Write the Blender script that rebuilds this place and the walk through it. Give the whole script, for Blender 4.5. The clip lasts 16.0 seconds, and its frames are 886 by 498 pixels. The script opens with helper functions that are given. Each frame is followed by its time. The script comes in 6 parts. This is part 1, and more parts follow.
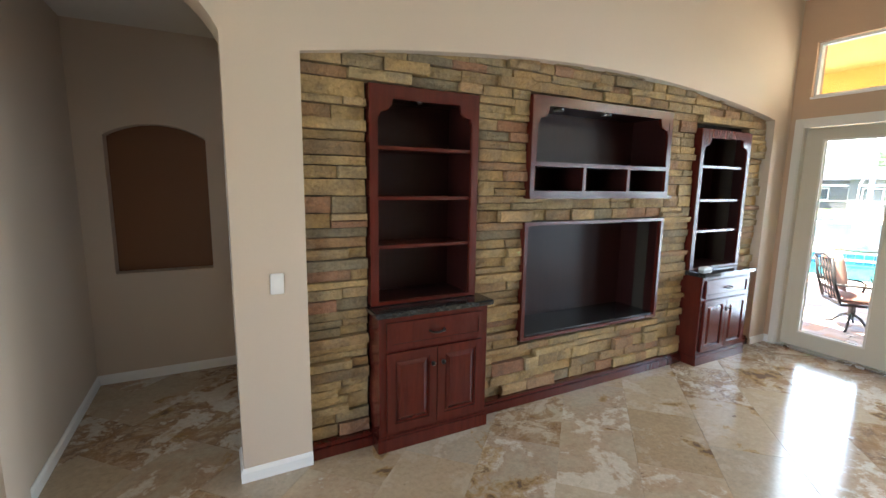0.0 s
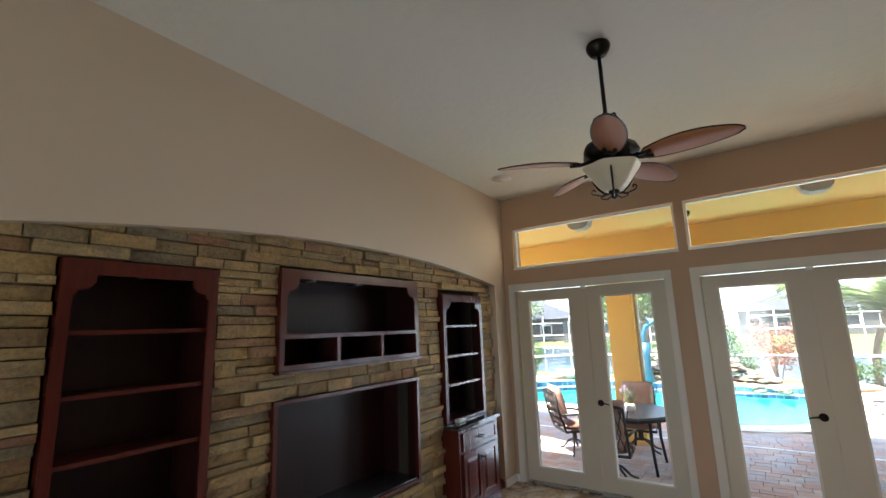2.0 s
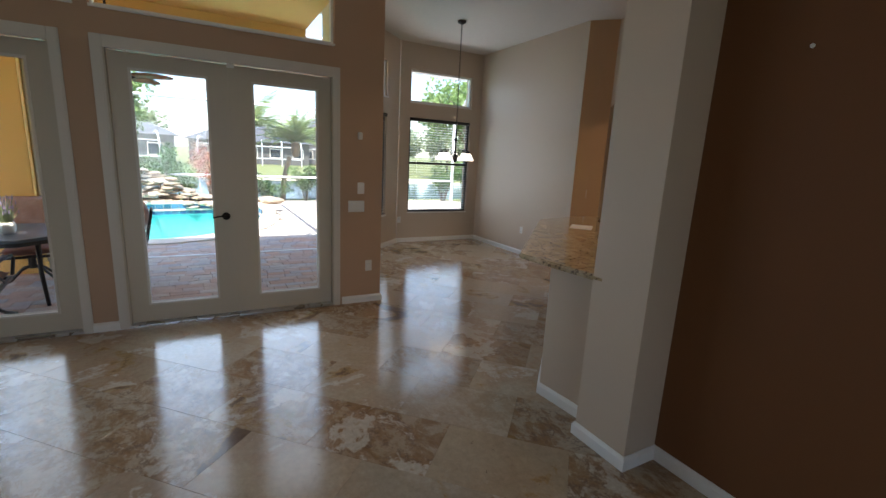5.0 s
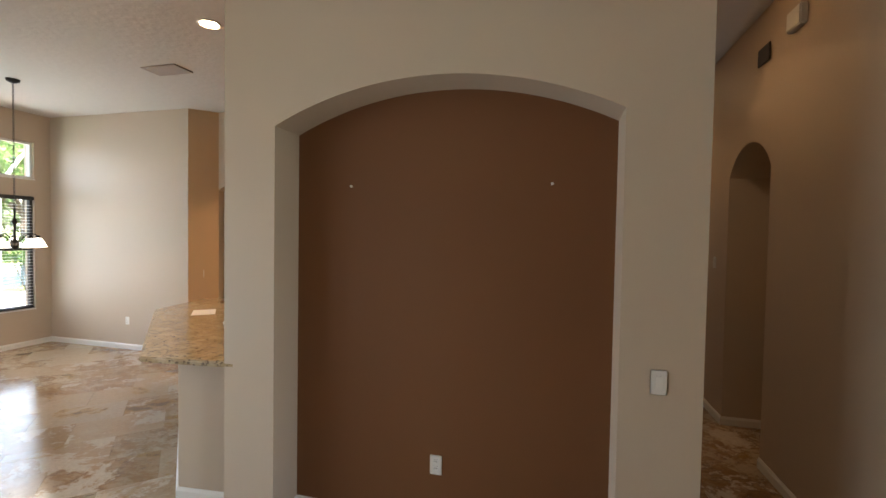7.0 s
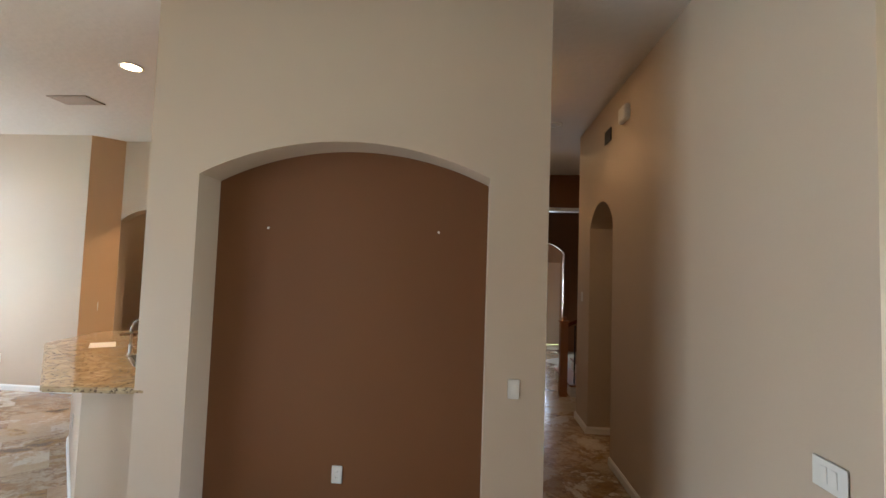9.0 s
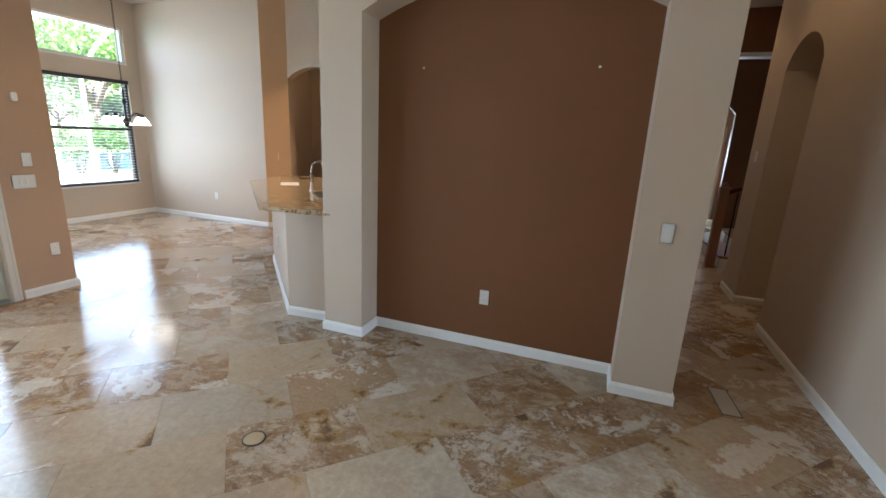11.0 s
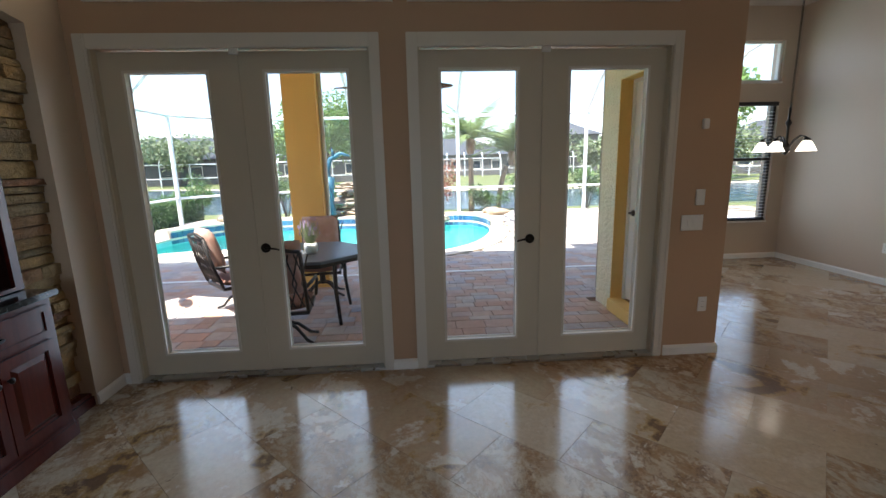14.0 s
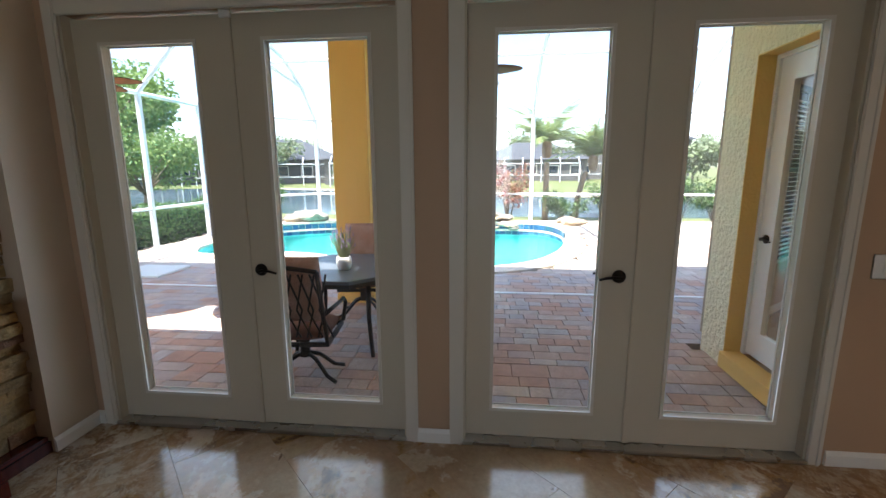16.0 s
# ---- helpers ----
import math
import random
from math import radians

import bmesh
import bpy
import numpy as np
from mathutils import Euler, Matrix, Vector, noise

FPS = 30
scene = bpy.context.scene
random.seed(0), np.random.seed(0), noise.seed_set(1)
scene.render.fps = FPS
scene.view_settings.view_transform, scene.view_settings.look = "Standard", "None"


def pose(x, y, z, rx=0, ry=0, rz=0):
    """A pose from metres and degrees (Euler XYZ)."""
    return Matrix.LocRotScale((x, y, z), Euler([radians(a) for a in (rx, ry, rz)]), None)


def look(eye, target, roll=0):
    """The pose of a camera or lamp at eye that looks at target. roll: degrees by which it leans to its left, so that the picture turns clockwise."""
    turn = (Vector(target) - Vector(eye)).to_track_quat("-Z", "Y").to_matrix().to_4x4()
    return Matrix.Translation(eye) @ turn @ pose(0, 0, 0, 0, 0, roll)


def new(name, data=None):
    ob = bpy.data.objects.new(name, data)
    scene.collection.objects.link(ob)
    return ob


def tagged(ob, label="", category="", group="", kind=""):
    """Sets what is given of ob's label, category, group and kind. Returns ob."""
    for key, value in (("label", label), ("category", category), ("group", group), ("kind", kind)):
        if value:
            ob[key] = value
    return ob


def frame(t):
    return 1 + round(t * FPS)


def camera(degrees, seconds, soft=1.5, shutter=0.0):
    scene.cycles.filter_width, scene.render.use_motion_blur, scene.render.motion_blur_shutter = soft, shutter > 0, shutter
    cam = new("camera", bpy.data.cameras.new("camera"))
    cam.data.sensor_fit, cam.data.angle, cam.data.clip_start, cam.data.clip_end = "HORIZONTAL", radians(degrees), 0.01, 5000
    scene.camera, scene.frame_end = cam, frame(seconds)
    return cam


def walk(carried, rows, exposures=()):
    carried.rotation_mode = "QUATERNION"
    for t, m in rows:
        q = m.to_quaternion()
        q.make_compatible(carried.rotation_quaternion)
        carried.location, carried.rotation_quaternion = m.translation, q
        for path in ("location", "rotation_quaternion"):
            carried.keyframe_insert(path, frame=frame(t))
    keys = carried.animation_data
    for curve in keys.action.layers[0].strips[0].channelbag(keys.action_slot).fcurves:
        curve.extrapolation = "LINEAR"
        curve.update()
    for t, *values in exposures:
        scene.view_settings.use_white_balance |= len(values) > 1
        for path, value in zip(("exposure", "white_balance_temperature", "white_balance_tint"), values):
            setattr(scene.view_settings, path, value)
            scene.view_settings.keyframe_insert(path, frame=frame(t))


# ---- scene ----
cam = camera(91.1, 16.0)
PATH = [
    (0, (0.22, 0.406, 1.652), (1.131, 2.161, 1.355), 0.8),
    (0.5, (0.285, 0.387, 1.667), (1.474, 1.983, 1.471), 0.6),
    (1, (0.318, 0.362, 1.749), (1.635, 1.864, 1.845), -0.6),
    (1.5, (0.344, 0.305, 1.827), (1.723, 1.691, 2.249), -2.0),
    (2, (0.397, 0.272, 1.817), (2.01, 1.398, 2.178), -2.1),
    (2.5, (0.524, 0.279, 1.782), (2.395, 0.931, 2.054), 0.4),
    (3, (0.642, 0.312, 1.781), (2.614, 0.531, 2.037), 0.9),
    (3.5, (0.736, 0.307, 1.75), (2.729, 0.236, 1.907), 0.5),
    (4, (0.836, 0.268, 1.677), (2.803, -0.095, 1.64), 0.9),
    (4.5, (0.993, 0.164, 1.615), (2.89, -0.432, 1.398), 1.5),
    (5, (1.138, 0.03, 1.548), (2.856, -0.909, 1.142), 2.8),
    (5.2, (1.164, -0.02, 1.516), (2.681, -1.233, 1.039), 2.9),
    (7.3, (0.812, 0.476, 1.782), (1.281, -1.468, 1.779), 0.5),
    (7.5, (0.796, 0.539, 1.796), (1.266, -1.404, 1.862), 0.2),
    (8, (0.763, 0.691, 1.818), (1.117, -1.267, 2.02), -0.1),
    (8.2, (0.74, 0.749, 1.828), (1.009, -1.218, 2.072), -0.1),
    (10.3, (0.587, 0.98, 1.614), (0.664, -0.989, 1.272), 2.4),
    (10.5, (0.622, 1.008, 1.594), (0.836, -0.941, 1.201), 2.3),
    (11, (0.763, 0.995, 1.569), (1.416, -0.829, 1.073), 2.8),
    (11.5, (1.024, 1.034, 1.54), (2.184, -0.533, 1.094), 0.5),
    (12, (1.251, 0.969, 1.523), (2.71, -0.323, 1.074), 0.2),
    (12.5, (1.542, 0.81, 1.527), (3.098, -0.375, 1.109), 0.8),
    (13, (1.847, 0.723, 1.499), (3.54, -0.255, 1.078), 0.9),
    (13.5, (2.15, 0.718, 1.506), (4.011, 0.108, 1.104), -0.8),
    (14, (2.422, 0.732, 1.503), (4.38, 0.606, 1.115), -1.4),
    (14.5, (2.649, 0.661, 1.498), (4.6, 0.895, 1.123), -0.3),
    (15, (2.901, 0.614, 1.498), (4.858, 0.798, 1.129), 0.3),
    (15.5, (3.141, 0.595, 1.512), (5.104, 0.717, 1.149), 0.5),
    (16, (3.306, 0.557, 1.488), (5.262, 0.759, 1.121), -0.3),
]
EXPOSURES = [(0.0, 3.80, 6400, 11), (1.0, 3.10, 6400, 12), (1.5, 2.85, 6400, 12), (2.0, 2.60, 6500, 13), (3.0, 2.05, 6500, 15), (5.0, 1.80, 6300, 13), (7.3, 3.20, 7000, 14),
             (8.2, 3.25, 7000, 14), (10.3, 3.80, 5700, 9), (11.0, 3.40, 5900, 10), (12.0, 2.38, 6200, 12), (13.0, 1.88, 6400, 14), (14.0, 1.76, 6300, 13), (16.0, 1.92, 6300, 13)]
walk(cam, [(t, look(eye, target, roll)) for t, eye, target, roll in PATH], EXPOSURES)

# ---- world and light ----
world = bpy.data.worlds.new("world")
scene.world = world
world.use_nodes = True
wn = world.node_tree
sky = wn.nodes.new("ShaderNodeTexSky")
sky.sky_type, sky.sun_disc = "NISHITA", False
SUN_DIR = Vector((0.33, -0.25, -0.91)).normalized()
sky.sun_elevation = math.asin(-SUN_DIR.z)
sky.sun_rotation = math.atan2(-SUN_DIR.x, -SUN_DIR.y)
wn.links.new(sky.outputs[0], wn.nodes["Background"].inputs[0])
wn.nodes["Background"].inputs[1].default_value = 0.15
sun = new("sun", bpy.data.lights.new("sun", "SUN"))
sun.data.energy, sun.data.angle, sun.data.color = 5.0, radians(0.5), (1.0, 0.95, 0.86)
sun.rotation_euler = SUN_DIR.to_track_quat("-Z", "Y").to_euler()


def window_light(name, place, target, wide, high, power, colour=(0.86, 0.93, 1.0), spread=180):
    lamp = new(name, bpy.data.lights.new(name, "AREA"))
    lamp.data.shape, lamp.data.size, lamp.data.size_y = "RECTANGLE", wide, high
    lamp.data.energy, lamp.data.color = power, colour
    lamp.data.spread = radians(spread)
    lamp.matrix_world = look(place, target)
    return lamp


# daylight of the sky in the openings: one lamp a pane
DAY = (0.66, 0.83, 1.0)
for k, (y, wide) in enumerate(((2.302, 0.50), (1.410, 0.52), (0.257, 0.52), (-0.649, 0.54))):
    window_light("daylight_door_pane", (5.500, y, 1.16), (0, y, 0.95), wide, 1.92, 1.7, DAY, 125)
window_light("daylight_transom", (5.52, 0.8, 2.80), (0, 0.8, 2.3), 3.6, 0.46, 2.0, (1.0, 0.9, 0.68))
window_light("daylight_nook_east", (8.42, -3.80, 1.42), (0, -3.80, 1.2), 1.2, 1.6, 1.9, DAY, 140)
window_light("daylight_nook_east_top", (8.42, -3.80, 2.77), (0, -3.80, 2.4), 1.2, 0.5, 1.0, DAY, 140)
window_light("daylight_nook_bay", (7.72, -2.38, 1.42), (6.6, -3.4, 1.2), 0.95, 1.6, 2.2, DAY)
window_light("daylight_hall_door", (-1.11, -10.50, 1.45), (-0.3, 0, 0.6), 0.25, 1.0, 4, DAY)
window_light("daylight_hall_doorway", (0.33, 3.505, 1.10), (-0.7, 3.7, 1.0), 0.68, 1.8, 0.18, DAY)
# Added fill from an unseen side room opening, to brighten the west end.
window_light("daylight_side_room", (-3.17, 0.85, 1.35), (0, 0.85, 1.1), 1.7, 1.5, 4.0, DAY, 110)

# ---- materials ----
def nodes_of(name):
    m = bpy.data.materials.new(name)
    m.use_nodes = True
    t = m.node_tree
    return m, t, t.nodes, t.links, t.nodes["Principled BSDF"]


def sock(nodes, kind, **vals):
    n = nodes.new(kind)
    for k, v in vals.items():
        n.inputs[k.replace("_", " ")].default_value = v
    return n


def mix_rgb(nodes, links, fac, a, b):
    n = nodes.new("ShaderNodeMix")
    n.data_type = "RGBA"
    for inp, val in ((n.inputs[0], fac), (n.inputs[6], a), (n.inputs[7], b)):
        if isinstance(val, bpy.types.NodeSocket):
            links.new(val, inp)
        elif isinstance(val, (int, float)):
            inp.default_value = val
        else:
            inp.default_value = (*val, 1)
    return n.outputs[2]


def ramp(nodes, links, value, stops):
    n = nodes.new("ShaderNodeValToRGB")
    links.new(value, n.inputs[0])
    e = n.color_ramp.elements
    while len(e) < len(stops):
        e.new(0.5)
    for el, (p, c) in zip(e, stops):
        el.position, el.color = p, ((*c, 1) if not isinstance(c, (int, float)) else (c, c, c, 1))
    return n.outputs[0]


def paint(name, colour, rough=0.6, vary=0.08, fine=60.0, coarse=1.2, bump=0.08, metal=0.0, depth=0.004, coat=0.0):
    """A painted or plain surface: broad uneven tone, fine grain and relief."""
    m, t, nodes, links, b = nodes_of(name)
    pos = nodes.new("ShaderNodeNewGeometry").outputs["Position"]
    big = sock(nodes, "ShaderNodeTexNoise", Scale=coarse, Detail=4.0)
    small = sock(nodes, "ShaderNodeTexNoise", Scale=fine, Detail=3.0)
    links.new(pos, big.inputs["Vector"])
    links.new(pos, small.inputs["Vector"])
    dark = tuple(c * (1 - vary) for c in colour)
    light = tuple(min(1, c * (1 + vary)) for c in colour)
    c1 = mix_rgb(nodes, links, big.outputs[0], dark, light)
    c2 = mix_rgb(nodes, links, small.outputs[0], dark, light)
    links.new(mix_rgb(nodes, links, 0.35, c1, c2), b.inputs["Base Color"])
    r = nodes.new("ShaderNodeMapRange")
    links.new(big.outputs[0], r.inputs[0])
    r.inputs[3].default_value, r.inputs[4].default_value = max(0.02, rough - 0.06), min(1, rough + 0.06)
    links.new(r.outputs[0], b.inputs["Roughness"])
    b.inputs["Metallic"].default_value = metal
    b.inputs["Coat Weight"].default_value = coat
    b.inputs["Coat Roughness"].default_value = 0.12
    if bump:
        bp = sock(nodes, "ShaderNodeBump", Strength=bump, Distance=depth)
        links.new(small.outputs[0], bp.inputs["Height"])
        links.new(bp.outputs[0], b.inputs["Normal"])
    return m


def pieces(name, colours, rough=0.7, fine=35.0, bump=0.5, depth=0.006, stain=(0.1, 0.08, 0.06), stains=0.25, island=False):
    """Stones, pavers and tiles: each piece takes its own tone, with blotches and relief."""
    m, t, nodes, links, b = nodes_of(name)
    geo = nodes.new("ShaderNodeNewGeometry")
    rnd = geo.outputs["Random Per Island"] if island else nodes.new("ShaderNodeObjectInfo").outputs["Random"]
    n = len(colours)
    base = ramp(nodes, links, rnd, [((i + 0.5) / n, c) for i, c in enumerate(colours)])
    off = nodes.new("ShaderNodeVectorMath")
    off.operation = "MULTIPLY_ADD"
    links.new(geo.outputs["Position"], off.inputs[0])
    off.inputs[1].default_value = (1, 1, 1)
    sc = nodes.new("ShaderNodeVectorMath")
    sc.operation = "SCALE"
    sc.inputs[0].default_value = (37.0, 19.0, 53.0)
    links.new(rnd, sc.inputs["Scale"])
    links.new(sc.outputs[0], off.inputs[2])
    big = sock(nodes, "ShaderNodeTexNoise", Scale=6.0, Detail=6.0, Roughness=0.6)
    small = sock(nodes, "ShaderNodeTexNoise", Scale=fine, Detail=6.0, Roughness=0.65)
    for k in (big, small):
        links.new(off.outputs[0], k.inputs["Vector"])
    blot = ramp(nodes, links, big.outputs[0], [(0.42, 0.0), (0.68, stains)])
    c = mix_rgb(nodes, links, blot, base, stain)
    grain = ramp(nodes, links, small.outputs[0], [(0.3, 0.72), (0.7, 1.2)])
    mul = nodes.new("ShaderNodeMix")
    mul.data_type, mul.blend_type = "RGBA", "MULTIPLY"
    mul.inputs[0].default_value = 1.0
    links.new(c, mul.inputs[6])
    links.new(grain, mul.inputs[7])
    links.new(mul.outputs[2], b.inputs["Base Color"])
    b.inputs["Roughness"].default_value = rough
    bp = sock(nodes, "ShaderNodeBump", Strength=bump, Distance=depth)
    add = nodes.new("ShaderNodeMath")
    add.operation = "ADD"
    links.new(big.outputs[0], add.inputs[0])
    links.new(small.outputs[0], add.inputs[1])
    links.new(add.outputs[0], bp.inputs["Height"])
    links.new(bp.outputs[0], b.inputs["Normal"])
    return m


def wood(name, dark, light, rough=0.35, grain=(3.0, 3.0, 40.0), coat=0.3, shine=0.5):
    m, t, nodes, links, b = nodes_of(name)
    tc = nodes.new("ShaderNodeNewGeometry").outputs["Position"]
    mp = nodes.new("ShaderNodeMapping")
    mp.inputs["Scale"].default_value = tuple(40.0 / g for g in grain)
    links.new(tc, mp.inputs["Vector"])
    n1 = sock(nodes, "ShaderNodeTexNoise", Scale=2.2, Detail=8.0, Roughness=0.6, Distortion=0.6)
    n2 = sock(nodes, "ShaderNodeTexNoise", Scale=1.5, Detail=3.0)
    links.new(mp.outputs[0], n1.inputs["Vector"])
    links.new(tc, n2.inputs["Vector"])
    g = ramp(nodes, links, n1.outputs[0], [(0.3, dark), (0.7, light)])
    links.new(mix_rgb(nodes, links, ramp(nodes, links, n2.outputs[0], [(0.3, 0.0), (0.7, 0.35)]), g, dark), b.inputs["Base Color"])
    b.inputs["Roughness"].default_value = rough
    b.inputs["Specular IOR Level"].default_value = shine
    b.inputs["Coat Weight"].default_value = coat
    b.inputs["Coat Roughness"].default_value = 0.15
    bp = sock(nodes, "ShaderNodeBump", Strength=0.08, Distance=0.002)
    links.new(n1.outputs[0], bp.inputs["Height"])
    links.new(bp.outputs[0], b.inputs["Normal"])
    return m


def travertine(name, island=False):
    """Polished stone: each tile has its own tone, cloudy figure, gold and brown patches, pits along its layers."""
    m, t, nodes, links, b = nodes_of(name)
    geo = nodes.new("ShaderNodeNewGeometry")
    rnd = geo.outputs["Random Per Island"] if island else nodes.new("ShaderNodeObjectInfo").outputs["Random"]
    sc = nodes.new("ShaderNodeVectorMath")
    sc.operation = "SCALE"
    sc.inputs[0].default_value = (41.0, 23.0, 67.0)
    links.new(rnd, sc.inputs["Scale"])
    off = nodes.new("ShaderNodeVectorMath")
    links.new(geo.outputs["Position"], off.inputs[0])
    links.new(sc.outputs[0], off.inputs[1])
    along = nodes.new("ShaderNodeMapping")
    along.inputs["Rotation"].default_value = (0, 0, radians(-45))
    along.inputs["Scale"].default_value = (1.0, 1.35, 1.0)
    links.new(off.outputs[0], along.inputs["Vector"])

    def cloud(scale, detail, rough, twist, vector):
        n = sock(nodes, "ShaderNodeTexNoise", Scale=scale, Detail=detail, Roughness=rough, Distortion=twist)
        links.new(vector.outputs[0], n.inputs["Vector"])
        return n.outputs[0]

    def calc(op, a, c):
        n = nodes.new("ShaderNodeMath")
        n.operation = op
        for inp, v in zip(n.inputs, (a, c)):
            if isinstance(v, bpy.types.NodeSocket):
                links.new(v, inp)
            else:
                inp.default_value = v
        return n.outputs[0]

    big = cloud(2.4, 8.0, 0.66, 0.4, off)
    mid = cloud(5.0, 10.0, 0.80, 0.4, along)
    fine = cloud(32.0, 6.0, 0.75, 0.0, off)
    pit = cloud(6.5, 10.0, 0.74, 0.8, along)
    patch = cloud(1.6, 3.0, 0.55, 0.8, off)
    jag = cloud(13.0, 9.0, 0.8, 0.5, off)
    second = calc("FRACT", calc("MULTIPLY", rnd, 7.31), 0.0)
    third = calc("FRACT", calc("MULTIPLY", rnd, 19.7), 0.0)
    base = ramp(nodes, links, rnd, [(0.0, (0.41, 0.305, 0.195)), (0.15, (0.48, 0.385, 0.275)), (0.3, (0.42, 0.32, 0.21)), (0.45, (0.50, 0.415, 0.305)), (0.6, (0.34, 0.23, 0.13)), (0.75, (0.46, 0.365, 0.255)), (0.88, (0.38, 0.315, 0.235)), (1.0, (0.47, 0.38, 0.275))])
    pink = calc("MULTIPLY", ramp(nodes, links, big, [(0.42, 0.0), (0.60, 0.75)]), ramp(nodes, links, second, [(0.2, 0.1), (0.5, 0.5), (0.9, 1.0)]))
    c = mix_rgb(nodes, links, pink, base, (0.36, 0.205, 0.125))
    figured = ramp(nodes, links, third, [(0.42, 0.12), (0.55, 1.0)])
    brown = calc("MULTIPLY", figured, ramp(nodes, links, mid, [(0.455, 0.0), (0.52, 0.62), (0.60, 0.85)]))
    c = mix_rgb(nodes, links, brown, c, (0.245, 0.125, 0.046))
    cloudy = calc("ADD", big, calc("MULTIPLY", jag, 0.35))
    cream = calc("MULTIPLY", ramp(nodes, links, second, [(0.3, 0.25), (0.45, 1.0)]), ramp(nodes, links, cloudy, [(0.715, 0.0), (0.75, 0.75)]))
    c = mix_rgb(nodes, links, cream, c, (0.60, 0.53, 0.43))
    rim = calc("MULTIPLY", ramp(nodes, links, cloudy, [(0.68, 0.0), (0.705, 0.85), (0.73, 0.0)]), ramp(nodes, links, calc("MULTIPLY", figured, jag), [(0.46, 0.0), (0.54, 1.0)]))
    c = mix_rgb(nodes, links, rim, c, (0.15, 0.09, 0.06))
    gold = ramp(nodes, links, calc("ADD", patch, calc("MULTIPLY", jag, 0.3)), [(0.77, 0.0), (0.80, 0.7)])
    c = mix_rgb(nodes, links, gold, c, (0.33, 0.19, 0.055))
    near = ramp(nodes, links, patch, [(0.56, 0.0), (0.70, 0.50)])
    dark = ramp(nodes, links, calc("ADD", near, jag), [(0.83, 0.0), (0.94, 0.85)])
    c = mix_rgb(nodes, links, dark, c, (0.11, 0.065, 0.045))
    veins = ramp(nodes, links, pit, [(0.315, 0.85), (0.355, 0.0)])
    c = mix_rgb(nodes, links, veins, c, (0.12, 0.07, 0.045))
    gr = ramp(nodes, links, fine, [(0.3, 0.80), (0.7, 1.12)])
    mul = nodes.new("ShaderNodeMix")
    mul.data_type, mul.blend_type = "RGBA", "MULTIPLY"
    mul.inputs[0].default_value = 1.0
    links.new(c, mul.inputs[6])
    links.new(gr, mul.inputs[7])
    links.new(mul.outputs[2], b.inputs["Base Color"])
    ro = nodes.new("ShaderNodeMapRange")
    links.new(mid, ro.inputs[0])
    ro.inputs[3].default_value, ro.inputs[4].default_value = 0.06, 0.24
    links.new(ro.outputs[0], b.inputs["Roughness"])
    bp = sock(nodes, "ShaderNodeBump", Strength=0.10, Distance=0.002)
    links.new(mid, bp.inputs["Height"])
    links.new(bp.outputs[0], b.inputs["Normal"])
    return m


def granite(name, colours):
    m, t, nodes, links, b = nodes_of(name)
    pos = nodes.new("ShaderNodeNewGeometry").outputs["Position"]
    v = sock(nodes, "ShaderNodeTexVoronoi", Scale=70.0)
    n = sock(nodes, "ShaderNodeTexNoise", Scale=9.0, Detail=8.0, Roughness=0.7)
    n2 = sock(nodes, "ShaderNodeTexNoise", Scale=30.0, Detail=5.0, Roughness=0.7)
    for k in (v, n, n2):
        links.new(pos, k.inputs["Vector"])
    c = ramp(nodes, links, n.outputs[0], [(0.3, colours[0]), (0.5, colours[1]), (0.7, colours[2])])
    c = mix_rgb(nodes, links, ramp(nodes, links, n2.outputs[0], [(0.53, 0.0), (0.60, 0.9)]), c, colours[3])
    c = mix_rgb(nodes, links, ramp(nodes, links, v.outputs["Distance"], [(0.05, 0.3), (0.3, 0.0)]), c, colours[0])
    links.new(c, b.inputs["Base Color"])
    b.inputs["Roughness"].default_value = 0.12
    b.inputs["Coat Weight"].default_value = 0.3
    return m


def glass(name, tint=(1, 1, 1)):
    m, t, nodes, links, b = nodes_of(name)
    tr = nodes.new("ShaderNodeBsdfTransparent")
    tr.inputs[0].default_value = (*tint, 1)
    gl = nodes.new("ShaderNodeBsdfGlossy")
    gl.inputs["Roughness"].default_value = 0.02
    lw = nodes.new("ShaderNodeLayerWeight")
    pw = nodes.new("ShaderNodeMath")
    pw.operation = "POWER"
    links.new(lw.outputs["Facing"], pw.inputs[0])
    pw.inputs[1].default_value = 4.0
    fr = nodes.new("ShaderNodeMath")
    fr.operation = "MULTIPLY_ADD"
    links.new(pw.outputs[0], fr.inputs[0])
    fr.inputs[1].default_value, fr.inputs[2].default_value = 0.8, 0.03
    mx = nodes.new("ShaderNodeMixShader")
    links.new(fr.outputs[0], mx.inputs[0])
    links.new(tr.outputs[0], mx.inputs[1])
    links.new(gl.outputs[0], mx.inputs[2])
    links.new(mx.outputs[0], nodes["Material Output"].inputs[0])
    return m


def lit(name, colour, strength):
    m, t, nodes, links, b = nodes_of(name)
    b.inputs["Base Color"].default_value = (*colour, 1)
    b.inputs["Emission Color"].default_value = (*colour, 1)
    b.inputs["Emission Strength"].default_value = strength
    return m


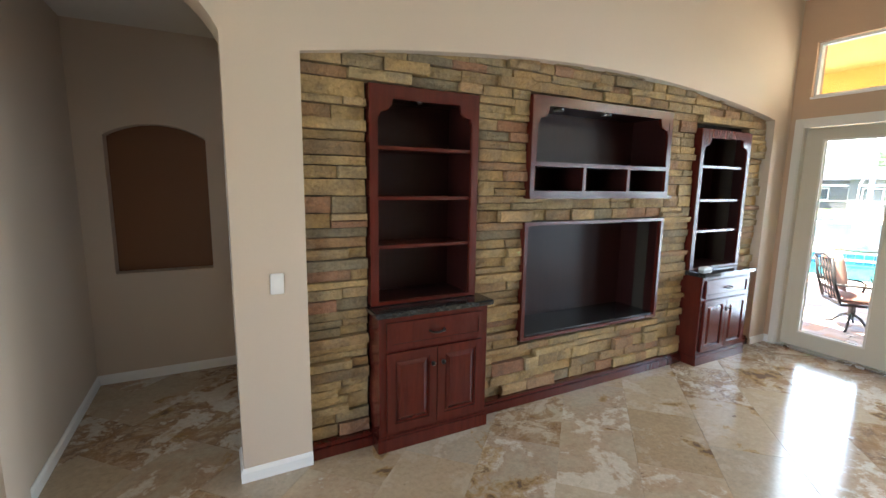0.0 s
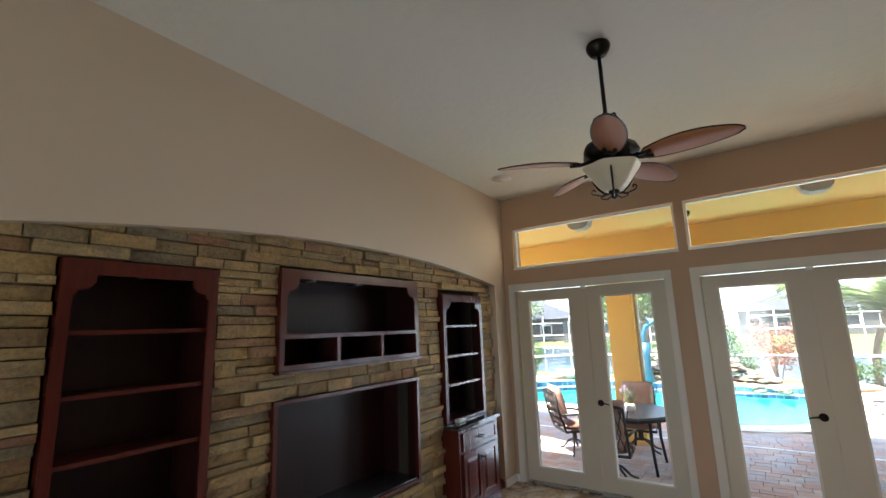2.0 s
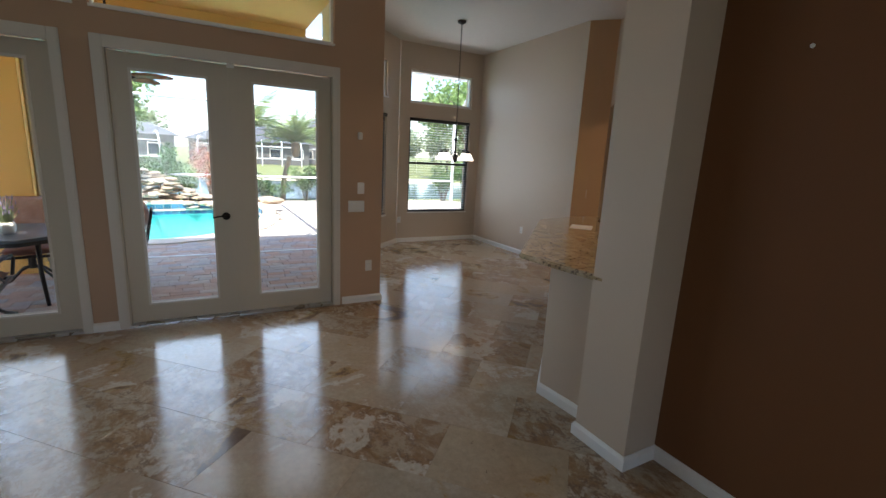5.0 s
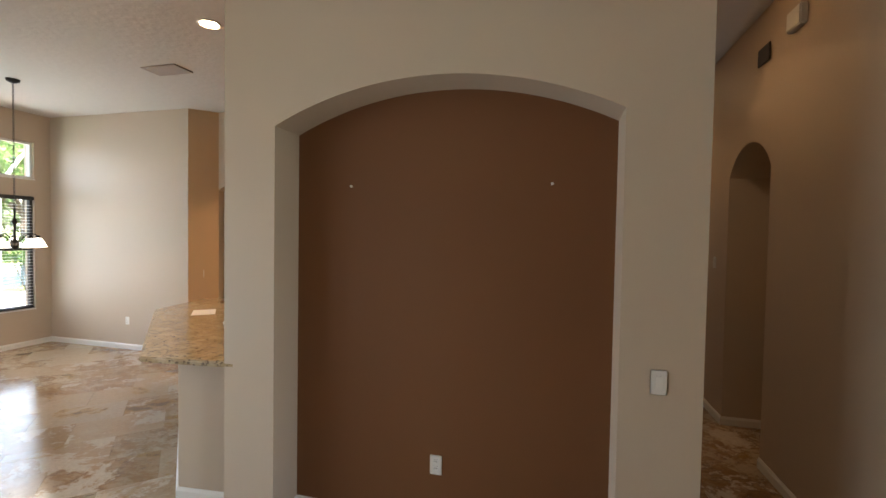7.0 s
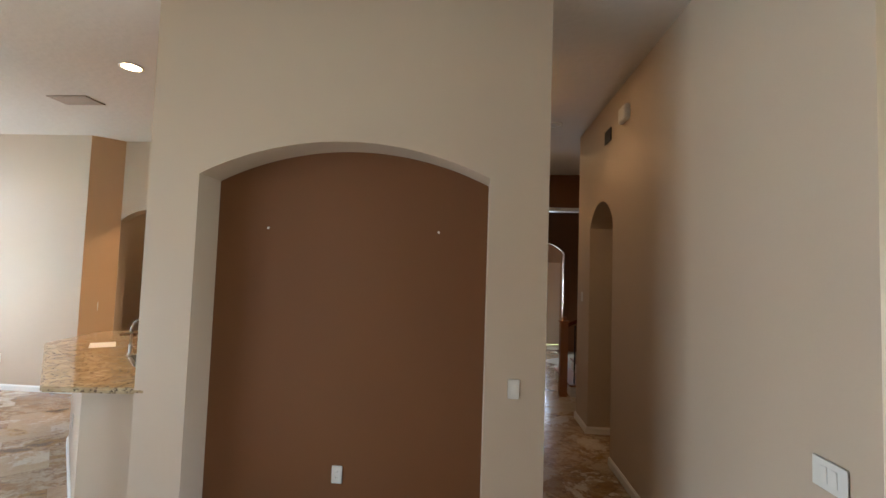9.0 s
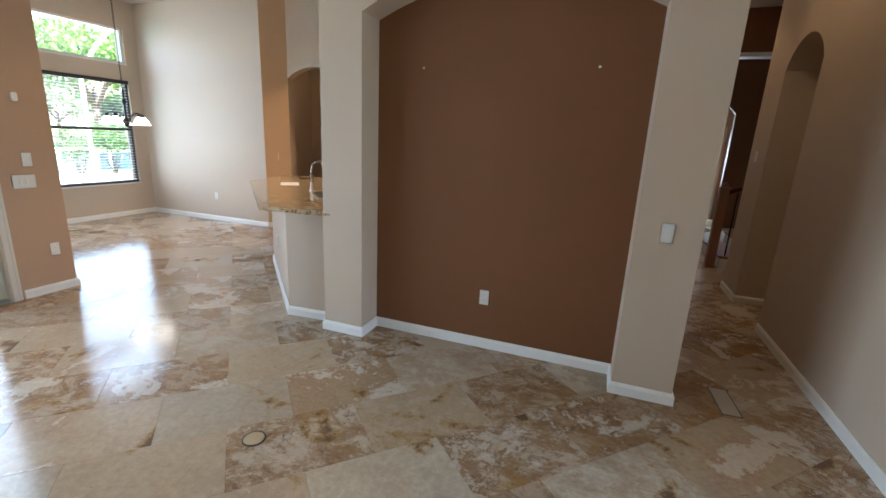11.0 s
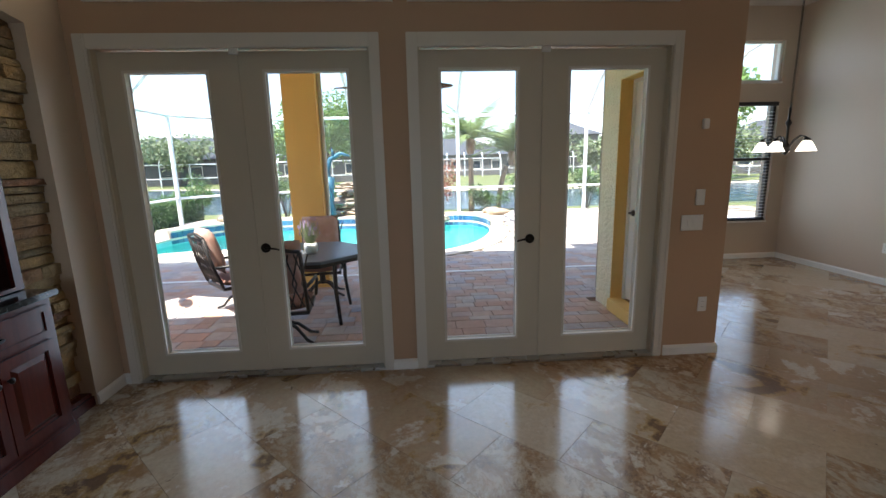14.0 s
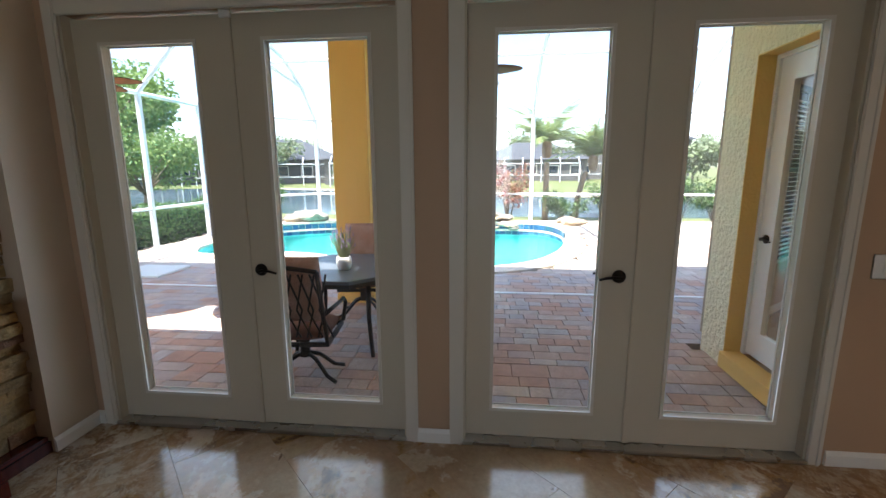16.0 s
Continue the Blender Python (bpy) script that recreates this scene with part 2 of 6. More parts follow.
WALL = paint("beige_wall_paint", (0.56, 0.45, 0.345), 0.55, 0.05, 90, 0.8, 0.10, depth=0.003)
# Accent tan taken darker: the glazed wall's backlit shade is in the colour.
TANBACKLIT = paint("tan_backlit_paint", (0.47, 0.305, 0.195), 0.55, 0.05, 90, 0.8, 0.10, depth=0.003)
ORANGE = paint("tan_accent_paint", (0.60, 0.40, 0.24), 0.55, 0.05, 90, 0.8, 0.10, depth=0.003)
BROWN = paint("brown_niche_paint", (0.18, 0.070, 0.023), 0.6, 0.06, 90, 0.9, 0.10, depth=0.003)
CEIL = paint("textured_ceiling_paint", (0.66, 0.62, 0.56), 0.85, 0.06, 16, 0.6, 0.4, depth=0.012)
TRIM = paint("white_trim_paint", (0.80, 0.78, 0.74), 0.35, 0.03, 60, 1.5, 0.03)
CASING = paint("cream_casing_paint", (0.66, 0.605, 0.53), 0.38, 0.04, 60, 1.5, 0.04)
DOORP = paint("cream_door_paint", (0.56, 0.485, 0.375), 0.4, 0.04, 60, 1.5, 0.04)
CHERRY = wood("cherry_wood", (0.062, 0.0080, 0.0052), (0.105, 0.0140, 0.0082), 0.27, coat=0.25, shine=0.4)
# Inside wood is a darker cherry: the shade of the recesses in its colour.
CHERRYSHADE = wood("shaded_cherry_interior", (0.017, 0.0035, 0.0028), (0.030, 0.0060, 0.0045), 0.42, coat=0.04, shine=0.28)
MAPLE = wood("honey_maple_wood", (0.25, 0.088, 0.027), (0.34, 0.13, 0.045), 0.35)
BLACKSTONE = granite("black_granite", [(0.01, 0.01, 0.011), (0.016, 0.017, 0.018), (0.03, 0.03, 0.03), (0.07, 0.07, 0.065)])
GRANITE = granite("gold_granite", [(0.34, 0.235, 0.13), (0.46, 0.34, 0.20), (0.60, 0.49, 0.33), (0.07, 0.045, 0.03)])
IRON = paint("oil_rubbed_bronze", (0.02, 0.016, 0.014), 0.38, 0.15, 50, 5, 0.05, metal=0.7)
STEEL = paint("brushed_steel", (0.55, 0.54, 0.52), 0.28, 0.05, 120, 5, 0.03, metal=1.0)
PLASTIC = paint("white_plastic", (0.78, 0.76, 0.72), 0.35, 0.02, 80, 3, 0.0)
GLASS = glass("clear_glass", (0.97, 0.985, 0.98))
STONE = pieces("ledge_stone", [(0.38, 0.235, 0.095), (0.47, 0.315, 0.135), (0.27, 0.165, 0.075), (0.50, 0.35, 0.16), (0.31, 0.14, 0.075), (0.41, 0.275, 0.12), (0.25, 0.19, 0.11), (0.48, 0.32, 0.135)], 0.9, 45, 1.0, 0.018, (0.13, 0.105, 0.075), 0.6)
MORTAR = paint("dark_mortar", (0.03, 0.022, 0.015), 0.95, 0.2, 60, 5, 0.4)
TILE = travertine("travertine_tile")
TILEFAR = travertine("travertine_tile_far", True)
GROUT = paint("tan_grout", (0.38, 0.30, 0.21), 0.8, 0.1, 120, 3, 0.2)
YELLOW = paint("yellow_stucco", (0.80, 0.50, 0.15), 0.85, 0.06, 45, 0.8, 0.5, depth=0.01)
CREAM = paint("cream_stucco", (0.84, 0.72, 0.48), 0.85, 0.08, 28, 0.8, 1.0, depth=0.03)
PAVER = pieces("brick_paver", [(0.52, 0.31, 0.22), (0.58, 0.41, 0.31), (0.42, 0.38, 0.37), (0.60, 0.46, 0.37), (0.48, 0.42, 0.40), (0.54, 0.35, 0.26)], 0.85, 60, 0.4, 0.004, (0.2, 0.15, 0.13), 0.3)
PAVERFAR = pieces("brick_paver_far", [(0.52, 0.31, 0.22), (0.58, 0.41, 0.31), (0.42, 0.38, 0.37), (0.60, 0.46, 0.37), (0.48, 0.42, 0.40), (0.54, 0.35, 0.26)], 0.85, 60, 0.4, 0.004, (0.2, 0.15, 0.13), 0.3, island=True)
SAND = paint("jointing_sand", (0.30, 0.24, 0.18), 0.95, 0.15, 80, 2, 0.3)
DECK = paint("pale_pool_coping", (0.62, 0.54, 0.44), 0.8, 0.08, 50, 1.5, 0.3)
# Paler paver tones: full sun on the open deck, put into the colour.
SUNLITPAVER = pieces("sunlit_paver", [(0.52, 0.43, 0.36), (0.58, 0.50, 0.43), (0.46, 0.39, 0.34), (0.60, 0.53, 0.46)], 0.85, 60, 0.3, 0.004, (0.4, 0.33, 0.28), 0.3, island=True)


# ---- building helpers ----
from mathutils.geometry import tessellate_polygon


def part(name, bm, material, parent=None, label="", smooth=False):
    """Links a bmesh as one mesh object, under a thing or a part where one is given."""
    me = bpy.data.meshes.new(name)
    bmesh.ops.recalc_face_normals(bm, faces=bm.faces)
    if smooth:
        for f in bm.faces:
            f.smooth = True
    bm.to_mesh(me)
    bm.free()
    me.materials.append(material)
    ob = new(name, me)
    if parent:
        ob.parent = parent
    if label:
        ob["label"] = label
    return ob


def thing(name, label, category, group="", m=None):
    ob = new(name)
    ob.empty_display_size = 0.1
    tagged(ob, label, category, group)
    if m:
        ob.matrix_basis = m
    return ob


def structure(ob, label="", category=""):
    return tagged(ob, label, category, kind="structure")


def box(bm, x0, y0, z0, x1, y1, z1, bevel=0.0, m=None):
    g = bmesh.ops.create_cube(bm, size=1.0)
    vs = g["verts"]
    bmesh.ops.scale(bm, vec=(x1 - x0, y1 - y0, z1 - z0), verts=vs)
    bmesh.ops.translate(bm, vec=((x0 + x1) / 2, (y0 + y1) / 2, (z0 + z1) / 2), verts=vs)
    if bevel:
        es = list({e for v in vs for e in v.link_edges})
        out = bmesh.ops.bevel(bm, geom=es, offset=bevel, segments=2, affect="EDGES")
        vs = list({v for f in out["faces"] for v in f.verts} | {v for v in vs if v.is_valid})
    if m is not None:
        bmesh.ops.transform(bm, matrix=m, verts=vs)
    return bm


def boxed(*a, **k):
    return box(bmesh.new(), *a, **k)


def at_axis(axis, u, v, w):
    return {"x": (w, u, v), "y": (u, w, v), "z": (u, v, w)}[axis]


def slab(loops, axis, w0, w1, bm=None):
    """A plate of any outline, with holes (first loop outside), between two planes of an axis."""
    bm = bm or bmesh.new()
    flat = [p for l in loops for p in l]
    tris = tessellate_polygon([[Vector((u, v, 0)) for u, v in l] for l in loops])
    a = [bm.verts.new(at_axis(axis, u, v, w0)) for u, v in flat]
    b = [bm.verts.new(at_axis(axis, u, v, w1)) for u, v in flat]
    for i, j, k in tris:
        bm.faces.new((a[i], a[j], a[k]))
        bm.faces.new((b[k], b[j], b[i]))
    s = 0
    for l in loops:
        n = len(l)
        for i in range(n):
            p, q = s + i, s + (i + 1) % n
            bm.faces.new((a[p], a[q], b[q], b[p]))
        s += n
    return bm


def rect(u0, v0, u1, v1):
    return [(u0, v0), (u1, v0), (u1, v1), (u0, v1)]


def arch(u0, v0, u1, spring, rise, n=18):
    """An opening with a low curved head."""
    pts = [(u0, v0), (u1, v0), (u1, spring)]
    c, h = (u0 + u1) / 2, (u1 - u0) / 2
    r = (h * h + rise * rise) / (2 * rise)
    full = math.asin(min(1, h / r))
    for i in range(1, n):
        a = full * (1 - 2 * i / n)
        pts.append((c + r * math.sin(a), spring + rise - r + r * math.cos(a)))
    return pts + [(u0, spring)]


def tube(bm, pts, r, sides=8, r2=None):
    """A round bar along a line of points, its thickness running from r to r2."""
    r2 = r if r2 is None else r2
    rings = []
    pts = [Vector(p) for p in pts]
    side = None
    for i, p in enumerate(pts):
        d = (pts[min(i + 1, len(pts) - 1)] - pts[max(i - 1, 0)]).normalized()
        if side is None:
            side = d.orthogonal().normalized()
        side = (side - d * side.dot(d)).normalized()
        up = d.cross(side)
        rr = r + (r2 - r) * i / max(1, len(pts) - 1)
        rings.append([bm.verts.new(p + rr * (side * math.cos(a) + up * math.sin(a))) for a in (2 * math.pi * k / sides for k in range(sides))])
    for a, b in zip(rings, rings[1:]):
        for k in range(sides):
            bm.faces.new((a[k], a[(k + 1) % sides], b[(k + 1) % sides], b[k]))
    bm.faces.new(rings[0][::-1])
    bm.faces.new(rings[-1])
    return bm


def lathe(bm, profile, sides=24, centre=(0, 0, 0), wave=0.0, lobes=0):
    """A turned shape from (radius, height) pairs."""
    c = Vector(centre)
    rings = []
    for r, z in profile:
        rings.append([bm.verts.new(c + Vector(((r * (1 + wave * math.cos(lobes * a))) * math.cos(a), (r * (1 + wave * math.cos(lobes * a))) * math.sin(a), z))) for a in (2 * math.pi * k / sides for k in range(sides))])
    for a, b in zip(rings, rings[1:]):
        for k in range(sides):
            bm.faces.new((a[k], a[(k + 1) % sides], b[(k + 1) % sides], b[k]))
    bmesh.ops.remove_doubles(bm, verts=bm.verts, dist=1e-5)
    return bm


def baseboard(pts, name="baseboard", high=0.078, thick=0.016):
    """Skirting along a line of floor points, mitred; its body grows to the left of the line."""
    p = [Vector(q) for q in pts]
    ways = [(b - a).normalized() for a, b in zip(p, p[1:])]
    norms = [Vector((-d.y, d.x)) for d in ways]

    def off(i, t):
        if i == 0:
            return p[0] + norms[0] * t
        if i == len(p) - 1:
            return p[-1] + norms[-1] * t
        a, b = norms[i - 1], norms[i]
        return p[i] + (a + b) * (t / (1 + a.dot(b)))
    prof = [(0.001, 0), (thick, 0), (thick, high - 0.02), (thick * 0.4, high), (0.001, high)]
    for i in range(len(p) - 1):
        bm = bmesh.new()
        r1 = [bm.verts.new((*off(i, u), v)) for u, v in prof]
        r2 = [bm.verts.new((*off(i + 1, u), v)) for u, v in prof]
        k = len(prof)
        for j in range(k):
            bm.faces.new((r1[j], r1[(j + 1) % k], r2[(j + 1) % k], r2[j]))
        bm.faces.new(r1[::-1])
        bm.faces.new(r2)
        structure(part(name, bm, TRIM), "white painted wooden baseboard along the wall", "baseboard")


# ---- the house ----
CEILING = 3.47
TOP = 3.62  # walls run up into the ceiling


def ceil_z(x):
    """Underside of the ceiling: it rises a little away from the glazed side."""
    return CEILING + max(0.0, E - x) * SLANT


SLANT = 0.018
W, E, N, S = -0.715, 5.46, 2.85, -1.80  # faces of the living room's walls

# floor bed under the tiles
structure(part("floor", slab([[(-3.2, -10.6), (5.6, -10.6), (5.6, -7.2), (8.7, -7.2), (8.7, -2.9), (7.35, -1.45), (5.6, -1.45), (5.6, 5.0), (-3.2, 5.0)]], "z", -0.15, -0.008), GROUT), "polished travertine tile floor in warm tan", "floor")
bm = slab([[(E, -10.8), (8.7, -10.8), (8.7, -2.95), (7.36, -1.39), (5.67, -1.39), (5.67, 5.2), (E, 5.2)]], "z", CEILING, CEILING + 0.2)
slab([rect(-3.4, -10.8, E, 5.2)], "z", CEILING, CEILING + 0.2, bm)
for v in bm.verts:
    v.co.z += ceil_z(v.co.x) - CEILING
bmesh.ops.remove_doubles(bm, verts=bm.verts, dist=1e-5)
structure(part("ceiling", bm, CEIL), "pale knockdown-textured plaster ceiling", "ceiling")

# north wall: hall arch, pillar, arched recess
structure(part("wall_north", slab([[(W, 0), (-0.69, 0)] + [(-0.69, 2.36)] + arch(-0.69, 0, 0.27, 2.36, 0.30)[-2:2:-1] + [(0.27, 2.36), (0.27, 0), (0.64, 0), (0.64, 2.32)] + arch(0.64, 0, 5.18, 2.32, 0.19, 30)[-2:2:-1] + [(5.18, 2.32), (5.18, 0), (E, 0), (E, TOP), (W, TOP)]], "y", N, N + 0.24), WALL), "beige painted wall with an arched media recess", "wall")
HOLES = [rect(1.05, 0.90, 1.74, 2.19), rect(2.22, 1.60, 3.66, 2.24), rect(2.20, 0.53, 3.64, 1.36), rect(4.14, 0.88, 4.82, 2.15)]
structure(part("wall_recess_back", slab([rect(0.642, 0, 5.178, 2.50)] + HOLES, "y", N + 0.15, N + 0.27), MORTAR), "dark mortared backing of the ledge stone wall", "wall")
structure(part("wall_behind_recess", boxed(0.42, 4.0, 0, 5.66, 4.15, TOP), WALL), "plain beige wall", "wall")
# north hall
structure(part("wall_hall_north", slab([rect(-0.9, 0, 0.5, TOP), arch(-0.53, 0.90, 0.16, 1.99, 0.10)], "y", 4.62, 4.76), WALL), "beige hall wall with an arched picture niche", "wall")
structure(part("wall_hall_niche_back", boxed(-0.7, 4.76, 0.7, 0.4, 4.82, 2.3), BROWN), "brown painted back of the hall niche", "wall")
structure(part("wall_hall_east", slab([[(N + 0.24, 0), (3.14, 0), (3.14, 2.06), (3.87, 2.06), (3.87, 0), (4.62, 0), (4.62, TOP), (N + 0.24, TOP)]], "x", 0.30, 0.42), WALL), "beige hall wall with an open doorway", "wall")
d6 = thing("door_6", "white painted casing of an open doorway in the hall", "doorway")
d6["kind"] = "structure"
part("casing", boxed(0.282, 3.86, 0, 0.298, 3.94, 2.13, 0.003), TRIM, d6)
part("casing", boxed(0.282, 3.10, 0, 0.298, 3.15, 2.13, 0.003), TRIM, d6)
part("casing_head", boxed(0.282, 3.151, 2.05, 0.298, 3.859, 2.13, 0.003), TRIM, d6)
structure(part("ceiling_hall_north", boxed(W, N + 0.24, 2.80, 0.30, 4.62, 2.9), CEIL), "white hall ceiling", "ceiling")
# west wall with the side opening
structure(part("wall_west_north", boxed(W - 0.2, 2.35, 0, W, 4.8, TOP), WALL), "plain beige wall", "wall")
structure(part("wall_west", slab([[(-0.68, 0), (-0.68, TOP), (-4.80, TOP), (-4.80, 0), (-4.26, 0), (-4.26, 2.33)] + arch(-4.26, 0, -3.45, 2.33, 0.25)[-2:2:-1] + [(-3.45, 2.33), (-3.45, 0)]], "x", W - 0.42, W), WALL), "beige hallway wall with an arched opening", "wall")
structure(part("wall_side_room_south", boxed(-3.2, -0.88, 0, W - 0.42, -0.68, TOP), ORANGE), "tan painted return wall", "wall")
# The opening in this wall is unseen, added for the side room fill lamp.
structure(part("wall_side_room_west", slab([rect(-0.9, 0, 2.6, TOP), rect(-0.05, 0.55, 1.75, 2.15)], "x", -3.35, -3.2), WALL), "plain beige wall", "wall")
structure(part("wall_side_room_north", boxed(-3.2, 2.35, 0, W - 0.2, 2.55, TOP), WALL), "plain beige wall", "wall")
structure(part("wall_arch_room", boxed(-2.9, -4.80, 0, -2.7, -0.88, TOP), WALL), "plain beige wall", "wall")
structure(part("wall_arch_room_south", boxed(-2.7, -4.80, 0, W - 0.42, -4.66, TOP), WALL), "plain beige wall", "wall")

# niche block between living room, hall and kitchen
structure(part("wall_south", slab([[(0.19, 0), (0.19, TOP), (2.76, TOP), (2.76, 0), (2.42, 0), (2.42, 2.36)] + arch(0.55, 0, 2.42, 2.36, 0.22, 26)[3:-1] + [(0.55, 2.36), (0.55, 0)]], "y", S - 0.245, S), WALL), "beige wall with a tall arched niche", "wall")
structure(part("wall_niche_back", boxed(0.19, S - 0.40, 0, 2.76, S - 0.245, TOP), BROWN), "chocolate brown painted back of the niche", "wall")
structure(part("wall_hall_side", boxed(0.19, -10.6, 0, 0.31, S - 0.40, TOP), WALL), "plain hallway wall", "wall")

# east wall with two pairs of glazed doors and a transom band
DOOR1, DOOR2 = (0.975, 2.735), (-1.075, 0.685)
structure(part("wall_east", slab([[(-1.57, 0), (DOOR2[0], 0), (DOOR2[0], 2.26), (DOOR2[1], 2.26), (DOOR2[1], 0), (DOOR1[0], 0), (DOOR1[0], 2.26), (DOOR1[1], 2.26), (DOOR1[1], 0), (3.9, 0), (3.9, TOP), (-1.57, TOP)], rect(-1.08, 2.54, 0.73, 3.05), rect(0.82, 2.54, 2.70, 3.05)], "x", E, E + 0.2), TANBACKLIT), "tan painted wall with two pairs of glazed doors", "wall")

# breakfast nook
structure(part("wall_nook_north", slab([[(5.66, -0.14), (5.95, -0.14), (5.95, 2.28), (6.87, 2.28), (6.87, -0.14), (7.24, -0.14), (7.24, TOP), (5.66, TOP)], rect(5.95, 2.54, 6.87, 3.05)], "y", -1.57, -1.38), CREAM), "cream stucco wall beside the glazed patio door", "wall")
structure(part("wall_nook_east", slab([rect(-4.75, 0, -2.98, TOP), rect(-4.43, 2.50, -3.18, 3.04), rect(-4.43, 0.56, -3.18, 2.24)], "x", 8.46, 8.66), WALL), "beige nook wall with stacked windows", "wall")
bay = part("wall_nook_bay", slab([rect(0, 0, 1.93, TOP), rect(0.45, 2.50, 1.48, 3.04), rect(0.45, 0.56, 1.48, 2.24)], "y", 0, 0.2), WALL)
bay.matrix_basis = Matrix.Translation((7.16, -1.53, 0)) @ Matrix.Rotation(math.atan2(-1.45, 1.30), 4, "Z")
structure(bay, "beige angled bay wall with stacked windows", "wall")
structure(part("wall_nook_south", boxed(5.86, -4.85, 0, 8.66, -4.65, TOP), WALL), "beige nook wall", "wall")
structure(part("wall_accent", slab([[(5.86, -4.65), (5.59, -4.92), (5.72, -5.05), (5.99, -4.85)]], "z", 0, TOP), ORANGE), "tan accent wall at an angle", "wall")
# kitchen
structure(part("wall_kitchen_arch", slab([[(5.59, 0), (5.59, 2.35)] + arch(4.63, 0, 5.59, 2.35, 0.16)[3:-1] + [(4.63, 2.35), (4.63, 0), (4.45, 0), (4.45, TOP), (5.72, TOP), (5.72, 0)]], "y", -5.06, -4.92), WALL), "beige wall with an arched doorway", "wall")
structure(part("wall_kitchen_return", boxed(4.45, -6.0, 0, 4.59, -5.06, TOP), ORANGE), "tan kitchen wall", "wall")
structure(part("wall_kitchen_south", boxed(0.31, -6.15, 0, 4.59, -6.0, TOP), ORANGE), "tan kitchen wall", "wall")
structure(part("wall_passage", boxed(4.59, -7.0, 0, 6.75, -6.85, TOP), WALL), "beige passage wall", "wall")
structure(part("wall_passage_east", boxed(6.6, -6.85, 0, 6.75, -4.86, TOP), WALL), "beige passage wall", "wall")
structure(part("wall_passage_west", boxed(4.59, -6.85, 0, 4.62, -6.15, TOP), WALL), "beige passage wall", "wall")
# hall end
structure(part("wall_hall_end", slab([rect(-2.8, 0, 0.19, TOP), arch(-1.55, 0.0, -0.55, 2.3, 0.25)], "y", -9.75, -9.6), BROWN), "brown hallway end wall with an arched opening", "wall")
structure(part("wall_hall_far", boxed(-2.8, -10.75, 0, 0.19, -10.6, TOP), WALL), "plain far hallway wall", "wall")
structure(part("wall_stair_west", boxed(-2.95, -10.6, 0, -2.8, -4.80, TOP), BROWN), "brown stairwell wall", "wall")
structure(part("beam_hall", boxed(-2.8, -7.2, 2.99, 0.19, -7.0, TOP), BROWN), "brown bulkhead over the hallway", "bulkhead")
structure(part("trim_bulkhead", boxed(-2.8, -7.21, 2.93, 0.19, -6.985, 2.99, 0.004), TRIM), "white painted soffit board under the bulkhead", "trim")
# outer shell
structure(part("wall_outer_south", boxed(5.9, -7.3, 0, 8.9, -7.1, TOP), CREAM), "cream stucco outer wall", "wall")

# half wall under the bar counter
structure(part("half_wall", slab([[(2.76, -1.95), (3.21, -1.91), (4.46, -3.16), (4.46, -3.40), (3.10, -2.08), (2.76, -2.10)]], "z", 0, 0.925), WALL), "beige half wall under the bar counter", "half wall")

for line in ([(0.27, 3.08), (0.27, N), (0.64, N)], [(W, 2.35), (W, 4.62), (0.30, 4.62)],
             [(5.18, N), (E, N), (E, 2.80)], [(E, 0.93), (E, 0.73)], [(E, -1.15), (E, -1.57), (E + 0.2, -1.57)],
             [(8.46, -2.98), (8.46, -4.65), (5.86, -4.65), (5.59, -4.92)], [(7.2, -1.57), (8.46, -2.98)],
             [(4.46, -3.16), (3.21, -1.91), (2.76, -1.95)], [(2.76, -1.95), (2.76, S), (2.42, S), (2.42, S - 0.245), (0.55, S - 0.245), (0.55, S), (0.19, S), (0.19, -9.6)],
             [(W, -3.45), (W, -0.68), (-3.2, -0.68)], [(W - 0.42, -4.80), (W, -4.80), (W, -4.26), (W - 0.42, -4.26)]):
    baseboard(line[::-1])


# ---- doors and windows ----
def frame_ring(bm, axis, w0, w1, u0, v0, u1, v1, t):
    return slab([rect(u0, v0, u1, v1), rect(u0 + t, v0 + t, u1 - t, v1 - t)], axis, w0, w1, bm)


def lever_handle(parent, x, y, z, way, out):
    """A round rose with a curved lever, on a face that looks along -x (out = -1) or +x."""
    bm = bmesh.new()
    lathe(bm, [(0.0, 0.0), (0.034, 0.0), (0.034, 0.008), (0.026, 0.014), (0.014, 0.018), (0.012, 0.045), (0.0, 0.048)], 20)
    bmesh.ops.transform(bm, matrix=Matrix.Translation((x, y, z)) @ Matrix.Rotation(out * math.pi / 2, 4, "Y"), verts=bm.verts)
    tube(bm, [(x + out * 0.042, y, z), (x + out * 0.046, y + way * 0.03, z + 0.004), (x + out * 0.046, y + way * 0.07, z), (x + out * 0.046, y + way * 0.105, z - 0.010)], 0.009, 8, 0.006)
    return part("handle", bm, IRON, parent, "dark bronze lever handle", True)


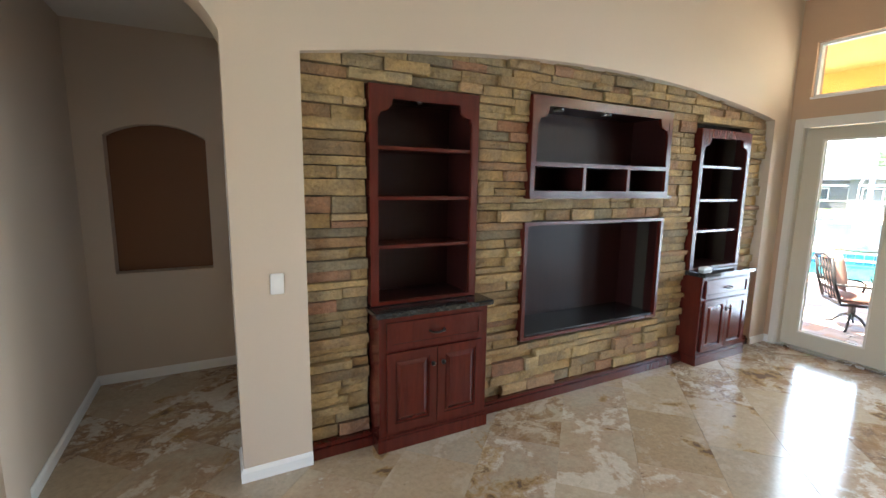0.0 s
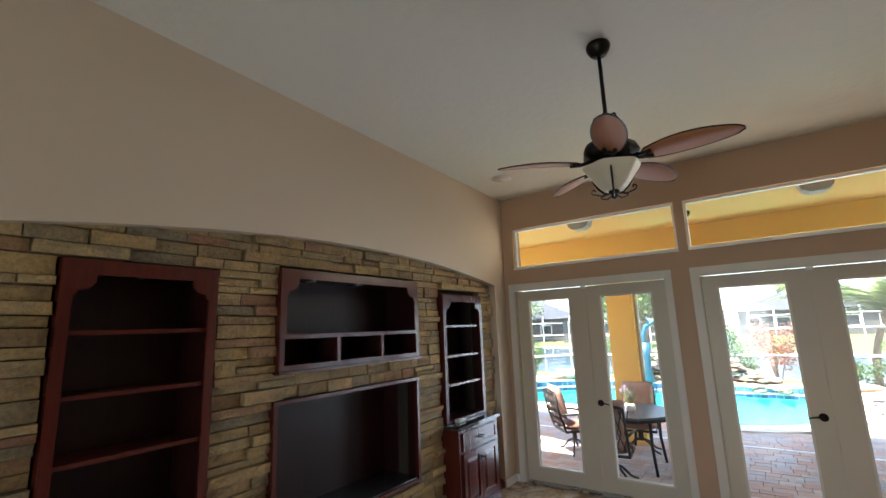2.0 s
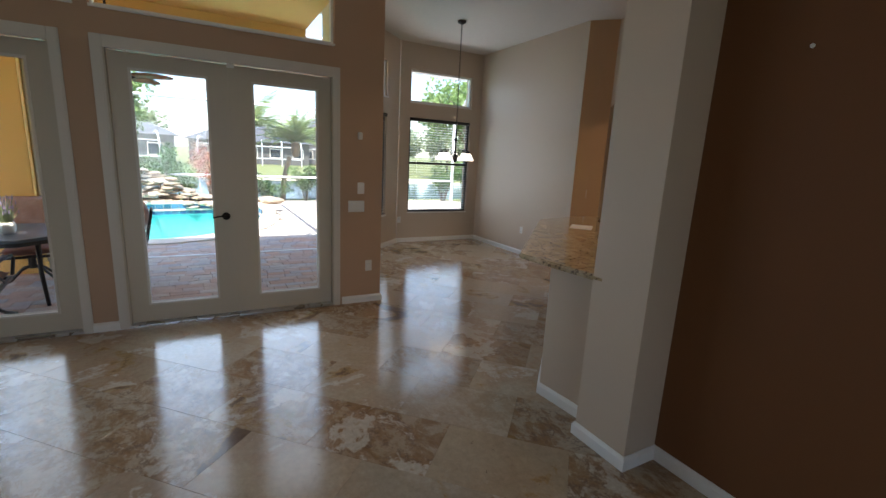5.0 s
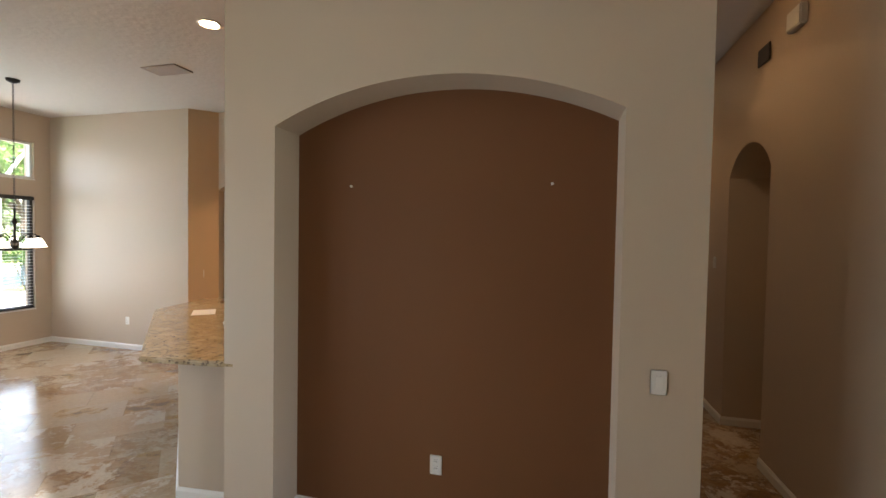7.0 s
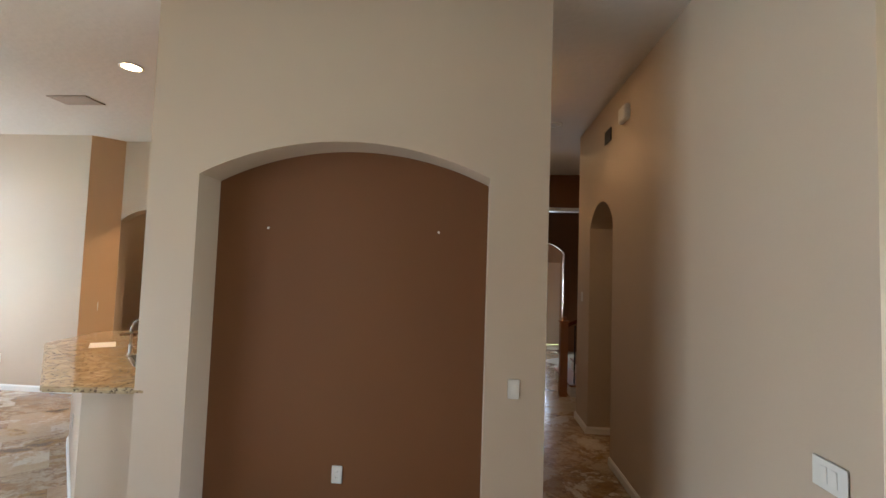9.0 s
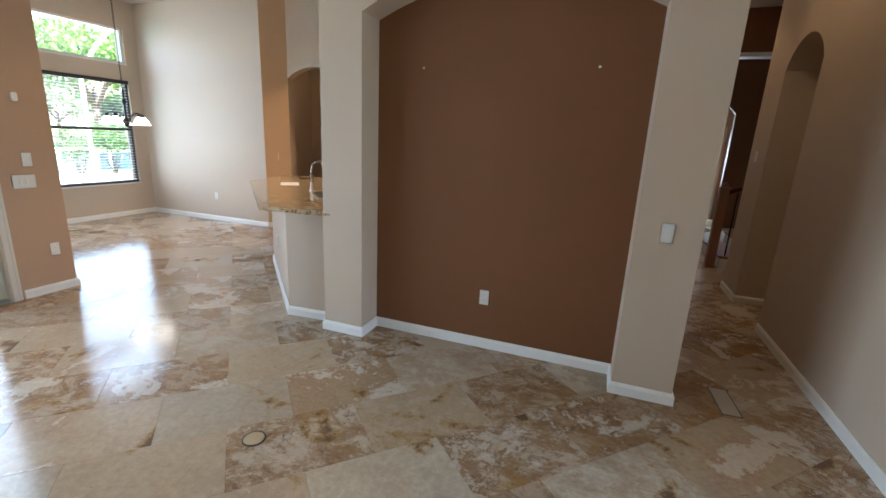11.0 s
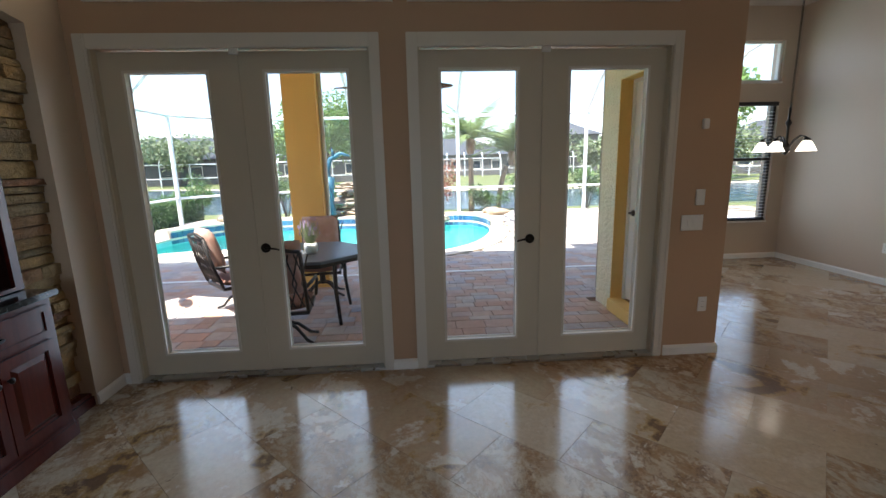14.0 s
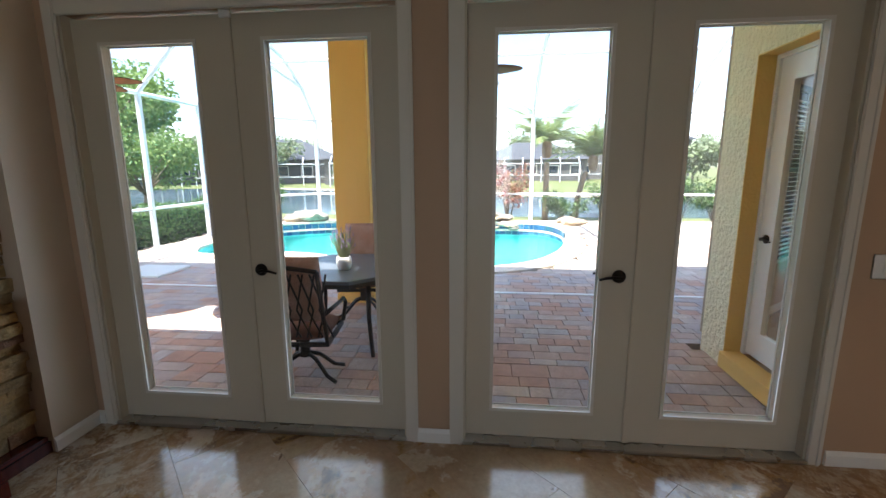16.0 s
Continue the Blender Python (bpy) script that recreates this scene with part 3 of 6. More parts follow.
def glazed_leaf(parent, y0, y1, gy0, gy1, handle_y=None, way=1):
    leaf = part("door_leaf", slab([rect(y0 + 0.003, 0.025, y1 - 0.003, 2.245), rect(gy0, 0.187, gy1, 2.120)], "x", 5.515, 5.56), DOORP, parent)
    bm = frame_ring(bmesh.new(), "x", 5.507, 5.516, gy0 - 0.012, 0.175, gy1 + 0.012, 2.132, 0.017)
    part("glazing_bead", bm, CASING, leaf, "white glazing bead")
    bm = frame_ring(bmesh.new(), "x", 5.559, 5.568, gy0 - 0.012, 0.175, gy1 + 0.012, 2.132, 0.017)
    part("glazing_bead", bm, CASING, leaf, "white glazing bead")
    pane = part("pane", boxed(5.535, gy0 - 0.004, 0.183, 5.541, gy1 + 0.004, 2.124), GLASS, leaf, "clear glass pane")
    pane.visible_shadow = False
    if handle_y is not None:
        lever_handle(leaf, 5.515, handle_y, 0.945, way, -1)
        lever_handle(leaf, 5.56, handle_y, 0.945, way, 1)
    return leaf


def door_pair(name, y0, y1, panes, handle):
    d = thing(name, "pair of cream full-glass patio doors, closed", "door")
    d["kind"] = "structure"
    mid = (y0 + y1) / 2
    glazed_leaf(d, mid, y1, *panes[0], *(handle[1:] if handle[0] == 0 else ()))
    glazed_leaf(d, y0, mid, *panes[1], *(handle[1:] if handle[0] == 1 else ()))
    part("astragal", boxed(5.502, mid - 0.018, 0.025, 5.516, mid + 0.018, 2.245, 0.003), DOORP, d)
    part("top_bolt", boxed(5.485, mid - 0.03, 2.22, 5.503, mid + 0.03, 2.262, 0.003), TRIM, d, "white top bolt housing")
    part("threshold", boxed(5.44, y0 + 0.002, 0.002, 5.67, y1 - 0.002, 0.022, 0.004), STEEL, d, "grey metal threshold")
    for a, b, nm in ((y0 - 0.055, y0 + 0.012, "casing"), (y1 - 0.012, y1 + 0.062, "casing")):
        bm = boxed(E - 0.018, a, 0, E - 0.002, b, 2.338, 0.004)
        box(bm, E - 0.024, a + 0.012, 0, E - 0.017, a + 0.026, 2.33, 0.002)
        part(nm, bm, CASING, d, "cream painted casing")
    bm = boxed(E - 0.018, y0 + 0.013, 2.248, E - 0.002, y1 - 0.013, 2.338, 0.004)
    part("casing_head", bm, CASING, d, "cream painted casing")
    for a, b in ((y0 + 0.001, y0 + 0.012), (y1 - 0.012, y1 - 0.001)):
        part("jamb", boxed(E + 0.001, a - 0.01, 0.0, 5.66, b + 0.01, 2.258), DOORP, d)
    return d


door_pair("door_1", *DOOR1, [(2.045, 2.560), (1.143, 1.678)], (1, 1.785, -1))
door_pair("door_2", *DOOR2, [(-0.008, 0.522), (-0.926, -0.372)], (0, -0.105, 1))


def window(name, axis, w, u0, v0, u1, v1, label, material, t=0.03, rail=None, m=None, sill=True):
    o = thing(name, label, "window")
    o["kind"] = "structure"
    if m:
        o.matrix_basis = m
    part("window_frame", frame_ring(bmesh.new(), axis, w + 0.04, w + 0.10, u0 + 0.001, v0 + 0.001, u1 - 0.001, v1 - 0.001, t), material, o)
    if rail:
        part("meeting_rail", slab([rect(u0 + t, rail - 0.02, u1 - t, rail + 0.02)], axis, w + 0.045, w + 0.095), material, o)
    p = part("pane", slab([rect(u0 + t - 0.003, v0 + t - 0.003, u1 - t + 0.003, v1 - t + 0.003)], axis, w + 0.066, w + 0.071), GLASS, o, "clear glass pane")
    p.visible_shadow = False
    if sill:
        part("window_sill", slab([rect(u0 - 0.0, v0 - 0.02, u1 + 0.0, v0 - 0.001)], axis, w - 0.02, w + 0.06), TRIM, o, "white painted sill")
    return o


BRONZE = paint("dark_bronze_frame", (0.05, 0.045, 0.042), 0.45, 0.1, 60, 3, 0.03, metal=0.3)
window("window_1", "x", E, 0.82, 2.54, 2.70, 3.05, "long white-framed transom window over the patio doors", TRIM, 0.022)
window("window_2", "x", E, -1.08, 2.54, 0.73, 3.05, "long white-framed transom window over the patio doors", TRIM, 0.022)
window("window_3", "x", 8.46, -4.43, 2.50, -3.18, 3.04, "small fixed upper window of the nook", TRIM, 0.03)
window("window_4", "x", 8.46, -4.43, 0.56, -3.18, 2.24, "dark-framed sash window of the nook", BRONZE, 0.035, 1.45)
BAY = bay.matrix_basis.copy()
window("window_5", "y", 0.0, 0.45, 2.50, 1.48, 3.04, "small fixed upper bay window", TRIM, 0.03, m=BAY)
window("window_6", "y", 0.0, 0.45, 0.56, 1.48, 2.24, "dark-framed bay sash window", BRONZE, 0.035, 1.45, m=BAY)
window("window_7", "y", -1.57, 5.95, 2.54, 6.87, 3.05, "small transom window above the patio side door", TRIM, 0.025)

# glazed side door of the nook, seen from the patio
d3 = thing("door_3", "white glazed patio side door, closed", "door")
d3["kind"] = "structure"
leaf = part("door_leaf", slab([rect(5.99, 0.02, 6.83, 2.24), rect(6.15, 0.22, 6.67, 2.08)], "y", -1.565, -1.525), TRIM, d3)
part("glazing_bead", frame_ring(bmesh.new(), "y", -1.526, -1.516, 6.13, 0.20, 6.69, 2.10, 0.028), TRIM, leaf)
p3 = part("pane", boxed(6.145, -1.548, 0.215, 6.675, -1.542, 2.085), GLASS, leaf, "clear glass pane")
p3.visible_shadow = False
bm = bmesh.new()
lathe(bm, [(0, 0), (0.034, 0), (0.034, 0.01), (0.014, 0.018), (0.012, 0.05), (0, 0.052)], 16)
bmesh.ops.transform(bm, matrix=Matrix.Translation((6.75, -1.525, 0.95)) @ Matrix.Rotation(-math.pi / 2, 4, "X"), verts=bm.verts)
tube(bm, [(6.75, -1.48, 0.95), (6.69, -1.477, 0.952), (6.63, -1.477, 0.945)], 0.009, 8, 0.006)
part("handle", bm, IRON, leaf, "dark bronze lever handle", True)
part("jamb", slab([[(5.951, 0.0), (5.951, 2.279), (6.869, 2.279), (6.869, 0.0), (6.83, 0.0), (6.83, 2.24), (5.99, 2.24), (5.99, 0.0)]], "y", -1.569, -1.505), TRIM, d3)
part("reveal", slab([[(5.951, 0.0), (5.951, 2.279), (6.869, 2.279), (6.869, 0.0), (6.862, 0.0), (6.862, 2.272), (5.958, 2.272), (5.958, 0.0)]], "y", -1.504, -1.377), YELLOW, d3, "golden yellow painted reveal")
part("door_sill", boxed(5.96, -1.50, -0.12, 6.86, -1.34, 0.01, 0.004), YELLOW, d3, "yellow painted sill")


def blind(name, axis, w, u0, v0, u1, v1, m=None):
    o = thing(name, "white horizontal slat blind, lowered and open, with a dark head rail", "blind", "nook blinds")
    if m:
        o.matrix_basis = m
    part("head_rail", slab([rect(u0, v1 - 0.05, u1, v1)], axis, w - 0.01, w + 0.045), BRONZE, o, "dark head rail")
    part("bottom_rail", slab([rect(u0 + 0.01, v0, u1 - 0.01, v0 + 0.02)], axis, w + 0.005, w + 0.04), BRONZE, o, "dark bottom rail")
    n = int((v1 - v0 - 0.10) / 0.045)
    bm = bmesh.new()
    prof = [(-0.018, -0.002), (0.0, 0.001), (0.018, -0.002), (0.018, -0.0005), (0.0, 0.0025), (-0.018, -0.0005)]
    ends = []
    for u in (u0 + 0.01, u1 - 0.01):
        ends.append([bm.verts.new(at_axis(axis, u, b, a)) for a, b in prof])
    for i in range(6):
        bm.faces.new((ends[0][i], ends[0][(i + 1) % 6], ends[1][(i + 1) % 6], ends[1][i]))
    bm.faces.new(ends[0][::-1])
    bm.faces.new(ends[1])
    first = part("slat", bm, PLASTIC, o)
    for i in range(n):
        s = first if i == 0 else new("slat", first.data)
        s.parent = o
        s.location = at_axis(axis, 0, v0 + 0.045 + i * 0.045, w + 0.022)
    for u in (u0 + 0.15, u1 - 0.15):
        part("cord", slab([rect(u - 0.0015, v0 + 0.02, u + 0.0015, v1 - 0.05)], axis, w + 0.0005, w + 0.003), PLASTIC, o)
    return o


blind("window_blind", "x", 8.455, -4.42, 0.57, -3.19, 2.23)
blind("window_blind", "y", -0.005, 0.46, 0.57, 1.47, 2.23, BAY)

# white door in the passage behind the kitchen arch
d4 = thing("door_4", "pale panelled passage door with a white casing", "door")
d4["kind"] = "structure"
# The leaves are greyed: the dim passage's shade is put into their colour.
DOORGREY = paint("shaded_grey_door_paint", (0.46, 0.46, 0.42), 0.4, 0.04, 60, 1.5, 0.04)
for x0, x1 in ((5.482, 5.796), (5.804, 6.118)):
    lf = part("door_leaf", boxed(x0, -6.84, 0.01, x1, -6.80, 2.03, 0.003), DOORGREY, d4)
    for z0, z1 in ((0.2, 0.95), (1.10, 1.85)):
        part("panel", boxed(x0 + 0.06, -6.806, z0, x1 - 0.06, -6.790, z1, 0.006), DOORGREY, lf)
for a, b, c, e in ((5.40, 0, 5.478, 2.11), (6.122, 0, 6.20, 2.11), (5.478, 2.032, 6.122, 2.11)):
    part("casing", boxed(a, -6.849, b, c, -6.825, e, 0.003), TRIM, d4)
# door and bright sidelight at the hall's far end
d5 = thing("door_5", "pale front door with a narrow glazed light", "door")
d5["kind"] = "structure"
lf = part("door_leaf", slab([rect(-1.65, 0.01, -0.75, 2.1), rect(-1.22, 0.95, -1.00, 1.95)], "y", -10.58, -10.54), TRIM, d5)
# Emission on this pane stands in for the daylight behind it.
part("pane", boxed(-1.23, -10.565, 0.94, -0.99, -10.558, 1.96), lit("daylit_frosted_glass", (0.9, 0.95, 1.0), 0.8), lf, "bright frosted glass pane")
part("muntin", boxed(-1.22, -10.555, 1.44, -1.00, -10.54, 1.46), TRIM, lf)


# ---- media wall ----
SOLID = [(1.01, 0, 1.775, 2.215), (2.185, 1.57, 3.672, 2.27), (2.165, 0.495, 3.675, 1.385), (4.08, 0, 4.885, 2.175)]


def bracket_opening(x0, z0, x1, z1, s=0.07):
    """An opening whose upper corners are cut to a scalloped bracket."""
    pts = [(x0, z0), (x1, z0), (x1, z1 - s * 1.5)]
    pts += [(x1 - 0.012, z1 - s * 1.5), (x1 - 0.016, z1 - s * 1.1)]
    for i in range(6):
        a = math.pi / 2 * i / 5
        pts.append((x1 - 0.016 - s * math.sin(a) * 0.9 - 0.012, z1 - s * 0.15 - s * 0.95 * math.cos(a)))
    pts += [(x1 - s * 1.3, z1), (x0 + s * 1.3, z1)]
    for i in range(6):
        a = math.pi / 2 * (1 - i / 5)
        pts.append((x0 + 0.016 + s * math.sin(a) * 0.9 + 0.012, z1 - s * 0.15 - s * 0.95 * math.cos(a)))
    pts += [(x0 + 0.016, z1 - s * 1.1), (x0 + 0.012, z1 - s * 1.5), (x0, z1 - s * 1.5)]
    return pts


# Carcass panels take the cherry with recess shade painted in.
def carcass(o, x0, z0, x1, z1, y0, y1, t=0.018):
    part("side_panel", boxed(x0, y0, z0, x0 + t, y1, z1), CHERRYSHADE, o)
    part("side_panel", boxed(x1 - t, y0, z0, x1, y1, z1), CHERRYSHADE, o)
    part("back_panel", boxed(x0, y1, z0, x1, y1 + 0.01, z1), CHERRYSHADE, o)
    part("top_panel", boxed(x0 + t, y0, z1 - t, x1 - t, y1, z1), CHERRYSHADE, o)
    part("bottom_panel", boxed(x0 + t, y0, z0, x1 - t, y1, z0 + t), CHERRYSHADE, o)


def bookcase(x0, x1, z0, z1, shelves, label):
    o = thing("bookcase", label, "bookcase", "built-in bookcases")
    yf = 2.885
    part("face_frame", slab([rect(x0, z0, x1, z1), bracket_opening(x0 + 0.05, z0 + 0.02, x1 - 0.05, z1 - 0.075)], "y", yf, yf + 0.022), CHERRY, o)
    carcass(o, x0 + 0.03, z0, x1 - 0.03, z1 - 0.03, yf + 0.022, 3.21)
    part("outer_side", boxed(x0, yf + 0.022, z0, x0 + 0.029, 3.06, z1), CHERRY, o)
    part("outer_side", boxed(x1 - 0.029, yf + 0.022, z0, x1, 3.06, z1), CHERRY, o)
    for z in shelves:
        part("shelf", boxed(x0 + 0.05, yf + 0.024, z - 0.011, x1 - 0.05, 3.205, z + 0.011, 0.002), CHERRY, o)
    bm = bmesh.new()
    lathe(bm, [(0, 0), (0.035, 0), (0.035, 0.012), (0, 0.012)], 16, ((x0 + x1) / 2, 3.05, z1 - 0.062))
    part("puck_light", bm, STEEL, o, "small round cabinet light, off")
    return o


bookcase(1.02, 1.758, 0.902, 2.215, (1.26, 1.56, 1.86), "tall cherry built-in bookcase, empty, above a base cabinet")
bookcase(4.10, 4.88, 0.882, 2.175, (1.24, 1.53, 1.84), "tall glossy cherry built-in bookcase, empty, beside the patio doors")


def panel_door(o, x0, z0, x1, z1, y, knob_x):
    d = part("door", slab([rect(x0, z0, x1, z1), rect(x0 + 0.05, z0 + 0.05, x1 - 0.05, z1 - 0.05)], "y", y - 0.02, y), CHERRY, o)
    bm = boxed(x0 + 0.05, y - 0.008, z0 + 0.05, x1 - 0.05, y, z1 - 0.05)
    part("panel_field", bm, CHERRY, d)
    bm = bmesh.new()
    a = [(x0 + 0.062, z0 + 0.062), (x1 - 0.062, z0 + 0.062), (x1 - 0.062, z1 - 0.062), (x0 + 0.062, z1 - 0.062)]
    b = [(x0 + 0.088, z0 + 0.088), (x1 - 0.088, z0 + 0.088), (x1 - 0.088, z1 - 0.088), (x0 + 0.088, z1 - 0.088)]
    va = [bm.verts.new((u, y - 0.008, v)) for u, v in a]
    vb = [bm.verts.new((u, y - 0.020, v)) for u, v in b]
    for i in range(4):
        bm.faces.new((va[i], va[(i + 1) % 4], vb[(i + 1) % 4], vb[i]))
    bm.faces.new(vb)
    part("raised_panel", bm, CHERRY, d)
    bm = bmesh.new()
    lathe(bm, [(0, 0), (0.006, 0), (0.006, 0.012), (0.014, 0.016), (0.015, 0.022), (0.009, 0.028), (0, 0.03)], 14)
    bmesh.ops.transform(bm, matrix=Matrix.Translation((knob_x, y - 0.02, z1 - 0.10)) @ Matrix.Rotation(math.pi / 2, 4, "X"), verts=bm.verts)
    part("knob", bm, IRON, d, "dark bronze knob", True)


def base_cabinet(x0, x1, top, yf, label):
    o = thing("base_cabinet", label, "cabinet", "base cabinets")
    part("body", boxed(x0, yf, 0.0, x1, 3.06, top), CHERRY, o)
    bm = boxed(x0 - 0.012, yf - 0.014, 0.0, x1 + 0.012, yf - 0.001, 0.085, 0.003)
    box(bm, x0 - 0.008, yf - 0.010, 0.085, x1 + 0.008, yf - 0.001, 0.105, 0.004)
    part("plinth", bm, CHERRY, o)
    for xx in (x0 - 0.012, x1 + 0.001):
        part("plinth_side", boxed(xx, yf, 0.0, xx + 0.011, 3.0, 0.085), CHERRY, o)
    mid = (x0 + x1) / 2
    dr = part("drawer", slab([rect(x0 + 0.045, top - 0.20, x1 - 0.045, top - 0.035), rect(x0 + 0.075, top - 0.17, x1 - 0.075, top - 0.065)], "y", yf - 0.02, yf - 0.001), CHERRY, o)
    part("drawer_field", boxed(x0 + 0.075, yf - 0.012, top - 0.17, x1 - 0.075, yf - 0.001, top - 0.065), CHERRY, dr)
    bm = bmesh.new()
    tube(bm, [(mid - 0.05, yf - 0.012, top - 0.117), (mid - 0.045, yf - 0.035, top - 0.12), (mid, yf - 0.04, top - 0.127), (mid + 0.045, yf - 0.035, top - 0.12), (mid + 0.05, yf - 0.012, top - 0.117)], 0.006, 8)
    part("pull", bm, IRON, dr, "dark bronze bail pull", True)
    panel_door(o, x0 + 0.045, 0.13, mid - 0.003, top - 0.225, yf - 0.001, mid - 0.035)
    panel_door(o, mid + 0.003, 0.13, x1 - 0.045, top - 0.225, yf - 0.001, mid + 0.035)
    c = tagged(part("countertop", boxed(x0 - 0.025, yf - 0.035, top + 0.001, x1 + 0.03, 3.03, top + 0.035, 0.006), BLACKSTONE), "polished black granite counter on a cherry base cabinet", "countertop", "media wall counters")
    return o


base_cabinet(1.025, 1.785, 0.862, 2.765, "cherry base cabinet with a drawer and two raised-panel doors")
base_cabinet(4.09, 4.85, 0.842, 2.745, "glossy cherry base cabinet with a drawer and two raised-panel doors")

o = thing("media_shelf", "dark cherry upper media cabinet with three open slots, empty", "cabinet")
part("face_frame", slab([rect(2.185, 1.575, 3.672, 2.27), bracket_opening(2.235, 1.815, 3.622, 2.205, 0.08), rect(2.225, 1.61, 2.685, 1.785), rect(2.715, 1.61, 3.165, 1.785), rect(3.195, 1.61, 3.632, 1.785)], "y", 2.875, 2.897), CHERRY, o)
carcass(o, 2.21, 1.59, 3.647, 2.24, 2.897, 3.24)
part("shelf", boxed(2.23, 2.9, 1.79, 3.627, 3.235, 1.812), CHERRYSHADE, o)
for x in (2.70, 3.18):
    part("divider", boxed(x - 0.012, 2.9, 1.609, x + 0.012, 3.235, 1.788), CHERRYSHADE, o)
part("bottom_lip", boxed(2.165, 2.845, 1.555, 3.692, 3.05, 1.574, 0.005), CHERRY, o)
part("outer_side", boxed(2.185, 2.898, 1.575, 2.209, 3.06, 2.27), CHERRY, o)
part("outer_side", boxed(3.648, 2.898, 1.575, 3.672, 3.06, 2.27), CHERRY, o)
for x in (2.55, 3.05):
    bm = bmesh.new()
    lathe(bm, [(0, 0), (0.04, 0), (0.04, 0.014), (0, 0.014)], 16, (x, 3.03, 2.207))
    part("puck_light", bm, STEEL, o, "small round cabinet light")

o = thing("television_niche", "dark glossy cherry television niche, empty", "niche")
part("face_frame", slab([rect(2.165, 0.495, 3.675, 1.385), rect(2.195, 0.52, 3.645, 1.36)], "y", 2.885, 2.92), CHERRY, o)
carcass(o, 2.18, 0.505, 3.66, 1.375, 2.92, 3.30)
part("outer_side", boxed(2.165, 2.921, 0.495, 2.179, 3.06, 1.385), CHERRY, o)
part("outer_side", boxed(3.661, 2.921, 0.495, 3.675, 3.06, 1.385), CHERRY, o)
part("floor_slab", boxed(2.199, 2.90, 0.524, 3.641, 3.298, 0.536), BLACKSTONE, o, "polished black granite slab")

for a, b in ((0.64, 1.012), (1.80, 4.075), (4.87, 5.18)):
    bm = boxed(a, 2.862, 0.0, b, 2.99, 0.065, 0.003)
    box(bm, a, 2.874, 0.065, b, 2.99, 0.088, 0.006)
    structure(part("trim", bm, CHERRY), "dark cherry base moulding under the stone", "trim")

bm = boxed(4.24, 2.83, 0.8775, 4.37, 2.90, 0.905, 0.008)
tagged(part("small_box", bm, PLASTIC), "small white plastic device on the black counter", "device")

# ledge stones: a few rough blocks, stretched and turned about into courses
def rough_block(seed):
    rnd = random.Random(seed)
    bm = bmesh.new()
    nx, nz = 4, 3
    grid = []
    for j in range(nz):
        row = []
        for i in range(nx):
            u, v = i / (nx - 1) - 0.5, j / (nz - 1) - 0.5
            edge = i in (0, nx - 1) or j in (0, nz - 1)
            row.append(bm.verts.new((u + rnd.uniform(-0.008, 0.008), -0.5 + (0.07 if edge else 0) + rnd.uniform(-0.07, 0.07), v + rnd.uniform(-0.022, 0.022))))
        grid.append(row)
    for j in range(nz - 1):
        for i in range(nx - 1):
            bm.faces.new((grid[j][i], grid[j][i + 1], grid[j + 1][i + 1], grid[j + 1][i]))
    rim = grid[0] + [grid[1][-1]] + grid[2][::-1] + [grid[1][0]]
    back = [bm.verts.new((v.co.x, 0.5, v.co.z)) for v in rim]
    k = len(rim)
    for i in range(k):
        bm.faces.new((rim[i], back[i], back[(i + 1) % k], rim[(i + 1) % k]))
    bmesh.ops.recalc_face_normals(bm, faces=bm.faces)
    me = bpy.data.meshes.new("stone")
    bm.to_mesh(me)
    bm.free()
    me.materials.append(STONE)
    return me


BLOCKS = [rough_block(s) for s in range(10)]
stonewall = structure(thing("wall_stone", "dry-stacked tan ledge stone wall in the arched recess", "wall"))
rs = random.Random(5)
z, stone_spots = 0.088, []
while z < 2.54:
    h = rs.choice((0.045, 0.055, 0.065, 0.075, 0.085, 0.10))
    spans = [(0.64, 5.18)]
    for x0, z0, x1, z1 in SOLID:
        if z0 - 0.02 < z + h / 2 < z1 + 0.02:
            spans = [q for a, b in spans for q in ((a, min(b, x0)), (max(a, x1), b)) if q[1] - q[0] > 0.02]
    for a, b in spans:
        x = a
        while x < b - 1e-4:
            l = rs.uniform(0.13, 0.30) if h > 0.07 else rs.uniform(0.16, 0.46)
            if b - (x + l) < 0.10:
                l = b - x
            if h > 0.08 and l > 0.2 and rs.random() < 0.25:
                stone_spots.append((x, z, l, h / 2))
                stone_spots.append((x, z + h / 2, l, h / 2))
            else:
                stone_spots.append((x, z, l, h))
            x += l
    z += h
for x, z, l, h in stone_spots:
    proud = rs.choice((0.0, 0.008, 0.015, 0.022, 0.032, 0.044))
    s = new("stone", rs.choice(BLOCKS))
    s.parent = stonewall
    d = 0.06 + proud
    s.matrix_basis = Matrix.Translation((x + l / 2, 2.985 - d / 2 + 0.012, z + h / 2)) @ Matrix.Diagonal((l - 0.007, d, h - 0.007, 1)) @ Matrix.Rotation(rs.choice((0, math.pi)), 4, "Y")


# ---- ceiling fan and ceiling fixtures ----
BLADE = paint("palm_leaf_blade", (0.36, 0.135, 0.055), 0.7, 0.18, 60, 6, 0.08)
ALABASTER = paint("alabaster_glass", (0.72, 0.64, 0.50), 0.3, 0.12, 20, 6, 0.0)
GREYROUND = paint("white_grille", (0.62, 0.60, 0.57), 0.6, 0.04, 200, 3, 0.3)


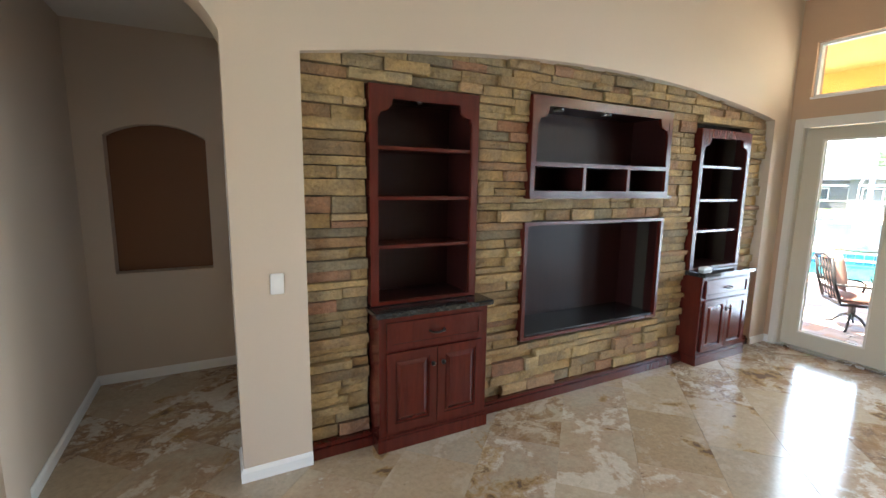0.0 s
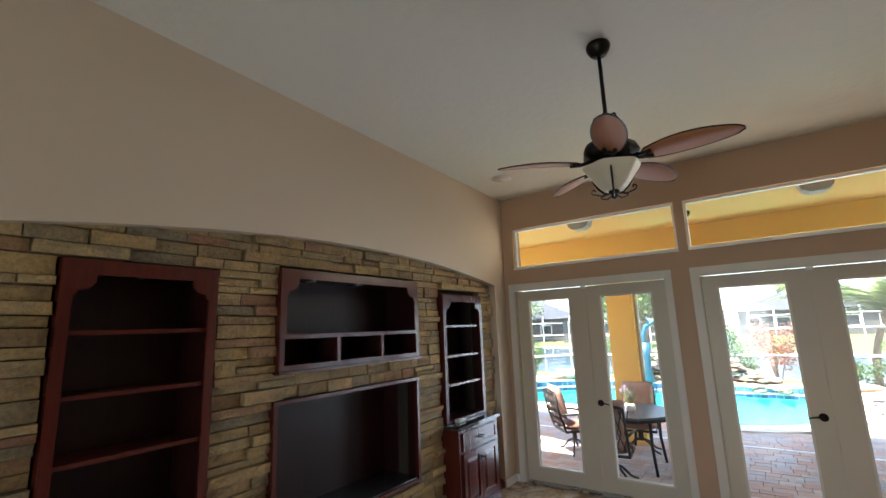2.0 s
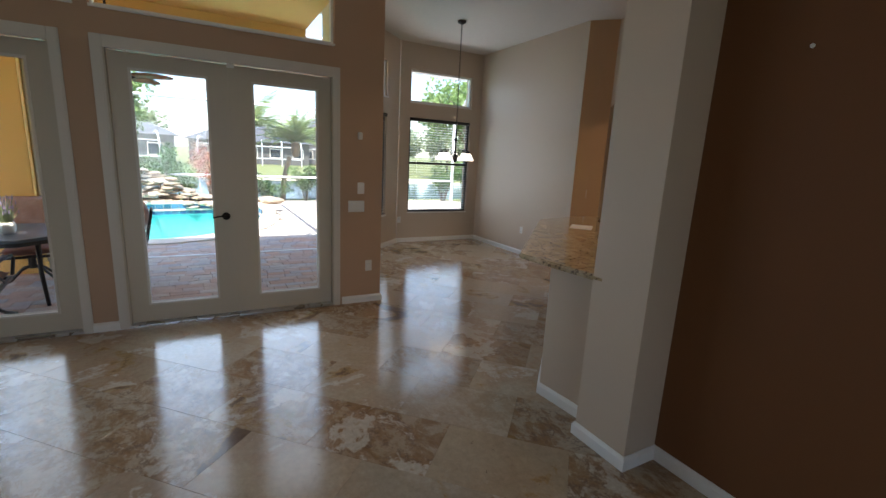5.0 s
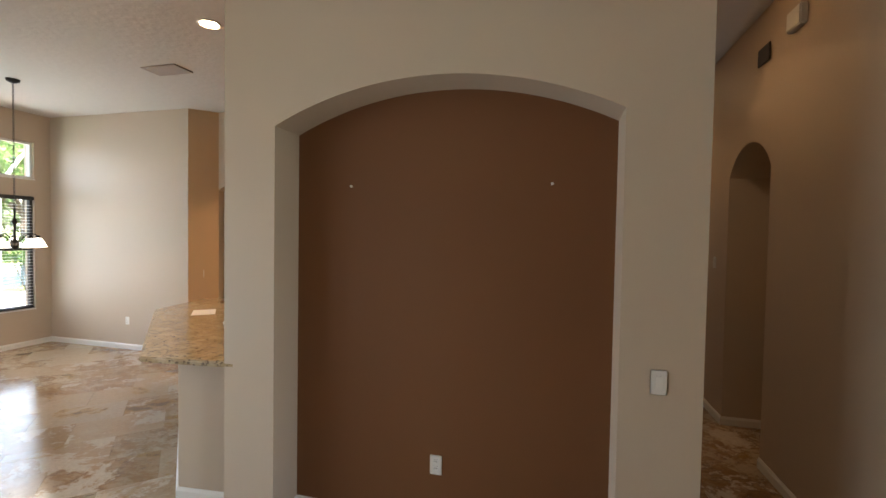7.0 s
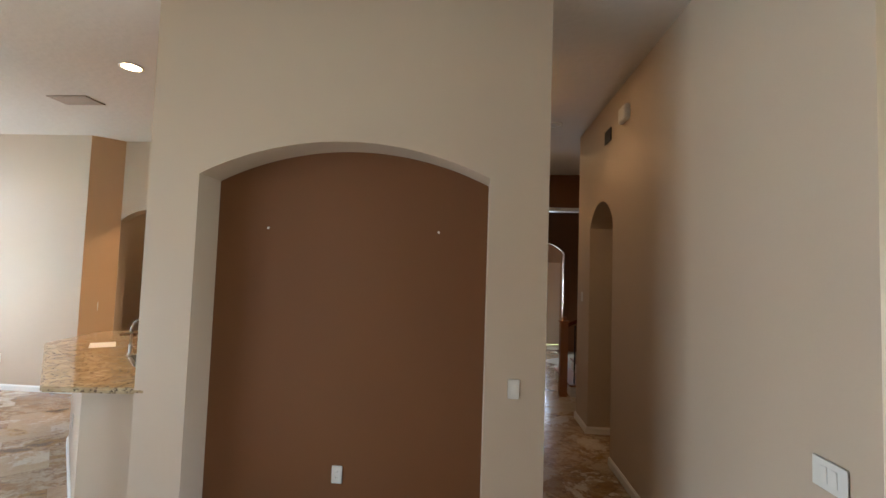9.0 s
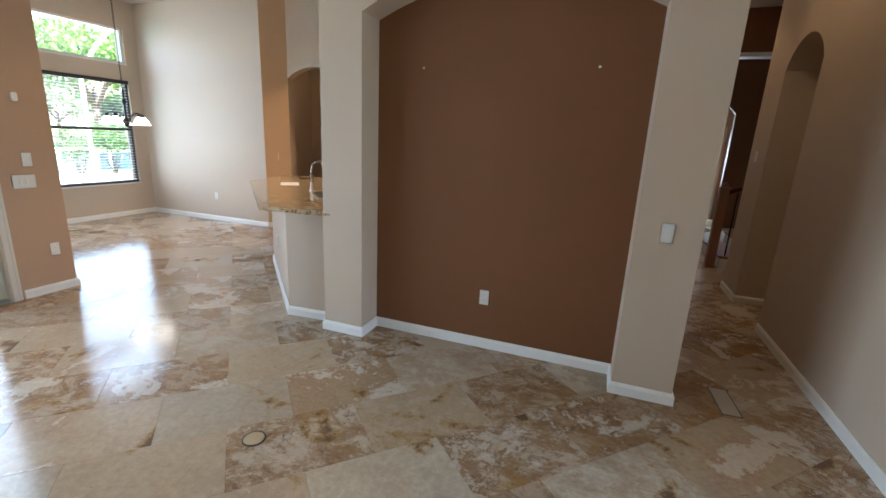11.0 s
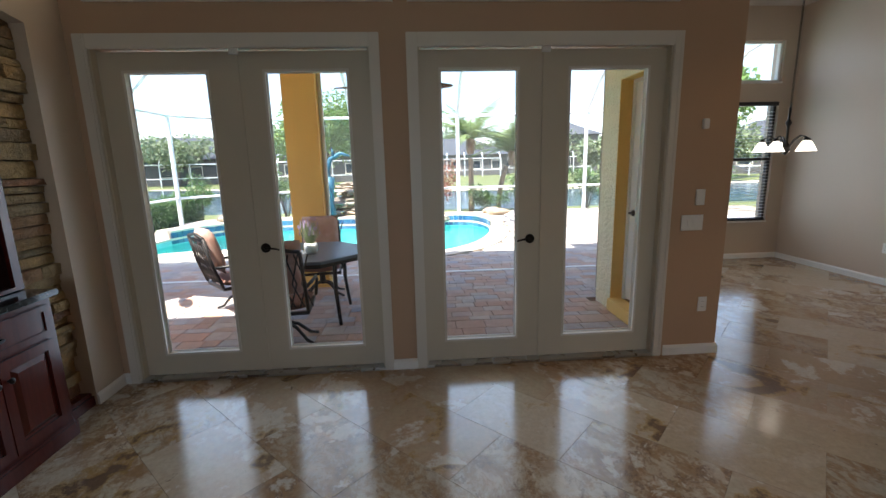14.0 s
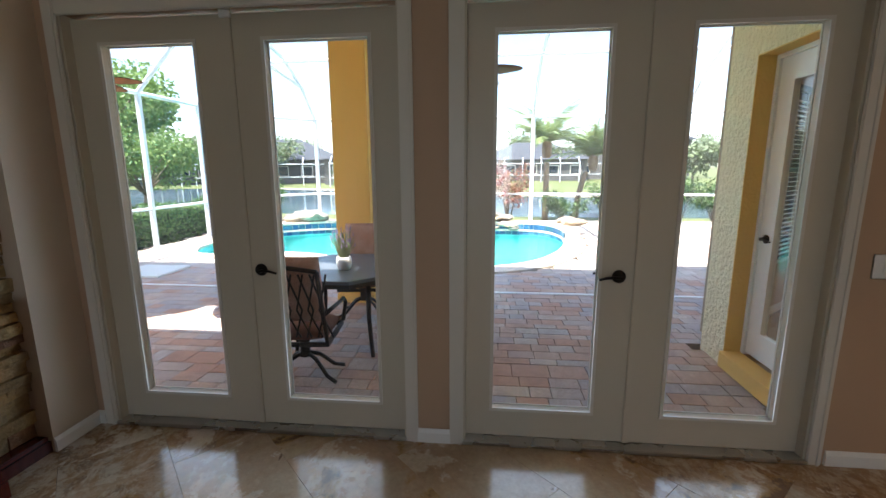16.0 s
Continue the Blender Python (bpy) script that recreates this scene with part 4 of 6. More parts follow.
def fan_blade(parent, m, length=0.49, wide=0.088, label=""):
    bm = bmesh.new()
    n, rows = 16, []
    for i in range(n + 1):
        s = i / n
        w = wide * (math.sin(math.pi * (0.12 + 0.83 * s)) ** 0.7) * (1.0 if 0 < i < n else 0.45)
        x = 0.17 + length * s
        z = 0.012 * math.sin(math.pi * s)
        rows.append([bm.verts.new((x, -w, z)), bm.verts.new((x, 0, z + 0.006)), bm.verts.new((x, w, z)), bm.verts.new((x, w, z - 0.005)), bm.verts.new((x, 0, z + 0.001)), bm.verts.new((x, -w, z - 0.005))])
    edge = [r[0].co - Vector((0, 0, 0.0025)) for r in rows] + [r[2].co - Vector((0, 0, 0.0025)) for r in rows[::-1]]
    for a, b in zip(rows, rows[1:]):
        for k in range(6):
            bm.faces.new((a[k], a[(k + 1) % 6], b[(k + 1) % 6], b[k]))
    bm.faces.new(rows[0][::-1])
    bm.faces.new(rows[-1])
    b = part("blade", bm, BLADE, parent, label or "leaf-shaped brown blade", True)
    b.matrix_basis = m @ Matrix.Rotation(radians(-13), 4, "X")
    part("rim", tube(bmesh.new(), edge + edge[:1], 0.0042, 5), IRON, b, "dark bronze blade rim", True)
    bm = bmesh.new()
    tube(bm, [(0.07, 0, 0.03), (0.12, 0.0, 0.012), (0.17, 0.018, -0.006), (0.23, 0.03, -0.007)], 0.011, 6)
    tube(bm, [(0.12, 0, 0.012), (0.17, -0.018, -0.006), (0.23, -0.03, -0.007)], 0.010, 6)
    tube(bm, [(0.15, -0.03, 0.0), (0.20, 0.0, -0.010), (0.15, 0.03, 0.0)], 0.007, 6)
    part("blade_iron", bm, IRON, b, "dark bronze blade bracket", True)
    return b


def curl(r0, z0, r1, z1, size, sign=1):
    """A bar in a plane of radius and height that ends in a scroll."""
    pts = [(r0, z0), ((r0 + r1) / 2, (z0 + z1) / 2 - 0.012 * sign), (r1, z1)]
    for k in range(1, 9):
        a, q = math.pi * 0.22 * k, size * (1 - 0.09 * k)
        pts.append((r1 + q * math.sin(a), z1 + sign * (size - q * math.cos(a))))
    return pts


def ceiling_fan(x, y, top, hub, spin, label, lamp=True, size=1.0):
    o = thing("ceiling_fan", label, "ceiling fan", m=pose(x, y, hub))
    bm = bmesh.new()
    lathe(bm, [(0, top - hub), (0.068, top - hub), (0.073, top - hub - 0.02), (0.066, top - hub - 0.045), (0.045, top - hub - 0.075), (0.02, top - hub - 0.09), (0, top - hub - 0.09)], 24)
    part("canopy", bm, IRON, o, "", True)
    part("downrod", tube(bmesh.new(), [(0, 0, 0.14), (0, 0, top - hub - 0.08)], 0.0125, 10), IRON, o, "", True)
    part("collar", lathe(bmesh.new(), [(0.0, 0.30), (0.02, 0.30), (0.028, 0.285), (0.02, 0.265), (0.03, 0.24), (0.055, 0.19), (0.06, 0.15), (0.0, 0.15)], 20), IRON, o, "", True)
    bm = lathe(bmesh.new(), [(0, 0.15), (0.05, 0.15), (0.09, 0.135), (0.14, 0.10), (0.158, 0.06), (0.15, 0.035), (0.11, 0.02), (0.09, 0.0), (0.075, -0.02), (0.0, -0.02)], 30, (0, 0, 0), 0.07, 5)
    part("motor_housing", bm, IRON, o, "dark bronze lobed motor housing", True)
    for k in range(6):
        a = 2 * math.pi * k / 6
        pts = [(math.cos(a) * r, math.sin(a) * r, z) for r, z in curl(0.05, 0.17, 0.055, 0.25, 0.022)]
        part("scroll", tube(bmesh.new(), pts, 0.006, 6), IRON, o, "", True)
    for k in range(5):
        fan_blade(o, pose(0, 0, 0.0, 0, 0, spin + 72 * k) @ Matrix.Scale(size, 4))
    if lamp:
        part("light_fitter", lathe(bmesh.new(), [(0, -0.02), (0.06, -0.02), (0.055, -0.05), (0.0, -0.055)], 20), IRON, o, "", True)
        bm = lathe(bmesh.new(), [(0.158, -0.026), (0.150, -0.045), (0.128, -0.075), (0.108, -0.105), (0.085, -0.14), (0.055, -0.168), (0, -0.178), (0, -0.170), (0.05, -0.160), (0.078, -0.135), (0.10, -0.10), (0.12, -0.072), (0.143, -0.043), (0.154, -0.026)], 48, (0, 0, 0), 0.045, 6)
        part("light_bowl", bm, ALABASTER, o, "cream scalloped alabaster bowl", True)
        bm = lathe(bmesh.new(), [(0, -0.172), (0.03, -0.174), (0.034, -0.186), (0.016, -0.196), (0.022, -0.208), (0.010, -0.222), (0, -0.226)], 14)
        part("finial", bm, IRON, o, "", True)
        for k in range(3):
            a = 2 * math.pi * k / 3 + 3.35
            c, s = math.cos(a), math.sin(a)
            pts = [(c * r, s * r, z) for r, z in ((0.015, -0.19), (0.06, -0.178), (0.098, -0.14), (0.122, -0.10), (0.135, -0.06), (0.10, -0.03), (0.06, -0.03))]
            part("lamp_arm", tube(bmesh.new(), pts, 0.0065, 6), IRON, o, "", True)
            pts = [(c * r, s * r, z) for r, z in curl(0.03, -0.185, 0.13, -0.165, 0.02)]
            part("scroll", tube(bmesh.new(), pts, 0.005, 6), IRON, o, "", True)
            pts = [(c * r, s * r, z) for r, z in curl(0.015, -0.20, 0.075, -0.205, 0.013)]
            part("scroll", tube(bmesh.new(), pts, 0.0045, 6), IRON, o, "", True)
    return o


ceiling_fan(2.97, 0.84, ceil_z(2.97) + 0.003, 2.745, 193, "dark bronze ceiling fan with brown leaf blades and cream light bowl")


def round_speaker(x, y):
    o = thing("ceiling_speaker", "round white ceiling speaker grille", "speaker", "ceiling speakers", pose(x, y, ceil_z(x)))
    part("trim_ring", lathe(bmesh.new(), [(0.115, 0.0), (0.118, -0.006), (0.108, -0.009), (0.104, -0.005), (0.104, 0.0)], 32), PLASTIC, o, "", True)
    part("grille", lathe(bmesh.new(), [(0, -0.004), (0.103, -0.005), (0.103, -0.001), (0, -0.001)], 32), GREYROUND, o, "pale perforated grille", True)


for x, y in ((4.706, 2.43), (4.553, -1.21), (0.95, 2.29)):
    round_speaker(x, y)

VENT = paint("beige_vent_metal", (0.40, 0.31, 0.24), 0.5, 0.05, 80, 4, 0.05)
o = thing("ceiling_vent", "beige metal ceiling air vent with slats", "vent", m=pose(4.92, -3.43, ceil_z(4.92), 0, 0, 0))
part("frame", slab([rect(-0.22, -0.12, 0.22, 0.12), rect(-0.19, -0.09, 0.19, 0.09)], "z", -0.012, -0.001), VENT, o)
# A dark plate behind the slats gives the shade inside the duct.
part("backing", boxed(-0.19, -0.09, -0.003, 0.19, 0.09, -0.001), BRONZE, o, "dark plate painted as the duct's inner shade")
for k in range(8):
    part("slat", boxed(-0.188, -0.011, -0.001, 0.188, 0.011, 0.001, m=Matrix.Translation((0, -0.08 + k * 0.0228, -0.0095)) @ Matrix.Rotation(radians(28), 4, "X")), VENT, o)


def downlight(x, y, power=5):
    o = thing("recessed_light", "round recessed ceiling light, switched " + ("on" if power else "off"), "light", "recessed lights", pose(x, y, ceil_z(x)))
    part("trim_ring", lathe(bmesh.new(), [(0.075, 0.0), (0.098, -0.001), (0.096, -0.007), (0.078, -0.008)], 28), TRIM, o, "white trim ring", True)
    part("lamp", lathe(bmesh.new(), [(0, -0.006), (0.074, -0.004), (0.074, -0.001), (0, -0.001)], 24), lit("warm_lamp_glow", (1.0, 0.72, 0.40), 5.0) if power else GREYROUND, o, "glowing warm lamp" if power else "unlit lamp", True)
    if not power:
        return
    l = new("downlight_beam", bpy.data.lights.new("downlight_beam", "SPOT"))
    l.data.energy, l.data.color, l.data.spot_size, l.data.shadow_soft_size = power, (1.0, 0.68, 0.38), radians(120), 0.07
    l.location = (x, y, ceil_z(x) - 0.02)


downlight(3.72, -2.72, 7)
downlight(3.6, -4.9, 20)
downlight(2.0, -4.2)
downlight(-0.28, -4.3, 0)
# These last four are unseen, added to brighten passage, arch room and hall.
downlight(5.5, -5.9, 1.0)
downlight(-1.9, -4.0, 1.5)
downlight(-0.12, -5.6, 3)
downlight(0.06, -3.2, 1.0)

# chandelier of the nook
SHADE = lit("lit_white_glass", (1.0, 0.90, 0.76), 0.9)
o = thing("chandelier", "bronze chandelier with lit white glass shades on a long chain", "chandelier", m=pose(6.95, -3.275, 1.575))
part("canopy", lathe(bmesh.new(), [(0, 1.895), (0.065, 1.895), (0.06, 1.87), (0.02, 1.85), (0, 1.85)], 20), IRON, o, "", True)
for k in range(45):
    z = 0.42 + k * 0.032
    bm = bmesh.new()
    pts = [(0.009 * math.cos(a), 0, 0.022 * math.sin(a)) for a in (2 * math.pi * i / 10 for i in range(11))]
    tube(bm, pts, 0.0028, 5)
    bmesh.ops.transform(bm, matrix=Matrix.Translation((0, 0, z)) @ Matrix.Rotation(math.pi / 2 * (k % 2), 4, "Z"), verts=bm.verts)
    part("chain_link", bm, IRON, o, "", True)
part("stem", lathe(bmesh.new(), [(0, 0.42), (0.012, 0.41), (0.01, 0.30), (0.03, 0.26), (0.012, 0.22), (0.012, 0.06), (0.04, 0.02), (0.045, -0.02), (0.02, -0.06), (0, -0.08)], 16), IRON, o, "", True)
for k in range(5):
    a = 2 * math.pi * k / 5 + 0.75
    c, s = math.cos(a), math.sin(a)
    pts = [(c * r, s * r, z) for r, z in ((0.03, 0.0), (0.08, 0.08), (0.14, 0.12), (0.19, 0.11), (0.215, 0.07))]
    arm = part("arm", tube(bmesh.new(), pts, 0.007, 7), IRON, o, "", True)
    part("shade", lathe(bmesh.new(), [(0.022, 0.07), (0.035, 0.055), (0.055, 0.02), (0.075, -0.025), (0.088, -0.04), (0.084, -0.04), (0.07, -0.022), (0.05, 0.018), (0.03, 0.05)], 22, (c * 0.215, s * 0.215, 0)), SHADE, arm, "lit white bell glass shade", True)
    part("cup", lathe(bmesh.new(), [(0, 0.10), (0.012, 0.10), (0.026, 0.075), (0.026, 0.066), (0, 0.066)], 14, (c * 0.215, s * 0.215, 0)), IRON, arm, "", True)

# ---- kitchen ----
def ribbon(pts, z0, z1, bevel=0.0):
    bm = slab([pts], "z", z0, z1)
    bmesh.ops.recalc_face_normals(bm, faces=bm.faces)
    if bevel:
        es = [e for e in bm.edges if len(e.link_faces) == 2 and abs(e.link_faces[0].normal.z - e.link_faces[1].normal.z) > 0.5]
        bmesh.ops.bevel(bm, geom=es, offset=bevel, segments=2, affect="EDGES")
    return bm


BAR = [(2.70, -1.80), (3.33, -1.735), (4.68, -3.06), (4.82, -3.80), (4.62, -4.02), (4.22, -3.92), (3.92, -3.52), (3.10, -2.66), (2.78, -2.60), (2.78, -1.99), (2.70, -1.99)]
SINK = [(3.30, -2.60), (3.55, -2.84), (3.38, -2.80), (3.30, -2.74)]
bar_top = thing("bar_counter", "speckled gold granite bar counter on a beige half wall", "countertop")
part("slab", ribbon(BAR, 0.936, 0.972, 0.010), GRANITE, bar_top)
part("under_trim", ribbon([(2.765, -1.92), (3.225, -1.875), (4.50, -3.16), (4.50, -3.32), (3.14, -1.96), (2.765, -2.02)], 0.926, 0.9355), TRIM, bar_top, "white painted strip under the slab")
o = thing("sink_cabinet", "honey maple sink base cabinet under the bar counter", "cabinet")
part("body", slab([[(2.80, -2.12), (3.12, -2.10), (4.44, -3.42), (4.50, -3.76), (4.26, -3.86), (3.94, -3.46), (3.06, -2.60), (2.80, -2.56)]], "z", 0.0, 0.930), MAPLE, o)
o = thing("sink", "stainless steel kitchen sink set in the granite bar", "sink")
m = Matrix.Translation((3.27, -2.62, 0.0)) @ Matrix.Rotation(radians(-45), 4, "Z")
bm = slab([rect(-0.27, -0.15, 0.27, 0.15), rect(-0.245, -0.125, 0.245, 0.125)], "z", 0.9725, 0.979)
bmesh.ops.transform(bm, matrix=m, verts=bm.verts)
part("rim", bm, STEEL, o)
# The bowl is a flat plate; darker steel stands for its inner shade.
bm = boxed(-0.245, -0.125, 0.9725, 0.245, 0.125, 0.9745)
bmesh.ops.transform(bm, matrix=m, verts=bm.verts)
part("basin", bm, paint("shaded_steel", (0.20, 0.19, 0.18), 0.35, 0.05, 120, 5, 0.02, metal=1.0), o)
o = thing("faucet", "brushed steel gooseneck kitchen faucet on the granite bar", "faucet", m=pose(3.56, -2.74, 0.972, 0, 0, -45) @ Matrix.Scale(0.85, 4))
part("base", lathe(bmesh.new(), [(0, 0), (0.028, 0), (0.028, 0.012), (0.02, 0.03), (0.018, 0.10), (0.0, 0.10)], 20), STEEL, o, "", True)
pts = [(0, 0, 0.09), (0, 0, 0.26)] + [(0, -0.10 + 0.10 * math.cos(a), 0.26 + 0.10 * math.sin(a)) for a in (math.pi * i / 12 for i in range(1, 13))] + [(0, -0.20, 0.24)]
part("spout", tube(bmesh.new(), pts, 0.0125, 12), STEEL, o, "", True)
part("spray_head", tube(bmesh.new(), [(0, -0.20, 0.245), (0, -0.20, 0.16)], 0.015, 12, 0.019), STEEL, o, "", True)
part("lever", tube(bmesh.new(), [(0.015, 0, 0.06), (0.05, 0, 0.075), (0.10, 0.0, 0.10)], 0.007, 8, 0.005), STEEL, o, "", True)
PAPER = paint("printed_paper", (0.80, 0.76, 0.72), 0.6, 0.03, 100, 3, 0.0)
tagged(part("paper_sheet", boxed(-0.15, -0.10, 0.9725, 0.15, 0.10, 0.9735, m=Matrix.Translation((4.13, -3.10, 0)) @ Matrix.Rotation(radians(-50), 4, "Z")), PAPER), "white paper sheet lying on the granite bar", "paper")
bm = ribbon([(4.30, -3.72), (4.44, -3.66), (4.52, -3.80), (4.38, -3.86)], 0.9725, 0.985, 0.003)
tagged(part("trivet", bm, wood("dark_board", (0.10, 0.05, 0.02), (0.22, 0.12, 0.05), 0.5)), "small brown wooden board on the granite bar", "board")


def kitchen_unit(name, label, x0, x1, y0, y1, z0, z1, doors, knob_low):
    o = thing(name, label, "cabinet", name + "s")
    part("body", boxed(x0, y0, z0, x1, y1, z1), MAPLE, o)
    w = (x1 - x0) / doors
    for i in range(doors):
        a, b = x0 + i * w + 0.012, x0 + (i + 1) * w - 0.012
        d = part("door", slab([rect(a, z0 + 0.03, b, z1 - 0.03), rect(a + 0.055, z0 + 0.085, b - 0.055, z1 - 0.085)], "y", y1 + 0.001, y1 + 0.02), MAPLE, o)
        part("panel", boxed(a + 0.055, y1 + 0.001, z0 + 0.085, b - 0.055, y1 + 0.010, z1 - 0.085), MAPLE, d)
        kz = z0 + 0.12 if knob_low else z1 - 0.12
        kx = b - 0.03 if i % 2 == 0 else a + 0.03
        part("handle", tube(bmesh.new(), [(kx, y1 + 0.02, kz - 0.045), (kx, y1 + 0.045, kz - 0.04), (kx, y1 + 0.045, kz + 0.04), (kx, y1 + 0.02, kz + 0.045)], 0.005, 7), STEEL, d, "brushed steel bar handle", True)
    return o


o = kitchen_unit("wall_cabinet", "honey maple wall cabinet with a crown moulding", 3.86, 4.445, -5.99, -5.62, 1.36, 2.40, 1, True)
bm = boxed(3.83, -5.99, 2.401, 4.447, -5.58, 2.44, 0.006)
box(bm, 3.84, -5.99, 2.385, 4.446, -5.60, 2.401, 0.003)
part("crown", bm, MAPLE, o)
kitchen_unit("wall_cabinet", "honey maple wall cabinet", 3.2, 3.84, -5.99, -5.62, 1.36, 2.40, 2, True)
for a in (3.13, 3.79):
    kitchen_unit("floor_cabinet", "honey maple kitchen base cabinet", a, a + 0.652, -5.99, -5.42, 0.0, 0.87, 2, False)
tagged(part("kitchen_counter", boxed(3.10, -5.99, 0.872, 4.446, -5.38, 0.91, 0.006), GRANITE), "speckled gold granite kitchen counter", "countertop")
splash = structure(thing("backsplash", "narrow brown stone backsplash tiles", "backsplash"))
SPL = pieces("splash_tile", [(0.20, 0.12, 0.07), (0.28, 0.19, 0.12), (0.14, 0.09, 0.06), (0.33, 0.25, 0.17)], 0.4, 60, 0.2, 0.002)
bm = boxed(-0.5, -0.5, -0.5, 0.5, 0.5, 0.5)
me = bpy.data.meshes.new("tile")
bm.to_mesh(me)
bm.free()
me.materials.append(SPL)
rk = random.Random(9)
for j in range(14):
    x = 3.2 + rk.uniform(-0.1, 0.0)
    while x < 4.44:
        l = rk.uniform(0.08, 0.2)
        a, b = max(x, 3.2), min(x + l, 4.445)
        if b - a > 0.02:
            t = new("tile", me)
            t.parent = splash
            t.matrix_basis = Matrix.Translation(((a + b) / 2, -5.994, 0.9275 + j * 0.031)) @ Matrix.Diagonal((b - a - 0.003, 0.012, 0.028, 1))
        x += l


# ---- wall plates ----
def plate(name, label, category, m, gangs=1, kind_of="rocker"):
    """A wall plate, built facing -y at its origin, then posed."""
    o = thing(name, label, category, category + " plates", m)
    w = 0.036 * gangs + (0.012 if gangs > 1 else 0.0)
    part("plate", boxed(-w, -0.007, -0.058, w, -0.001, 0.058, 0.003), PLASTIC, o)
    for g in range(gangs):
        x = (g - (gangs - 1) / 2) * 0.046
        if kind_of == "rocker":
            part("rocker", boxed(-0.016, -0.010, -0.033, 0.016, -0.006, 0.033, 0.002, m=Matrix.Translation((x, 0, 0)) @ Matrix.Rotation(radians(3), 4, "X")), TRIM, o)
        elif kind_of == "outlet":
            for dz in (-0.02, 0.02):
                s = part("socket", boxed(x - 0.016, -0.009, dz - 0.014, x + 0.016, -0.006, dz + 0.014, 0.003), TRIM, o)
                for dx in (-0.006, 0.006):
                    part("slot", boxed(x + dx - 0.001, -0.0095, dz - 0.004, x + dx + 0.001, -0.0088, dz + 0.006), BRONZE, s)
    return o


plate("light_switch", "white rocker light switch on the beige pillar", "switch", pose(0.482, N, 1.106))
plate("light_switch", "white rocker light switch beside the brown niche", "switch", pose(0.377, S, 1.09, 0, 0, 180))
plate("light_switch", "double white light switch on the hall wall", "switch", pose(W, -0.89, 1.06, 0, 0, 90), 2)
plate("light_switch", "double white light switch beside the patio doors", "switch", pose(E, -1.298, 1.03, 0, 0, -90), 2)
plate("light_switch", "single white switch above the double switch", "switch", pose(E, -1.345, 1.215, 0, 0, -90), 1)
plate("light_switch", "white light switch on the tan accent wall", "switch", pose(5.72, -4.79, 1.15, 0, 0, 135))
plate("wall_outlet", "white power outlet in the brown niche", "outlet", pose(1.50, S - 0.245, 0.41, 0, 0, 180), 1, "outlet")
plate("wall_outlet", "white power outlet beside the patio doors", "outlet", pose(E, -1.435, 0.40, 0, 0, -90), 1, "outlet")
plate("wall_outlet", "white power outlet on the nook wall", "outlet", pose(6.95, -4.65, 0.42, 0, 0, 180), 1, "outlet")
plate("wall_outlet", "white power outlet on the nook window wall", "outlet", pose(8.46, -3.02, 0.42, 0, 0, -90), 1, "outlet")
plate("wall_outlet", "white power outlet on the bar half wall", "outlet", pose(3.95, -2.65, 0.42, 0, 0, 135), 1, "outlet")
plate("light_switch", "white control plate by the hallway arch", "switch", pose(W, -4.56, 1.53, 0, 0, 90), 1)
o = thing("alarm_sensor", "small white alarm sensor on the wall", "sensor", m=pose(E, -1.33, 1.73))
part("housing", boxed(-0.03, -0.022, -0.035, -0.001, 0.022, 0.035, 0.006), PLASTIC, o)
o = thing("floor_outlet", "round brass floor outlet cover in the travertine", "outlet", m=pose(2.30, -0.517, 0.0))
part("cover", lathe(bmesh.new(), [(0, 0.0055), (0.05, 0.0055), (0.052, 0.003), (0.052, 0.0005), (0, 0.0005)], 26), paint("dull_brass", (0.42, 0.34, 0.22), 0.4, 0.1, 60, 8, 0.1, metal=0.6), o)
part("rim", lathe(bmesh.new(), [(0.053, 0.0005), (0.060, 0.0005), (0.059, 0.005), (0.054, 0.005)], 26), BRONZE, o, "dark rim", True)
o = thing("floor_cover", "beige rectangular cover plate let into the travertine floor", "cover plate", m=pose(-0.15, -1.99, 0.0, 0, 0, 4))
part("rim", slab([rect(-0.06, -0.165, 0.06, 0.165), rect(-0.052, -0.157, 0.052, 0.157)], "z", 0.0006, 0.004), BRONZE, o, "dark thin rim")
part("plate", boxed(-0.0515, -0.1565, 0.0006, 0.0515, 0.1565, 0.0035, 0.001), paint("worn_beige_metal", (0.36, 0.285, 0.20), 0.35, 0.15, 40, 8, 0.05), o)
for x, y, z in ((0.877, S - 0.245, 2.04), (2.06, S - 0.245, 2.04)):
    tagged(part("wall_screw", lathe(bmesh.new(), [(0, -0.001), (0.009, -0.001), (0.008, 0.006), (0, 0.008)], 10, (0, 0, 0)), TRIM), "small white wall anchor in the niche", "wall anchor", "niche anchors").matrix_basis = pose(x, y, z, -90)
o = thing("wall_chime", "white door chime box high on the hall wall", "chime", m=pose(W, -3.1, 3.26))
part("box", boxed(0.001, -0.09, -0.07, 0.05, 0.09, 0.07, 0.008), PLASTIC, o)
o = thing("wall_vent", "small dark wall grille in the hallway", "vent", m=pose(W, -3.62, 3.22))
part("plate", boxed(0.001, -0.10, -0.07, 0.012, 0.10, 0.07, 0.004), BRONZE, o)

# stair railing at the hall's far side
o = thing("stair_railing", "pale wooden newel post and balusters with a dark handrail", "railing")
part("newel_post", boxed(-0.81, -5.82, 0.0, -0.70, -5.71, 1.08, 0.006), MAPLE, o)
bm = boxed(-0.825, -5.835, 1.081, -0.685, -5.695, 1.11, 0.008)
box(bm, -0.795, -5.805, 1.11, -0.715, -5.725, 1.17, 0.02)
part("newel_cap", bm, MAPLE, o)
RUN = lambda k: (-0.86 - k * 0.27, 0.18 * (k + 1))
